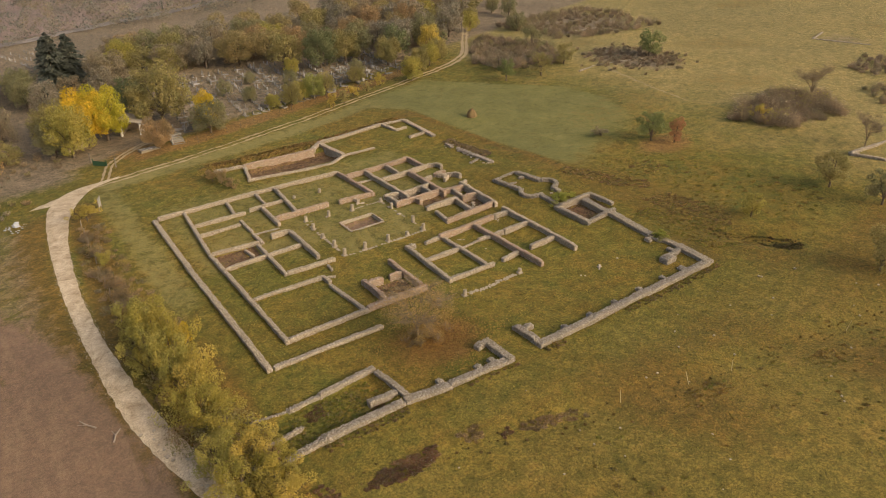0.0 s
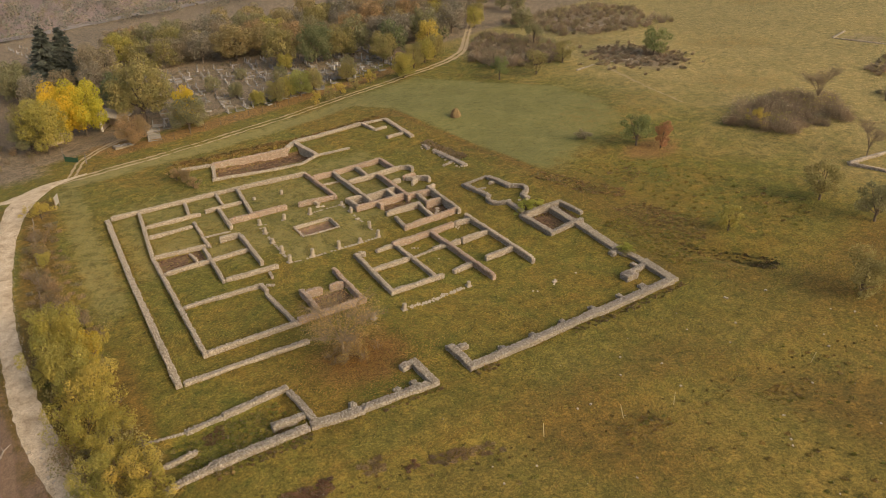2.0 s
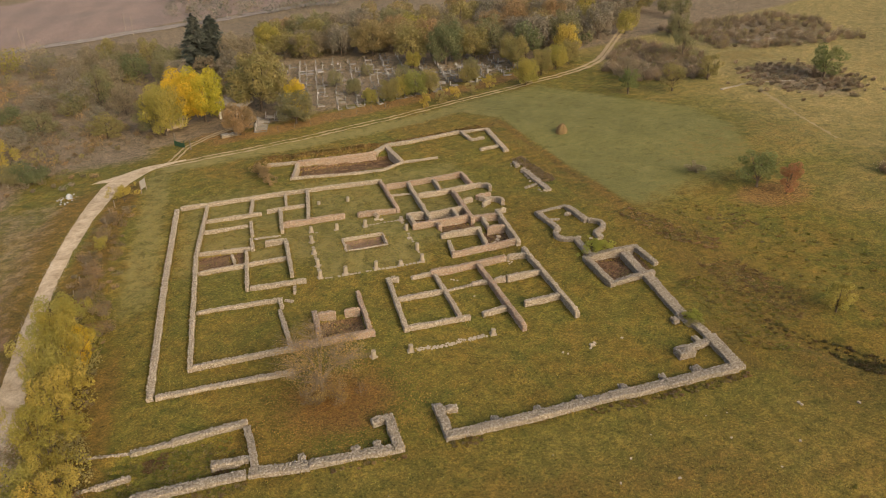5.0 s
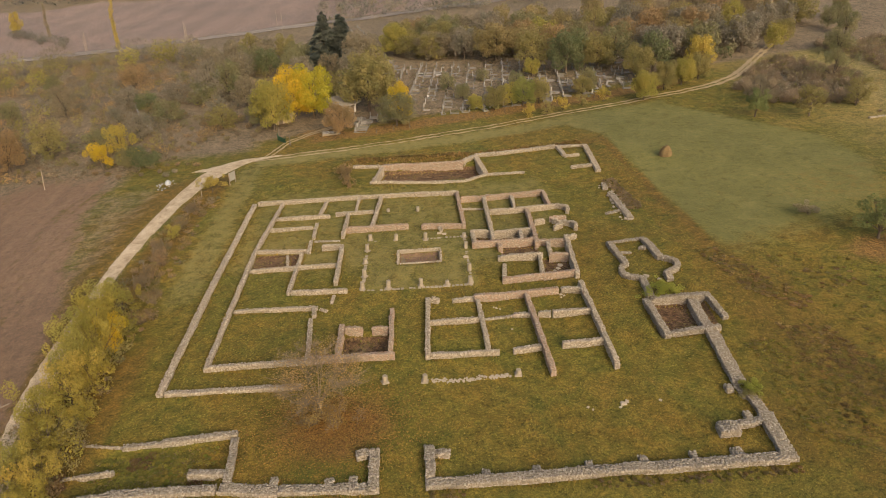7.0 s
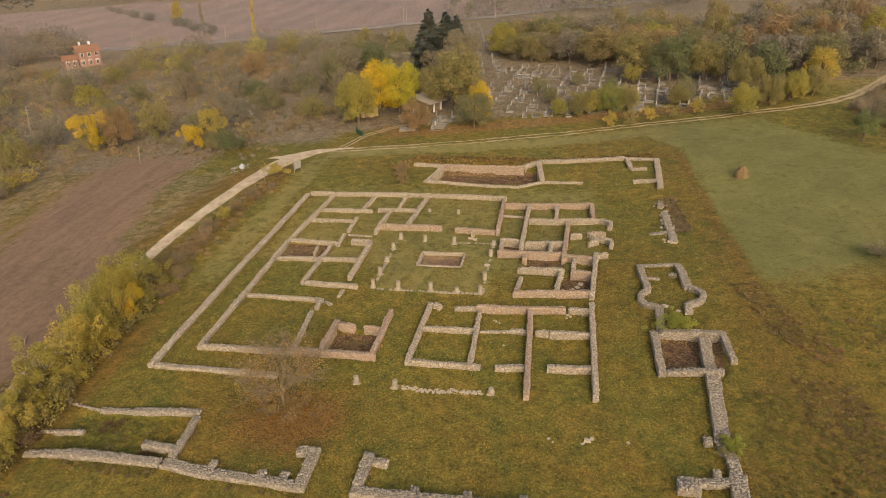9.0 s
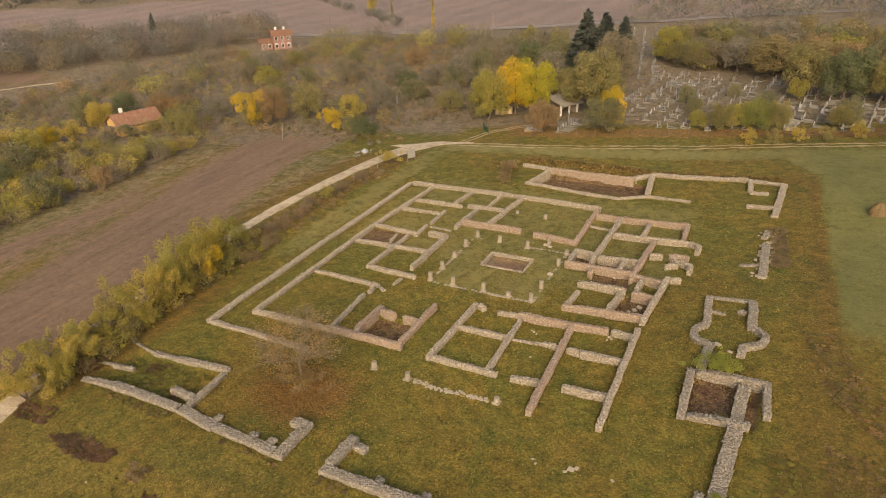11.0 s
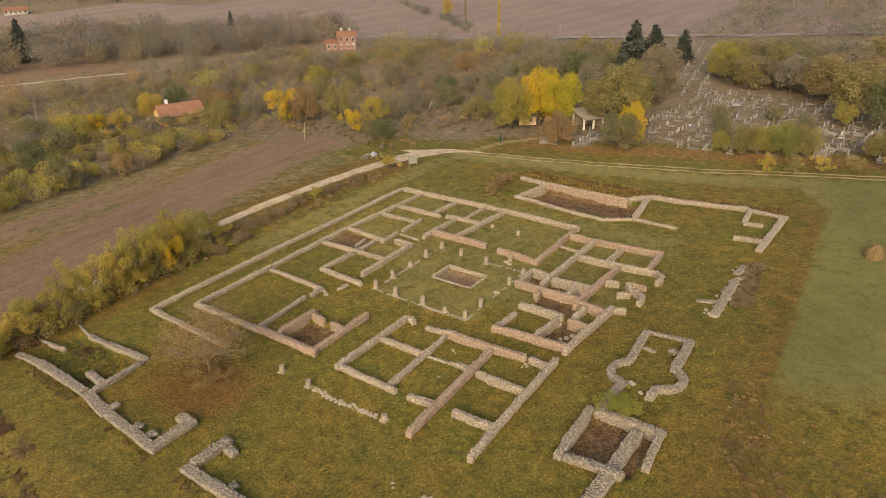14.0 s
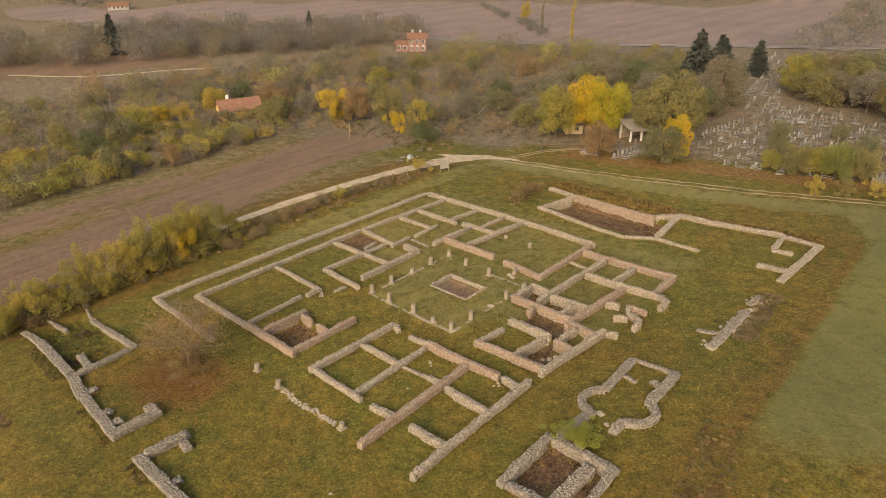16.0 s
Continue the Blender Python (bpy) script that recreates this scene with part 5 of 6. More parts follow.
def inside(x, y, poly):
    c = False
    for (x0, y0), (x1, y1) in zip(poly, poly[1:] + poly[:1]):
        if (y0 > y) != (y1 > y) and x < (x1 - x0) * (y - y0) / (y1 - y0) + x0:
            c = not c
    return c


def scatter(poly, n, gap, rng, keep_off=()):
    xs, ys = [p[0] for p in poly], [p[1] for p in poly]
    got = []
    for _ in range(n * 30):
        if len(got) >= n:
            break
        x, y = rng.uniform(min(xs), max(xs)), rng.uniform(min(ys), max(ys))
        if inside(x, y, poly) and all((x - a_) ** 2 + (y - b_) ** 2 > gap * gap for a_, b_ in got) and all((x - a_) ** 2 + (y - b_) ** 2 > c_ * c_ for a_, b_, c_ in keep_off):
            got.append((x, y))
    return got


KEEP = [(-12, 120, 8), (-14, 130, 8), (-16, 142, 8), (-20, 155, 8), (-23, 168, 8), (-26, 181, 8), (-115, 41, 9), (-111, 36, 8), (-105, 30, 7), (-153, 144, 14), (-148, 134, 12), (-18, 72, 5), (-30, 72, 4), (-24, 73, 6), (-26, 60, 6), (-30, 52, 7), (-20, 65, 6), (-38, 52, 8), (-110, 110, 12)]
WEST_WOOD = [(-88, -70), (-87, -10), (-89, 30), (-80, 44), (-45, 56), (-38, 70), (-40, 120), (-60, 160), (-120, 165), (-175, 120), (-185, 40), (-175, -70)]
NORTH_WOOD = [(0, 119), (20, 115), (50, 103), (72, 82), (84, 92), (112, 120), (104, 140), (60, 144), (26, 147), (-2, 147), (-10, 140)]
rngw = np.random.default_rng(11)
PALETTE = [OLIVE, MOSS, BROWN, GREYISH, GREEN, OLIVE, MOSS, GREYISH, LIME, RUST, BROWN, OLIVE, MOSS, GREYISH]
NORTH_PALETTE = [BROWN, GREYISH, (0.33, 0.255, 0.12), OLIVE, GREYISH, BROWN, MOSS, (0.33, 0.255, 0.12), RUST, GREYISH, LIME]
FAR_TREES = []
for x, y in scatter(WEST_WOOD, 115, 7.0, rngw, KEEP):
    if x < -135 or y > 130:
        FAR_TREES.append((x, y))
        continue
    tint = PALETTE[int(rngw.integers(len(PALETTE)))]
    tree(x, y, rngw.uniform(4.5, 8.5), rngw.uniform(5, 8.5), tint, "round", "trees of the western wood")
for x, y in scatter(NORTH_WOOD, 75, 6.6, rngw, KEEP):
    tint = NORTH_PALETTE[int(rngw.integers(len(NORTH_PALETTE)))]
    tree(x, y, rngw.uniform(6.5, 10.5), rngw.uniform(7, 10.5), tint, "bare" if rngw.uniform() < 0.12 else "round", "trees behind the graveyard")
for x, y in scatter([(-42, 76), (-12, 80), (-10, 100), (-20, 140), (-60, 150), (-58, 90)], 30, 6.5, rngw, KEEP):
    tree(x, y, rngw.uniform(6, 10), rngw.uniform(6, 9), [OLIVE, MOSS, GREEN, GREYISH, BROWN][int(rngw.integers(5))], "round", "trees behind the shed")
for row in [(13.2, 66, 3.6, 3.8, LIME), (17.6, 65.2, 5.4, 5.2, OLIVE), (20.4, 67.0, 5.2, 4.8, LIME), (23.6, 65.8, 6.2, 5.6, (0.27, 0.27, 0.08)), (27.2, 66.6, 5.8, 5.0, OLIVE), (37.5, 70, 4.4, 4.4, OLIVE), (11, 75, 4, 3.6, MOSS), (39, 72, 5.4, 4.6, MOSS), (52, 78, 8.0, 7.4, OLIVE), (57, 82, 9.4, 8.4, GREEN), (30, 96, 10.5, 10, OLIVE),
            (50, 92, 10.5, 10, MOSS), (62, 88, 10, 9, GREYISH), (24, 80, 4.5, 4.0, MOSS), (8, 84, 4.4, 4, MOSS), (67, 80, 8, 7, GOLD), (-12, 88, 8, 8, OLIVE), (-11, 97, 6.5, 5.5, BROWN), (17, 90, 3.4, 3.4, MOSS)]:
    tree(*row, "fine" if row[1] < 80 else "round", "trees among the graves")
for x, y in scatter([(88, 88), (112, 128), (128, 120), (100, 80)], 7, 8, rngw):
    tree(x, y, rngw.uniform(5, 8), rngw.uniform(5, 7), PALETTE[int(rngw.integers(len(PALETTE)))], "round", "trees along the track")
VALLEY = [(-222, 48), (-208, 74), (-193, 90), (-178, 132), (-165, 160), (-190, 180), (-212, 162), (-238, 128), (-264, 96), (-290, 40), (-300, 10), (-240, 10)]


def scrub(name, label, spots, tints, rng, hmax, leaves=90, twigs=60, leaf=0.13, least=0.26, flat=1.0):
    """Low undergrowth that nobody could count: twigs and leaf clumps in one mesh."""
    pieces, cols = [], []
    for x, y in spots:
        h = rng.uniform(0.45, 1.0) * hmax
        w = h * rng.uniform(0.8, 1.3) * flat
        tint = np.array(tints[int(rng.integers(len(tints)))]) * rng.uniform(0.75, 1.2)
        base = np.array([x, y, gz(x, y)])
        if leaves:
            lv, lf = leaf_cloud([(0, 0, h * 0.5, w * 0.55, w * 0.55, h * 0.45), (w * 0.3, w * 0.1, h * 0.6, w * 0.35, w * 0.35, h * 0.35), (-w * 0.25, w * 0.25, h * 0.4, w * 0.4, w * 0.4, h * 0.35)], leaves, max(least, h * leaf), rng)
            pieces.append((lv + base, lf))
            cols.append(np.tile(tint, (len(lv), 1)))
        if twigs:
            tv, tf = twig_cloud(twigs, h * 1.1, w * 0.65, rng, 0.03)
            pieces.append((tv + base, tf))
            cols.append(np.tile((np.array((0.28, 0.21, 0.145)) if leaves else tint) * rng.uniform(0.75, 1.15), (len(tv), 1)))
    v, f = join(pieces)
    me = mesh_from(name, v, f)
    at = me.color_attributes.new("tint", "FLOAT_COLOR", "POINT")
    data = np.ones((len(v), 4), dtype=np.float32)
    data[:, :3] = np.concatenate(cols)
    at.data.foreach_set("color", data.ravel())
    return tagged(part(name, me, M_SCRUB), label, "undergrowth", kind="stuff")


NEAR_WOOD = [(-86, -70), (-85, 0), (-87, 32), (-104, 30), (-120, 20), (-124, -70)]
scrub("undergrowth", "dense thicket of yellowing shrubs beside the ploughed strip", scatter(NEAR_WOOD, 230, 2.5, rngw, KEEP), [OLIVE, HEDGE, MOSS, LIME, BROWN, LIME, OLIVE, GOLD], rngw, 4.6, 560, 30, 0.08)
DULL = [OLIVE, BROWN, GREYISH, MOSS, RUST, GREYISH, GREEN, GREYISH]
scrub("undergrowth", "tangled autumn undergrowth of brambles and bare twigs", scatter(WEST_WOOD, 1500, 1.9, rngw, [(a_, b_, c_ * 0.6) for a_, b_, c_ in KEEP]), [OLIVE, BROWN, GREYISH, MOSS, RUST, GREYISH, LIME, OLIVE, RUST, TAN], rngw, 3.4, 110, 26, 0.12, 0.22)
scrub("weeds", "rank dull grass between the graves", scatter([(-6, 62), (30, 69), (58, 75), (56, 92), (20, 112), (-8, 114)], 620, 1.1, rngw), [(0.19, 0.165, 0.075), (0.22, 0.175, 0.09), (0.16, 0.15, 0.07), (0.25, 0.19, 0.1)], rngw, 0.4, 40, 30, 0.13, 0.13, 2.0)
scrub("undergrowth", "leafless grey undergrowth beneath the trees", scatter(NORTH_WOOD, 240, 3.0, rngw), DULL, rngw, 3.6, 120, 50)
scrub("undergrowth", "low brambles and weeds at the wood's edge", scatter([(-80, 44), (-46, 40), (-36, 50), (-30, 60), (-40, 78), (-60, 70), (-82, 60)], 120, 2.0, rngw, KEEP), [BROWN, GREYISH, OLIVE, RUST, BROWN], rngw, 1.5, 60, 60)
# Twig and leaf tints of these three thickets are raised to imitate haze.
scrub("undergrowth", "grey thorn thicket in the dry meadow", scatter([(75, -11), (84, -8), (97, -9), (101, -16), (92, -26), (79, -22.5)], 75, 1.3, rngw), [(0.44, 0.34, 0.24), (0.42, 0.34, 0.22), (0.36, 0.28, 0.2), LIME, OLIVE], rngw, 3.6, 60, 220, 0.08, 0.16)
scrub("undergrowth", "grey thorn thicket around old stones", scatter([(99, 92), (101, 61), (116, 55), (134, 53), (140, 74), (137, 90)], 150, 2.0, rngw), [(0.34, 0.26, 0.2), (0.36, 0.29, 0.2), OLIVE], rngw, 2.6, 50, 220)
scrub("undergrowth", "leafless grey bushes beside the track", scatter([(73, 68), (67, 60), (70, 47), (83, 42.5), (95, 62), (86, 82)], 130, 1.7, rngw), [(0.34, 0.26, 0.2), (0.36, 0.29, 0.2), OLIVE], rngw, 2.4, 40, 240)
scrub("undergrowth", "brown weedy hummocks in the meadow", [(px + rngw.normal(0, 2.2), py + rngw.normal(0, 2.2)) for px, py in scatter([(95, 46), (88, 36), (89, 27), (99, 20), (107, 24), (110, 32), (106, 43)], 240, 1.0, rngw)], [(0.28, 0.2, 0.14), BROWN], rngw, 1.1, 30, 90)
scrub("undergrowth", "grey shrubs on the meadow's rim", scatter([(124, -10), (138, -6), (136, -18), (121, -17)], 30, 1.8, rngw) + scatter([(111, -19), (104, -27), (116, -34), (122, -24)], 36, 1.8, rngw), [(0.27, 0.2, 0.155), BROWN, MOSS], rngw, 2.0, 50, 160)
scrub("undergrowth", "dense golden bushes filling the hedge beside the lane", scatter([(-34.2, -10.5), (-38.2, -10.5), (-38.4, -30), (-35.6, -42), (-32.0, -42), (-33.0, -26)], 46, 1.6, rngw), [OLIVE, LIME, OLIVE, HEDGE, RUST], rngw, 3.3, 420, 20, 0.07, 0.16, 1.1)
scrub("undergrowth", "roadside weeds and bramble shoots along the fence", scatter([(-33.2, 26), (-37.6, 26), (-39.4, 2), (-38.6, -24), (-35.4, -44), (-31.8, -44), (-32.6, -10)], 95, 1.0, rngw), [RUST, OLIVE, TAN, BROWN, MOSS, RUST], rngw, 0.9, 130, 40, 0.1, 0.11, 1.5)
scrub("undergrowth", "tawny brambles and dead stalks on the lane's verge", [(cx + rngw.normal(0, 0.55), cy + rngw.normal(0, 1.0)) for cx, cy in ((-36.4, 3.6), (-37.2, 8.0), (-36.6, 15.5), (-36.6, -3.0), (-36.0, 21.0), (-34.0, -11.0), (-34.2, -6.0), (-36.8, 0.4)) for _ in range(7)], [RUST, TAN, (0.33, 0.2, 0.09), OLIVE, BROWN], rngw, 1.9, 190, 70, 0.08, 0.1)
# Very dark tints paint the shade of the hollow onto these weeds.
scrub("brambles", "weeds in the deepest part of the ditch, tinted as its shade", scatter([(40.2, -44.6), (41.6, -43.6), (43.4, -46.0), (42.0, -47.0)], 26, 0.45, rngw), [(0.085, 0.066, 0.028), (0.11, 0.095, 0.035), (0.1, 0.065, 0.03)], rngw, 0.4, 120, 30, 0.12, 0.1, 1.8)
scrub("brambles", "reddish brown dead weeds in the corner room", scatter([(-34.6, -36.2), (-32.2, -36.0), (-31.6, -37.6), (-33.8, -38.0)], 20, 0.5, rngw) + scatter([(-26.9, -34.6), (-25.0, -33.8), (-24.8, -35.4), (-26.6, -36.0)], 14, 0.5, rngw) + scatter([(-23.0, -38.5), (-20.4, -37.7), (-19.0, -38.0), (-20.2, -38.7)], 16, 0.4, rngw), [(0.17, 0.095, 0.05), (0.21, 0.125, 0.06), (0.14, 0.075, 0.042)], rngw, 0.45, 110, 30, 0.12, 0.1, 1.7)
scrub("undergrowth", "dark weeds growing in the dug hollows", scatter([(-8.6, -21), (-4, -21), (-4, -17), (-8.6, -17)], 16, 0.8, rngw) + scatter([(-6, 32.5), (10, 32.8), (10, 34.5), (-6, 34.5)], 16, 1.0, rngw) + scatter([(26.3, -21.8), (32, -21.8), (32, -16.4), (26.3, -16.4)], 12, 0.9, rngw), [(0.2, 0.13, 0.06), (0.22, 0.16, 0.06), (0.18, 0.105, 0.055)], rngw, 0.3, 50, 60, 0.13, 0.09, 2.0)
scrub("weeds", "lush green and yellow weeds in the roofless corner room", scatter([(-30, -38), (-19, -38), (-19, -33.6), (-30, -33.6)], 110, 0.5, rngw), [(0.2, 0.2, 0.035), (0.26, 0.23, 0.04), (0.16, 0.16, 0.035), (0.34, 0.28, 0.05)], rngw, 0.3, 70, 25, 0.13, 0.1, 2.4)
scrub("dry_grass", "tall rusty dry grass on the bank", scatter([(-12, 36.9), (9, 36.6), (12, 39.0), (30, 38.8), (30, 40), (-12, 40.6)], 240, 0.5, rngw), [(0.34, 0.22, 0.09), (0.28, 0.185, 0.075), (0.3, 0.22, 0.075)], rngw, 0.55, 0, 170)

scrub("dry_grass", "dead brown stalks on the meadow bank", scatter([(-28, -43.6), (0, -51.5), (20, -56), (45, -62), (45, -64), (20, -58), (-2, -53.5), (-30, -45.5)], 90, 0.8, rngw), [(0.24, 0.17, 0.07)], rngw, 0.35, 0, 60)
# Grey-brown tints put the haze of distance into the leaf colour.
scrub("far_woods", "wooded valley floor in tints greyed for haze", scatter(VALLEY, 170, 5.0, rngw), [(0.27, 0.225, 0.185), (0.26, 0.22, 0.19), (0.3, 0.235, 0.18), (0.26, 0.235, 0.195), (0.3, 0.24, 0.15)], rngw, 12.0, 850, 0, 0.055)
scrub("far_woods", "autumn trees of the woods towards the valley", FAR_TREES, [OLIVE, MOSS, BROWN, GREYISH, GREYISH, RUST, LIME], rngw, 9.5, 620, 50, 0.06)
scrub("hedgerow", "dark hedgerow of bushes across the ploughed valley field", [(-231 + 41 * f_ + rngw.normal(0, 1.5), 275 - 31 * f_ + rngw.normal(0, 1.5)) for f_ in np.linspace(0, 1, 16)] + [(-172 + 37 * f_ + rngw.normal(0, 1.5), 234 - 30 * f_ + rngw.normal(0, 1.5)) for f_ in np.linspace(0, 1, 16)], [(0.19, 0.18, 0.15), (0.22, 0.2, 0.16)], rngw, 5.0, 150, 20, 0.1)


scrub("dry_grass", "tawny suckers and dead stalks round the foot of the bare tree", [(-9.9 + rngw.normal(0, 1.3), -30.6 + rngw.normal(0, 1.1)) for _ in range(34)], [(0.44, 0.29, 0.1), (0.36, 0.23, 0.08), (0.46, 0.33, 0.12)], rngw, 1.5, 90, 30, 0.09, 0.09)
scrub("brambles", "dark reddish bramble patch below the enclosure wall", scatter([(-27, -47.0), (-24, -45.6), (-18.6, -46.0), (-19, -47.4), (-23, -47.9)], 60, 0.4, rngw) + scatter([(-34, -44.5), (-29.5, -44.0), (-29, -46.0), (-33.5, -46.5)], 34, 0.5, rngw)
      + scatter([(-12.4, -48.4), (-11.0, -48.2), (-11.0, -49.2), (-12.4, -49.2)], 5, 0.4, rngw), [(0.2, 0.105, 0.06), (0.23, 0.13, 0.07), (0.18, 0.1, 0.06)], rngw, 0.3, 90, 60, 0.13, 0.11, 2.2)
scrub("dry_grass", "pale dry tussocks on the meadow bank", scatter([(-10.5, -48.6), (-4, -50.2), (-3.6, -51.6), (-10, -49.8)], 26, 0.5, rngw) + scatter([(-16, -46.4), (-13.6, -46.4), (-13.6, -47.6), (-16, -47.6)], 10, 0.5, rngw), [(0.38, 0.27, 0.12), (0.32, 0.22, 0.1), (0.24, 0.16, 0.07)], rngw, 0.35, 80, 90, 0.13, 0.1, 2.4)
scrub("weeds", "low clumps of green and brown weeds in the rough meadow", scatter([(-8, -54), (30, -57), (46, -66), (30, -82), (-10, -76)], 220, 1.0, rngw) + scatter([(7, -55), (12, -56), (12, -58.5), (7, -57.5)], 26, 0.5, rngw) + scatter([(21, -60.0), (26, -60.5), (26, -63), (21, -62.5)], 22, 0.5, rngw),
      [(0.3, 0.22, 0.055), (0.32, 0.22, 0.06), (0.24, 0.22, 0.05), (0.34, 0.22, 0.065)], rngw, 0.16, 90, 40, 0.13, 0.1, 4.0)


scrub("brambles", "dark reddish bramble and dock patches on the rough slope", scatter([(35.0, -5), (37.5, -6), (40.5, -13), (43.5, -20), (41, -21), (37, -15.5)], 90, 0.5, rngw) + scatter([(37.5, -23), (42, -24), (45, -33), (41, -37), (38, -30)], 110, 0.6, rngw) + scatter([(45, -13), (50, -14), (50, -18), (45, -18)], 24, 0.6, rngw),
      [(0.29, 0.18, 0.08), (0.32, 0.21, 0.09), (0.25, 0.21, 0.065), (0.36, 0.25, 0.1)], rngw, 0.3, 90, 50, 0.13, 0.11, 2.4)
# Green brambles whose tints also carry the shadow inside the ditch.
scrub("brambles", "dark green bramble mat in the ditch, deepened for shade", scatter([(36.6, -36.0), (38.0, -35.2), (44.6, -45.2), (43.4, -46.6)], 60, 0.45, rngw), [(0.1, 0.09, 0.035), (0.13, 0.12, 0.04), (0.12, 0.08, 0.035)], rngw, 0.3, 120, 30, 0.13, 0.11, 2.2)
scrub("dry_grass", "tall tawny weeds over the broken foundation", scatter([(29.6, 21), (31.6, 21), (32.4, 15), (33.0, 9), (31.2, 9), (30.6, 16)], 60, 0.5, rngw), [(0.36, 0.25, 0.11), (0.29, 0.2, 0.08), (0.25, 0.16, 0.07)], rngw, 0.6, 40, 90, 0.13, 0.1, 1.3)
scrub("weeds", "yellow-green weed tufts on the rough slope", scatter([(33.5, -25), (36, -25), (41, -36), (38, -41), (33.5, -39)], 110, 0.6, rngw) + scatter([(42, -8), (56, -14), (60, -40), (48, -46), (45, -30)], 110, 1.1, rngw), [(0.27, 0.24, 0.05), (0.3, 0.22, 0.055), (0.23, 0.21, 0.045), (0.34, 0.23, 0.07)], rngw, 0.24, 90, 40, 0.13, 0.11, 3.0)


def far_ring(n, r0, r1, a0, a1, rng):
    r, an = rng.uniform(r0, r1, n), np.radians(rng.uniform(a0, a1, n))
    return list(zip(r * np.sin(an), r * np.cos(an)))


# Both woods have haze mixed into their leaf tints as grey.
scrub("far_woods", "far woods on the valley's rim in tints greyed for haze", [(px + 51, py - 56) for px, py in far_ring(900, 466, 600, -85, 0, rngw)], [(0.16, 0.145, 0.13), (0.15, 0.145, 0.13), (0.17, 0.15, 0.12)], rngw, 11.0, 55, 0)
scrub("far_woods", "grey woods on the northern slope, toned for haze", scatter([(-30, 198), (20, 206), (110, 212), (170, 250), (160, 360), (-60, 400), (-45, 260)], 560, 4.5, rngw), [GREYISH, (0.22, 0.2, 0.17), BROWN, (0.2, 0.19, 0.15)], rngw, 6.5, 90, 15)


def rough_turf(n, rng):
    """Points in the unmown grass."""
    x, y = rng.uniform(-30, 60, n), rng.uniform(-64, 30, n)
    keep = (y < -12) | ((x < 36) & (x > -27))
    return x[keep], y[keep]


def grass_tufts(name, label, x, y, h, tints, rng):
    n = len(x)
    z = ground_z(x, y) + rough(x, y)
    pieces, cols = [], []
    for b in range(3):
        az = rng.uniform(0, 2 * math.pi, n)
        hh = h * rng.uniform(0.4, 1.2, n)
        base = np.stack([x, y, z - 0.02], 1) + rng.normal(0, 0.06, (n, 3)) * np.array([1, 1, 0])
        tip = base + np.stack([np.cos(az) * hh * 0.7, np.sin(az) * hh * 0.7, hh], 1)
        side = np.stack([-np.sin(az), np.cos(az), np.zeros(n)], 1) * 0.06
        pieces.append((np.stack([base - side, base + side, tip + side * 0.4, tip - side * 0.4], 1).reshape(-1, 3), np.arange(n * 4).reshape(n, 4)))
        t = np.array(tints)[rng.integers(0, len(tints), n)]
        cols.append(np.repeat(t, 4, axis=0))
    v, f = join(pieces)
    me = mesh_from(name, v, f)
    at = me.color_attributes.new("tint", "FLOAT_COLOR", "POINT")
    data = np.ones((len(v), 4), dtype=np.float32)
    data[:, :3] = np.concatenate(cols)
    at.data.foreach_set("color", data.ravel())
    tagged(part(name, me, M_SCRUB), label, "grass", kind="stuff")


grass_tufts("grass", "coarse tufts of green and straw-coloured meadow grass", *rough_turf(34000, rngw), 0.075,
            [(0.24, 0.21, 0.042), (0.3, 0.23, 0.055), (0.2, 0.18, 0.035), (0.33, 0.25, 0.07), (0.17, 0.16, 0.03)], rngw)


def fallen_leaves(cx, cy, rx, ry, n, rng):
    c = np.stack([rng.normal(cx, rx, n), rng.normal(cy, ry, n)], 1)
    z = ground_z(c[:, 0], c[:, 1]) + rough(c[:, 0], c[:, 1]) + 0.03
    an, s = rng.uniform(0, 2 * math.pi, n), rng.uniform(0.035, 0.085, n)
    quad = np.stack([np.stack([c[:, 0] + s * np.cos(an + q), c[:, 1] + s * np.sin(an + q), z + rng.uniform(0, 0.05, n)], 1) for q in (0, 1.4, 3.1, 4.6)], 1)
    me = mesh_from("fallen_leaves", quad.reshape(-1, 3), np.arange(n * 4).reshape(n, 4))
    at = me.color_attributes.new("tint", "FLOAT_COLOR", "POINT")
    data = np.ones((n * 4, 4), dtype=np.float32)
    tints = np.array([(0.34, 0.18, 0.05), (0.26, 0.14, 0.045), (0.38, 0.23, 0.06), (0.2, 0.105, 0.035)])
    data[:, :3] = np.repeat(tints[rng.integers(0, 4, n)], 4, axis=0)
    at.data.foreach_set("color", data.ravel())
    tagged(part("fallen_leaves", me, M_SCRUB), "rusty fallen leaves strewn under the bare tree", "leaves", kind="stuff")


fallen_leaves(-8.8, -32.0, 3.9, 3.2, 9000, rngw)


def wall_foot(rng, per_metre=7):
    """Points along both feet of every wall."""
    px, py = [], []
    for x0, y0, x1, y1, w, h in ALL_SEGMENTS:
        length = math.hypot(x1 - x0, y1 - y0)
        n = int(length * per_metre)
        s, side = rng.uniform(0, length, n), rng.choice((-1, 1), n)
        off = side * (w / 2 + 0.03 + np.abs(rng.normal(0, 0.12, n)))
        dx, dy = (x1 - x0) / length, (y1 - y0) / length
        px.append(x0 + dx * s - dy * off)
        py.append(y0 + dy * s + dx * off)
    return np.concatenate(px), np.concatenate(py)


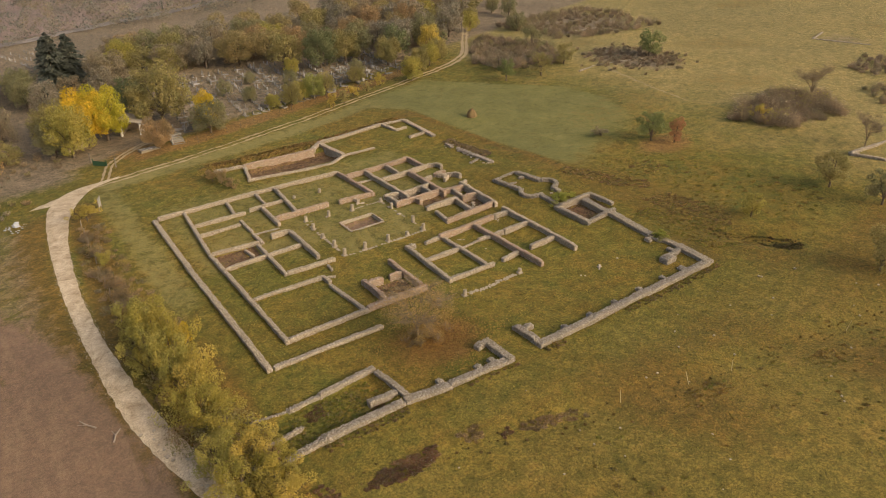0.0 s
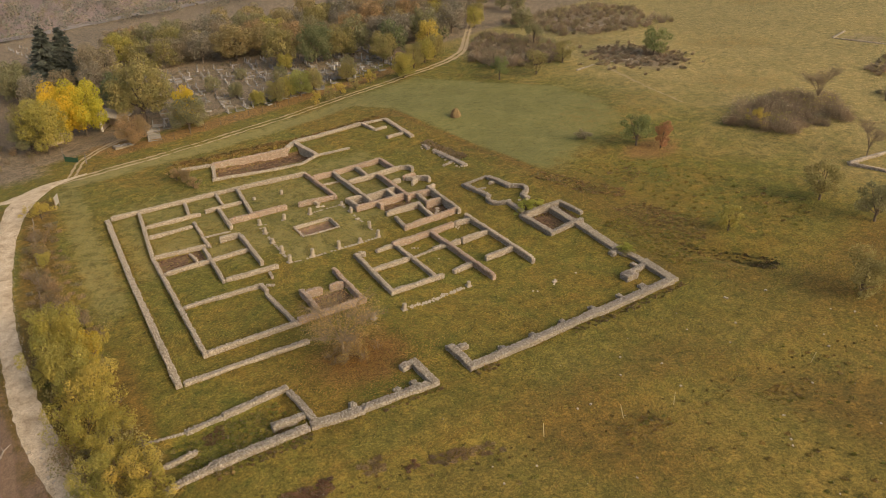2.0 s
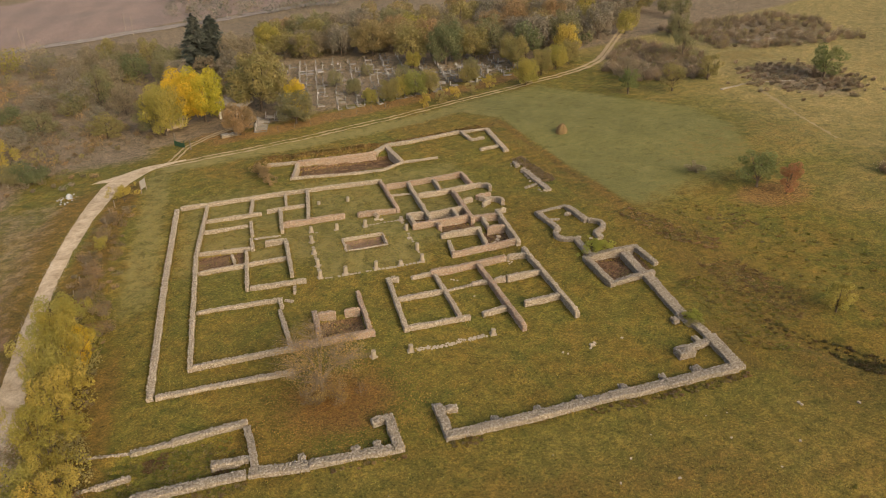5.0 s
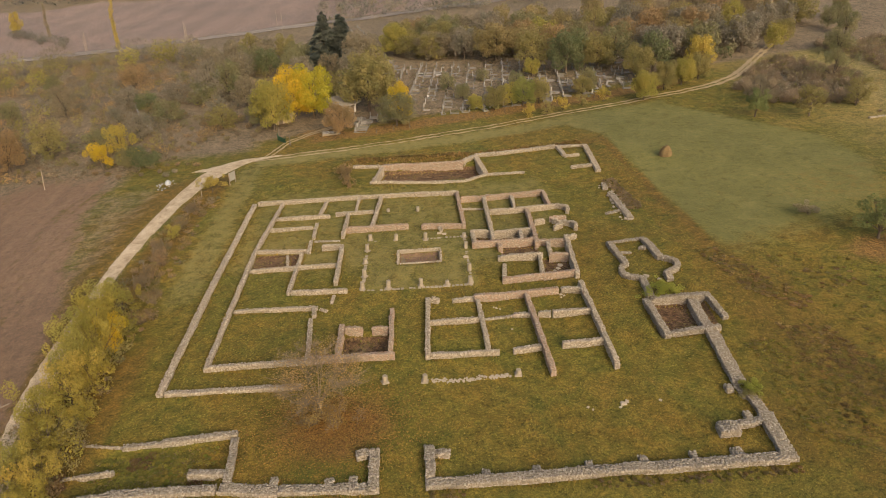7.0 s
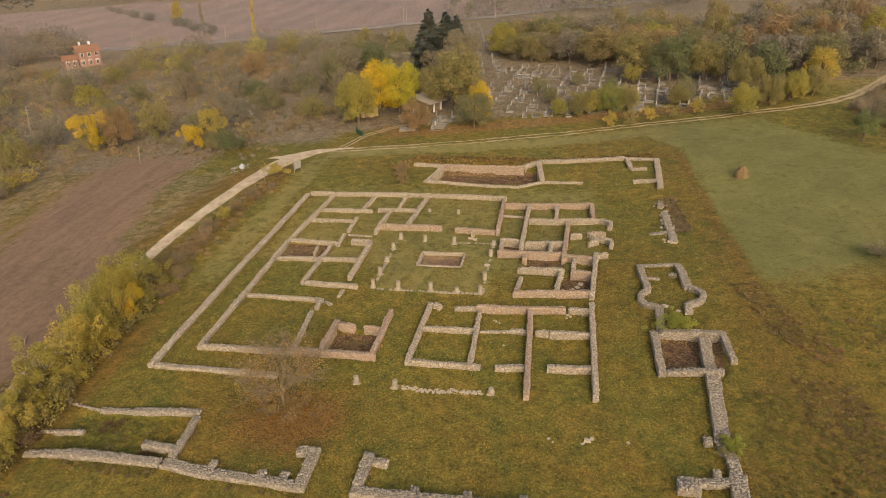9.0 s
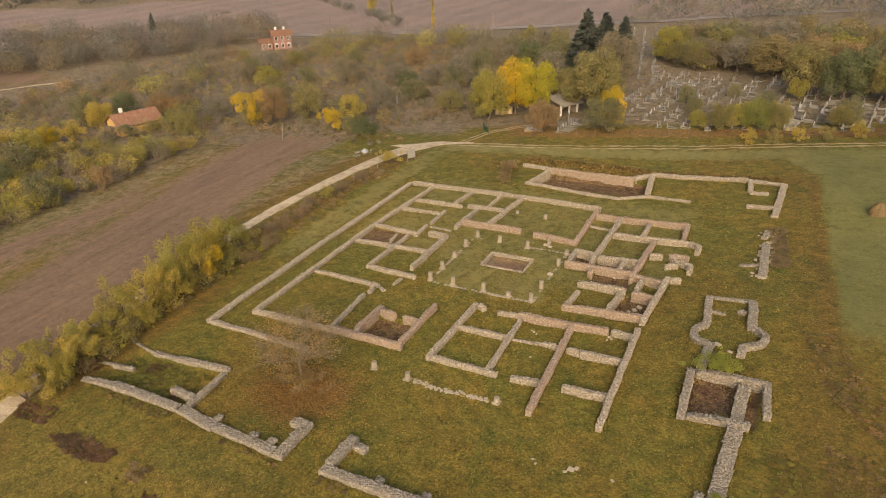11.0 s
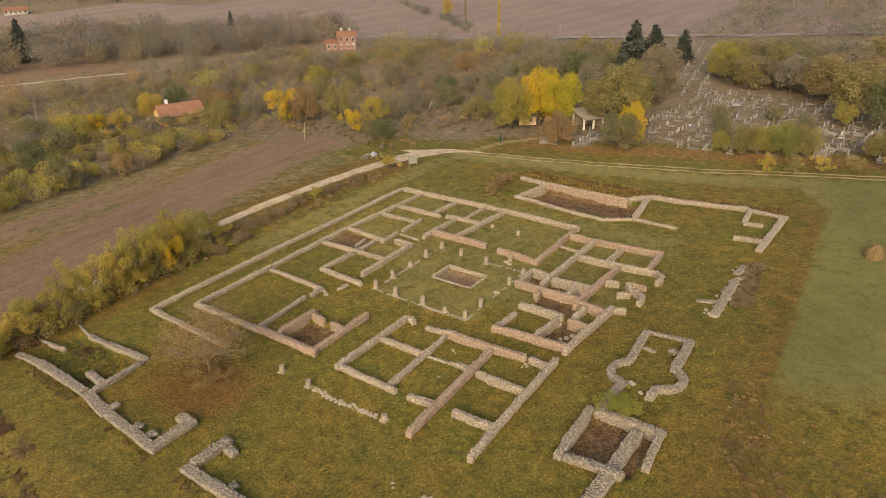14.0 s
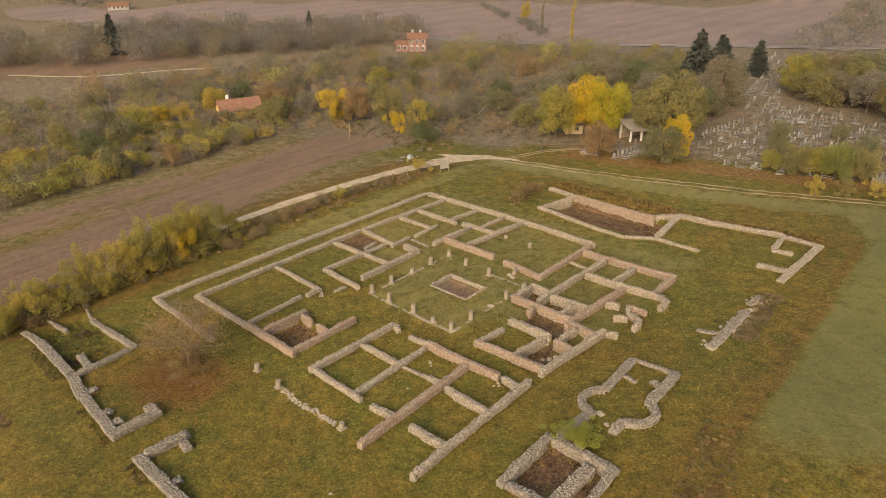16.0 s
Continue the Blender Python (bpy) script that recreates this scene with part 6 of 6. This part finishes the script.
grass_tufts("weeds", "rank grass and weeds along the feet of the walls", *wall_foot(rngw), 0.2, [(0.22, 0.18, 0.04), (0.29, 0.2, 0.055), (0.18, 0.14, 0.035), (0.25, 0.16, 0.05)], rngw)
scrub("weeds", "dark rusty weeds at the outer foot of the enclosure wall", scatter([(14, -40.8), (31, -41.7), (31, -42.6), (14, -41.6)], 46, 0.45, rngw) + scatter([(0.4, -41.0), (3.5, -41.0), (3.5, -41.9), (0.4, -41.9)], 9, 0.4, rngw) + scatter([(-4, -41.0), (-11, -41.0), (-11, -41.5), (-4, -41.7)], 10, 0.5, rngw)
      + scatter([(-18, -40.2), (-27, -40.0), (-27, -40.8), (-18, -41.0)], 26, 0.5, rngw), [(0.24, 0.15, 0.065), (0.27, 0.19, 0.06), (0.22, 0.17, 0.05)], rngw, 0.35, 70, 70, 0.13, 0.1, 1.4)


# ---- graveyard ----
def grave_meshes():
    out = []
    for k in range(5):
        w, h = ((0.45, 1.0), (0.4, 1.3), (0.55, 0.9), (0.34, 1.5), (0.5, 1.15))[k]
        bm = box(-w / 2, w / 2, -0.09, 0.09, 0.1, h, bevel=0.03)
        for v in bm.verts:
            if v.co.z > h - 0.06:
                v.co.z -= (0.22 if k % 2 else 0.1) * (abs(v.co.x) / (w / 2)) ** 2
        me = bpy.data.meshes.new("headstone")
        bm.to_mesh(me)
        bm.free()
        out.append(me)
    kerb = bmesh.new()
    for x0, x1, y0, y1 in ((-0.6, -0.48, -2.1, 0.05), (0.48, 0.6, -2.1, 0.05), (-0.48, 0.48, -2.1, -1.98), (-0.48, 0.48, -0.07, 0.05)):
        box_bm(kerb, x0, x1, y0, y1, -0.1, 0.26)
    km = bpy.data.meshes.new("kerb")
    kerb.to_mesh(km)
    kerb.free()
    slab = bpy.data.meshes.new("slab")
    b = box(-0.52, 0.52, -2.0, -0.02, 0.0, 0.2, bevel=0.03)
    b.to_mesh(slab)
    b.free()
    foot = bpy.data.meshes.new("plinth")
    b = box(-0.45, 0.45, -0.2, 0.2, -0.15, 0.14, bevel=0.03)
    b.to_mesh(foot)
    b.free()
    for me in out:
        me.materials.append(M_GRAVE)
    for me in (km, slab, foot):
        me.materials.append(M_PLOT)
    return out, km, slab, foot


HEADS, KERB, SLAB, PLINTH = grave_meshes()


def grave(x, y, turn, kind, scale=1.0):
    t = thing("grave", ("grave with an upright headstone and a stone kerb", "grave with an upright headstone on a plinth", "grave with a headstone and a flat slab")[kind], "grave", "graves of the graveyard", "",
              Matrix.Translation((x, y, gz(x, y))) @ pose(0, 0, 0, random.uniform(-4, 4), random.uniform(-4, 4), turn) @ Matrix.Diagonal((scale, scale, scale, 1)))
    part("headstone", HEADS[random.randrange(5)], None, t)
    part("plinth", PLINTH, None, t)
    if kind == 0:
        part("kerb", KERB, None, t)
    elif kind == 2:
        part("slab", SLAB, None, t)


rngg = random.Random(4)
spots = []
for ix in range(14):
    for iy in range(36):
        gy_ = 62.3 + ix * 0.75 + iy * 1.45 + rngg.uniform(-0.3, 0.3)
        gx_ = -8 + ix * 4.5 + 0.11 * (gy_ - 62) + rngg.uniform(-0.22, 0.22)
        if rngg.random() < 0.8 and gy_ < 115 - 0.9 * ix and not (gx_ < 0 and gy_ < 64):
            spots.append((gx_, gy_))
for gx_, gy_ in list(spots):
    if rngg.random() < 0.4:
        spots.append((gx_ + 1.75 + rngg.uniform(-0.25, 0.25), gy_ + rngg.uniform(-0.5, 0.5)))
spots.sort(key=lambda p: p[1])
for gx_, gy_ in spots[:280]:
    grave(gx_, gy_, 82 + rngg.uniform(-8, 8) if rngg.random() < 0.85 else rngg.uniform(0, 20), rngg.choice((0, 0, 0, 1, 1, 1, 2)), rngg.uniform(0.7, 1.05))
for k in range(6):
    grave(-15 + k * 1.7, 64.5 + (k % 2) * 3.0, 85, 0, 1.15)
for k in range(7):
    grave(-12.6 + 0.16 * k, 58.4 + k * 1.25, 80, 0, 1.15)


def far_graves(places):
    bm = bmesh.new()
    for x, y in places:
        h, w = rngg.uniform(0.75, 1.25), rngg.uniform(0.32, 0.52)
        m = pose(x, y, gz(x, y), rngg.uniform(-4, 4), rngg.uniform(-4, 4), 82 + rngg.uniform(-10, 10))
        box_bm(bm, -w / 2, w / 2, -0.09, 0.09, -0.1, h, m=m)
        box_bm(bm, -0.45, 0.45, -0.22, 0.22, -0.2, 0.15, m=m)
        if rngg.random() < 0.3:
            box_bm(bm, -0.45, 0.45, -1.8, -0.25, -0.2, 0.14, m=m)
    tagged(part("gravestones", bm, stone_material("far_grave_stone", [(0.22, 0.195, 0.16), (0.15, 0.134, 0.115), (0.27, 0.24, 0.205), (0.19, 0.167, 0.137), (0.38, 0.345, 0.305)])), "crowded pale and grey headstones in long rows", "gravestones", kind="stuff")


strip_spots = [(-9 - 0.2 * (gy_ - 95) + ix * 3.6 + rngg.uniform(-0.3, 0.3), gy_ + rngg.uniform(-0.4, 0.4)) for ix in range(-1, 3) for gy_ in np.arange(108, 188, 1.7) if rngg.random() < 0.75]
far_graves(spots[280:] + strip_spots)


# ---- sheds and houses ----
def window(parent, x, y, z, w, h, turn, frame_mat, arched=False):
    f = bmesh.new()
    if arched:
        for k in range(7):
            an = math.pi * (k + 0.5) / 7
            box_bm(f, -w * 0.15, w * 0.15, -0.07, 0.07, 0.0, 0.16, m=Matrix.Translation((math.cos(an) * w * 0.55, 0, h / 2 + math.sin(an) * w * 0.5)) @ pose(0, 0, 0, 0, 90 - math.degrees(an), 0))
    for a_ in ((-w / 2 - 0.08, -w / 2, -h / 2 - 0.08, h / 2 + 0.08), (w / 2, w / 2 + 0.08, -h / 2 - 0.08, h / 2 + 0.08), (-w / 2, w / 2, h / 2, h / 2 + 0.08), (-w / 2, w / 2, -h / 2 - 0.08, -h / 2), (-0.03, 0.03, -h / 2, h / 2)):
        box_bm(f, a_[0], a_[1], -0.06, 0.06, a_[2], a_[3])
    fr = part("window", f, frame_mat, parent)
    fr.matrix_basis = pose(x, y, z, 0, 0, turn)
    part("pane", box(-w / 2, w / 2, -0.03, 0.03, -h / 2, h / 2), M_DARK, fr, "dark glass pane")


def tiled_slope(name, parent, length, depth, m, mat, tile=0.45):
    """A roof slope of overlapping tiles: rows along the eaves, one joined mesh of small curved pieces."""
    pieces = []
    rows, cols = max(2, int(depth / tile)), max(2, int(length / (tile * 0.7)))
    for r in range(rows):
        for c in range(cols):
            x0, x1 = c / cols * length - length / 2, (c + 1) / cols * length - length / 2
            y0, y1 = r / rows * depth, (r + 1.12) / rows * depth
            z = 0.05 + random.uniform(-0.015, 0.015)
            xm = (x0 + x1) / 2
            pieces.append(([(x0, y0, z + 0.05), (xm, y0, z + 0.12), (xm, y1, z + 0.04), (x0, y1, z - 0.03), (x1, y0, z + 0.05), (x1, y1, z - 0.03)], [(0, 1, 2, 3), (1, 4, 5, 2)]))
    v, f = join(pieces)
    me = mesh_from(name, v, f)
    ob = part(name, me, mat, parent)
    ob.matrix_basis = m
    return ob


def house(x, y, turn, length, depth, wall_h, rise, wall_mat, roof_mat, label, storeys=1, chimneys=1, base=0.0, n_win=3):
    t = thing("house", label, "house", "", "", pose(x, y, gz(x, y) + base, 0, 0, turn))
    bm = bmesh.new()
    L, D = length / 2, depth / 2
    v = [bm.verts.new(p) for p in ((-L, -D, -1.5), (L, -D, -1.5), (L, D, -1.5), (-L, D, -1.5), (-L, -D, wall_h), (L, -D, wall_h), (L, D, wall_h), (-L, D, wall_h), (-L, 0, wall_h + rise - 0.06), (L, 0, wall_h + rise - 0.06))]
    for q in ((0, 1, 5, 4), (2, 3, 7, 6), (1, 2, 6, 9, 5), (3, 0, 4, 8, 7), (3, 2, 1, 0), (4, 5, 9, 8), (6, 7, 8, 9)):
        bm.faces.new([v[k] for k in q])
    part("wall", bm, wall_mat, t)
    over = 0.55
    ang = math.degrees(math.atan2(rise, D))
    sl = math.hypot(rise, D) + over
    roof = bmesh.new()
    box_bm(roof, -L - over, L + over, -sl, 0, -0.1, 0.04, m=Matrix.Translation((0, 0, wall_h + rise)) @ pose(0, 0, 0, ang))
    box_bm(roof, -L - over, L + over, 0, sl, -0.1, 0.04, m=Matrix.Translation((0, 0, wall_h + rise)) @ pose(0, 0, 0, -ang))
    ro = part("roof", roof, roof_mat, t)
    for s_, flip in ((1, 0), (-1, 180)):
        m = Matrix.Translation((0, 0, wall_h + rise)) @ pose(0, 0, 0, 0, 0, flip) @ pose(0, 0, 0, ang) @ Matrix.Translation((0, -sl, 0))
        tiled_slope("tiles", ro, length + 2 * over, sl, m, roof_mat)
    for k in range(chimneys):
        c = part("chimney", box(-0.35, 0.35, -0.35, 0.35, 0, 1.7, bevel=0.04), M_WHITE, t, "whitewashed chimney")
        c.matrix_basis = pose(-L * 0.5 + k * L * 0.9, 0.5, wall_h + rise - 0.6)
    for st in range(storeys):
        zc = wall_h * (st + 0.55) / storeys
        for k in range(n_win):
            fx = (k + 0.5) / n_win * length - L
            window(t, fx, -D, zc, 0.9, 1.2, 0, M_WHITE, wall_mat == M_BRICK)
            window(t, fx, D, zc, 0.9, 1.2, 180, M_WHITE)
        for k in range(2):
            window(t, L, (k - 0.5) * depth * 0.5, zc, 0.9, 1.2, 90, M_WHITE, wall_mat == M_BRICK)
    return t


house(-116.0, 40.4, 72, 10.5, 7.5, 2.6, 2.1, M_PLASTER, M_TILE, "ochre cottage with a sagging red tiled roof among shrubs", 1, 1, 0.0, 2)
# Railway station building; its low wing follows.
house(-153.5, 144.0, 48, 7.0, 6.5, 5.4, 1.5, M_BRICK, M_TILE, "two-storey red brick railway station with white arches", 2, 2)
house(-157.5, 139.5, 48, 4.5, 5.0, 3.2, 1.0, M_BRICK, M_TILE, "low red brick wing with arched openings", 1, 0, 0.0, 2)
house(-368.0, 118.0, 60, 11.0, 6.0, 2.2, 1.5, M_CONCRETE, M_TILE, "long white farm building with a red roof", 1, 0, 0.0, 5)



def open_shed():
    t = thing("shed", "open shed with a grey sheet roof and white posts", "shed", "", "", pose(-16.6, 73.4, gz(-16.6, 73.4), 0, 0, 62))
    part("wall", box(-2.6, 2.6, 2.1, 2.35, -0.6, 2.5, bevel=0.02), M_POST, t)
    part("wall", box(2.35, 2.6, -1.9, 2.1, -0.6, 2.5, bevel=0.02), M_POST, t)
    part("post", box(-2.6, -2.25, 1.8, 2.1, -0.6, 2.5, bevel=0.03), M_WHITE, t)
    for px in (-2.5, 0.0, 2.45):
        part("post", box(px - 0.18, px + 0.18, -2.2, -1.84, -0.6, 2.4, bevel=0.03), M_WHITE, t)
    bm = box(-3.1, 3.1, -3.0, 3.0, 2.45, 2.6, m=pose(0, 0, 0.35, 9))
    part("roof", bm, M_SHEET, t, "grey corrugated fibre roof")
    for k in range(13):
        o = part("rib", box(-0.06, 0.06, -3.0, 3.0, 2.6, 2.66, m=pose(0, 0, 0.35, 9)), M_SHEET, t)
        o.location.x = -3.0 + k * 0.5


open_shed()


def hut():
    t = thing("hut", "small tan plastered hut under the yellow tree", "hut", "", "", pose(-29.6, 70.8, gz(-29.6, 70.8), 0, 0, 20))
    part("wall", box(-1.9, 1.9, -1.5, 1.5, -0.5, 2.2, bevel=0.02), plain("tan_plaster", (0.42, 0.31, 0.19), (0.55, 0.42, 0.27), 3.0), t)
    part("roof", box(-2.2, 2.2, -1.9, 1.9, 2.2, 2.34, m=pose(0, 0, 0, 5)), M_SHEET, t)
    window(t, 0.6, -1.5, 1.3, 0.8, 0.8, 0, M_POST)
    part("door", box(-1.2, -0.4, -1.56, -1.5, -0.1, 1.8), M_POST, t)


hut()


# ---- small things of the site ----
def haystack(x, y, r, h):
    t = thing("haystack", "weathered rounded haystack with a tuft on top", "haystack", "", "", pose(x, y, gz(x, y)))
    bm = bmesh.new()
    bmesh.ops.create_icosphere(bm, subdivisions=4, radius=1.0)
    for v in bm.verts:
        k = 1 + 0.1 * noise.noise(v.co * 3.1) + 0.06 * noise.noise(v.co * 9)
        zz = max(-0.15, v.co.z)
        v.co = Vector((v.co.x * r * k * (1 - 0.35 * max(0, zz) ** 2), v.co.y * r * k * (1 - 0.35 * max(0, zz) ** 2), zz * h * k))
    part("heap", bm, M_HAY, t)
    vv, ff = twig_cloud(500, h * 1.05, r * 1.05, np.random.default_rng(3), 0.02)
    part("straw", mesh_from("straw", vv, ff), M_HAY, t, "loose ends of straw")


haystack(42.4, 27.9, 1.1, 1.8)


def sign_board():
    t = thing("information_board", "faded information board on two leaning posts", "sign board", "", "", pose(-32.3, 32.5, gz(-32.3, 32.5), 0, 0, 68))
    for px in (-0.85, 0.85):
        part("post", box(px - 0.06, px + 0.06, -0.06, 0.06, -0.4, 2.3, bevel=0.01), M_POST, t)
    part("panel", box(-0.8, 0.8, -0.05, 0.03, 0.7, 2.2, bevel=0.01), M_PANEL, t, "faded grey panel")


sign_board()


def post(name, x, y, h, r, mat, label, lean=(0, 0), group=""):
    v, f = tube([(0, 0, -0.3), (0, 0, h * 0.5), (0, 0, h)], [r, r * 0.95, r * 0.85], 7)
    bm = bmesh.new()
    bv = [bm.verts.new(p) for p in v]
    for q in f:
        bm.faces.new([bv[k] for k in q])
    bm.faces.new(bv[-7:])
    ob = part(name, bm, mat)
    ob.matrix_basis = pose(x, y, gz(x, y), lean[0], lean[1], random.uniform(0, 90))
    return tagged(ob, label, "post", group)


for px, py, lx, ly in ((0.5, -52.3, -6, 9), (8.5, -54.6, -10, 18), (13.8, -56.1, 2, 8), (30, -60, 5, -9)):
    post("cane", px, py, 1.5, 0.03, M_CANE, "thin pale cane stuck in the meadow", (lx, ly), "meadow canes")
for k in range(14):
    fy = 27 - k * 3.6
    fx = -36.3 - 0.05 * (27 - fy) if fy > -5 else -37.9 + 0.09 * (-5 - fy)
    post("fence_post", fx, fy, 1.35, 0.07, M_POST, "weathered wooden fence post beside the lane", (random.uniform(-7, 7), random.uniform(-7, 7)), "fence posts by the lane")
for k in range(22):
    fx = -8 + k * 3.4
    post("fence_post", fx, 56.0 + 0.235 * (fx + 8) + random.uniform(-0.2, 0.2), 1.2, 0.05, M_OLDPOST, "thin grey fence post at the graveyard edge", (random.uniform(-5, 5), random.uniform(-5, 5)), "graveyard fence posts")
for px, py in ((-25.3, 52.6), (-28.6, 59.4)):
    post("gate_post", px, py, 2.0, 0.13, M_OLDPOST, "stout dark wooden gate post by the track", (0, 0), "gate posts")
for px, py, h in ((-69, 40, 4.0), (-83, 66, 6.5), (-112, 62, 7.5), (-150, 20, 7.0)):
    post("utility_pole", px, py, h, 0.1, M_POST, "leaning wooden utility pole", (2, 3), "utility poles")


def green_gate():
    t = thing("gate", "small green sheet-metal gate standing ajar by the track", "gate", "", "", pose(-28.5, 57.0, gz(-28.5, 57.0), 0, 0, -52))
    part("leaf", box(0, 3.1, -0.03, 0.03, 0.12, 1.0, bevel=0.01), M_GREEN, t)
    for z in (0.1, 0.98):
        part("rail", box(-0.05, 3.15, -0.05, 0.05, z, z + 0.08), M_GREEN, t)
    for x in (-0.1, 3.1):
        part("post", box(x, x + 0.1, -0.06, 0.06, -0.4, 1.5), M_GREEN, t)


M_GREEN = plain("faded_green_paint", (0.02, 0.05, 0.024), (0.04, 0.085, 0.04), 5.0, 0.6, 0.1)
green_gate()


def stony_tomb():
    t = thing("tomb", "low grave plot heaped with pale and dark stones", "tomb", "", "", pose(-17.7, 58.2, gz(-17.7, 58.2), 0, 0, 10))
    for x0, x1, y0, y1 in ((-1.8, 1.8, -1.0, -0.85), (-1.8, 1.8, 0.85, 1.0), (-1.8, -1.65, -0.85, 0.85), (1.65, 1.8, -0.85, 0.85)):
        part("kerb", box(x0, x1, y0, y1, -0.3, 0.4, bevel=0.03), M_MORTAR, t)
    part("bed", box(-1.65, 1.65, -0.85, 0.85, -0.3, 0.32), M_MORTAR, t)
    for k in range(46):
        o = part("cobble", box(-0.16, 0.16, -0.12, 0.12, -0.06, 0.1, bevel=0.05), M_GRAVE, t)
        o.matrix_basis = pose(random.uniform(-1.5, 1.5), random.uniform(-0.75, 0.75), 0.38, random.uniform(-15, 15), random.uniform(-15, 15), random.uniform(0, 180))


stony_tomb()


def trash_heap():
    t = thing("rubbish_heap", "heap of grey sheeting and pale rubbish on grass", "rubbish", "", "", pose(-44.6, 35.6, gz(-44.6, 35.6)))
    bm = bmesh.new()
    bmesh.ops.create_icosphere(bm, subdivisions=3, radius=0.62)
    for v in bm.verts:
        k = 1 + 0.35 * noise.noise(v.co * 2.3)
        v.co = Vector((v.co.x * k * 0.8, v.co.y * k, max(-0.1, v.co.z * k * 1.25)))
    part("sheeting", bm, M_TARP, t, "crumpled grey plastic sheeting")
    for k in range(44):
        o = part("scrap", box(-0.13, 0.13, -0.1, 0.1, -0.02, 0.1, bevel=0.02), (M_CONCRETE, M_TARP, M_MORTAR)[k % 3], t, "pale scrap of rubbish")
        an, rr = random.uniform(0, 6.28), random.uniform(0.4, 2.4)
        o.matrix_basis = pose(math.cos(an) * rr, math.sin(an) * rr - 0.8, 0.0, random.uniform(-20, 20), random.uniform(-20, 20), random.uniform(0, 180)) @ Matrix.Diagonal((random.uniform(0.5, 1.4), random.uniform(0.5, 1.4), 1, 1))


trash_heap()


def fallen_log(x, y, length, turn):
    v, f = tube([(0, 0, 0.1), (length * 0.5, 0.15, 0.16), (length, 0, 0.1)], [0.1, 0.085, 0.05], 7)
    t = thing("fallen_branch", "pale fallen branch on the bare earth", "branch", "fallen branches", "", pose(x, y, gz(x, y), 0, 0, turn))
    part("limb", mesh_from("limb", v, f), M_POST, t)
    v, f = tube([(length * 0.45, 0.1, 0.14), (length * 0.75, 0.7, 0.3)], [0.05, 0.015], 5)
    part("twig", mesh_from("twig", v, f), M_POST, t)


fallen_log(-44.6, -23.2, 2.4, 120)
fallen_log(-43.6, -26.4, 2.0, 60)


M_RAIL = plain("dull_rail", (0.12, 0.1, 0.09), (0.2, 0.17, 0.15), 3.0, 0.5, 0.1)
RAIL = [(-330, 87), (-300, 100), (-178, 168), (-60, 201), (60, 232)]
strip("railway_bed", RAIL, [7, 7, 7, 7, 7], plain("ballast", (0.13, 0.105, 0.088), (0.2, 0.165, 0.135), 1.0), "grey-brown ballast bed of the railway across the valley", "railway", 0.35, 0.1)
for side in (-3.0, -1.5, 1.5, 3.0):
    strip("rail", [(px - 0.35 * side, py + 0.93 * side) for px, py in RAIL], [0.14] * 5, M_RAIL, "dull worn rail of the valley railway", "rail", 0.55, 0.0, 3)
for k in range(9):
    fx = -290 + k * 34
    fy = np.interp(fx, [p[0] for p in RAIL], [p[1] for p in RAIL])
    for side in (-5.2, 5.2):
        post("railway_pole", fx - 0.35 * side, fy + 0.93 * side, 7.0, 0.08, M_POST, "grey pole beside the railway", (0, 0), "railway poles")
strip("path", [(-230, 18), (-207, 36), (-186, 79)], [1.6, 2.0, 1.4], M_ROAD, "pale valley path between shrubs", "path", 0.2, 0.1)
strip("path", [(-73, 100), (-66, 84), (-60, 74)], [0.5, 0.6, 0.5], M_CONCRETE, "narrow pale footway through scrub", "path", 0.1, 0.05, 3)

for k in range(26):
    f = random.random()
    rubble_stone(-40.6 + 3.2 * f + random.gauss(0, 0.35), -27.0 - 12.0 * f, random.uniform(0.15, 0.4), "pale stone lying beside the gravel lane")
# low old walls out in the meadow
for segs in ([(80.5, 33.9, 88.3, 34.6, 0.7, 0.28), (88.3, 34.6, 99.5, 30.6, 0.7, 0.28)], [(145.8, 11.7, 154.3, 13.8, 0.7, 0.14), (145.8, 11.7, 148.6, -2.0, 0.7, 0.12)], [(75.2, -35.8, 85.5, -37.4, 0.8, 0.4), (75.2, -35.8, 76.5, -41.0, 0.8, 0.35)], [(108, 66, 118, 63, 1.2, 0.5)]):
    ruin_wall(segs, "tumbled low stone wall in the open meadow", "meadow walls", None, 0.34)
for k in range(60):
    rubble_stone(random.uniform(-20, 50), random.uniform(-75, -45), random.uniform(0.12, 0.3), "small pale field stone in the grass")
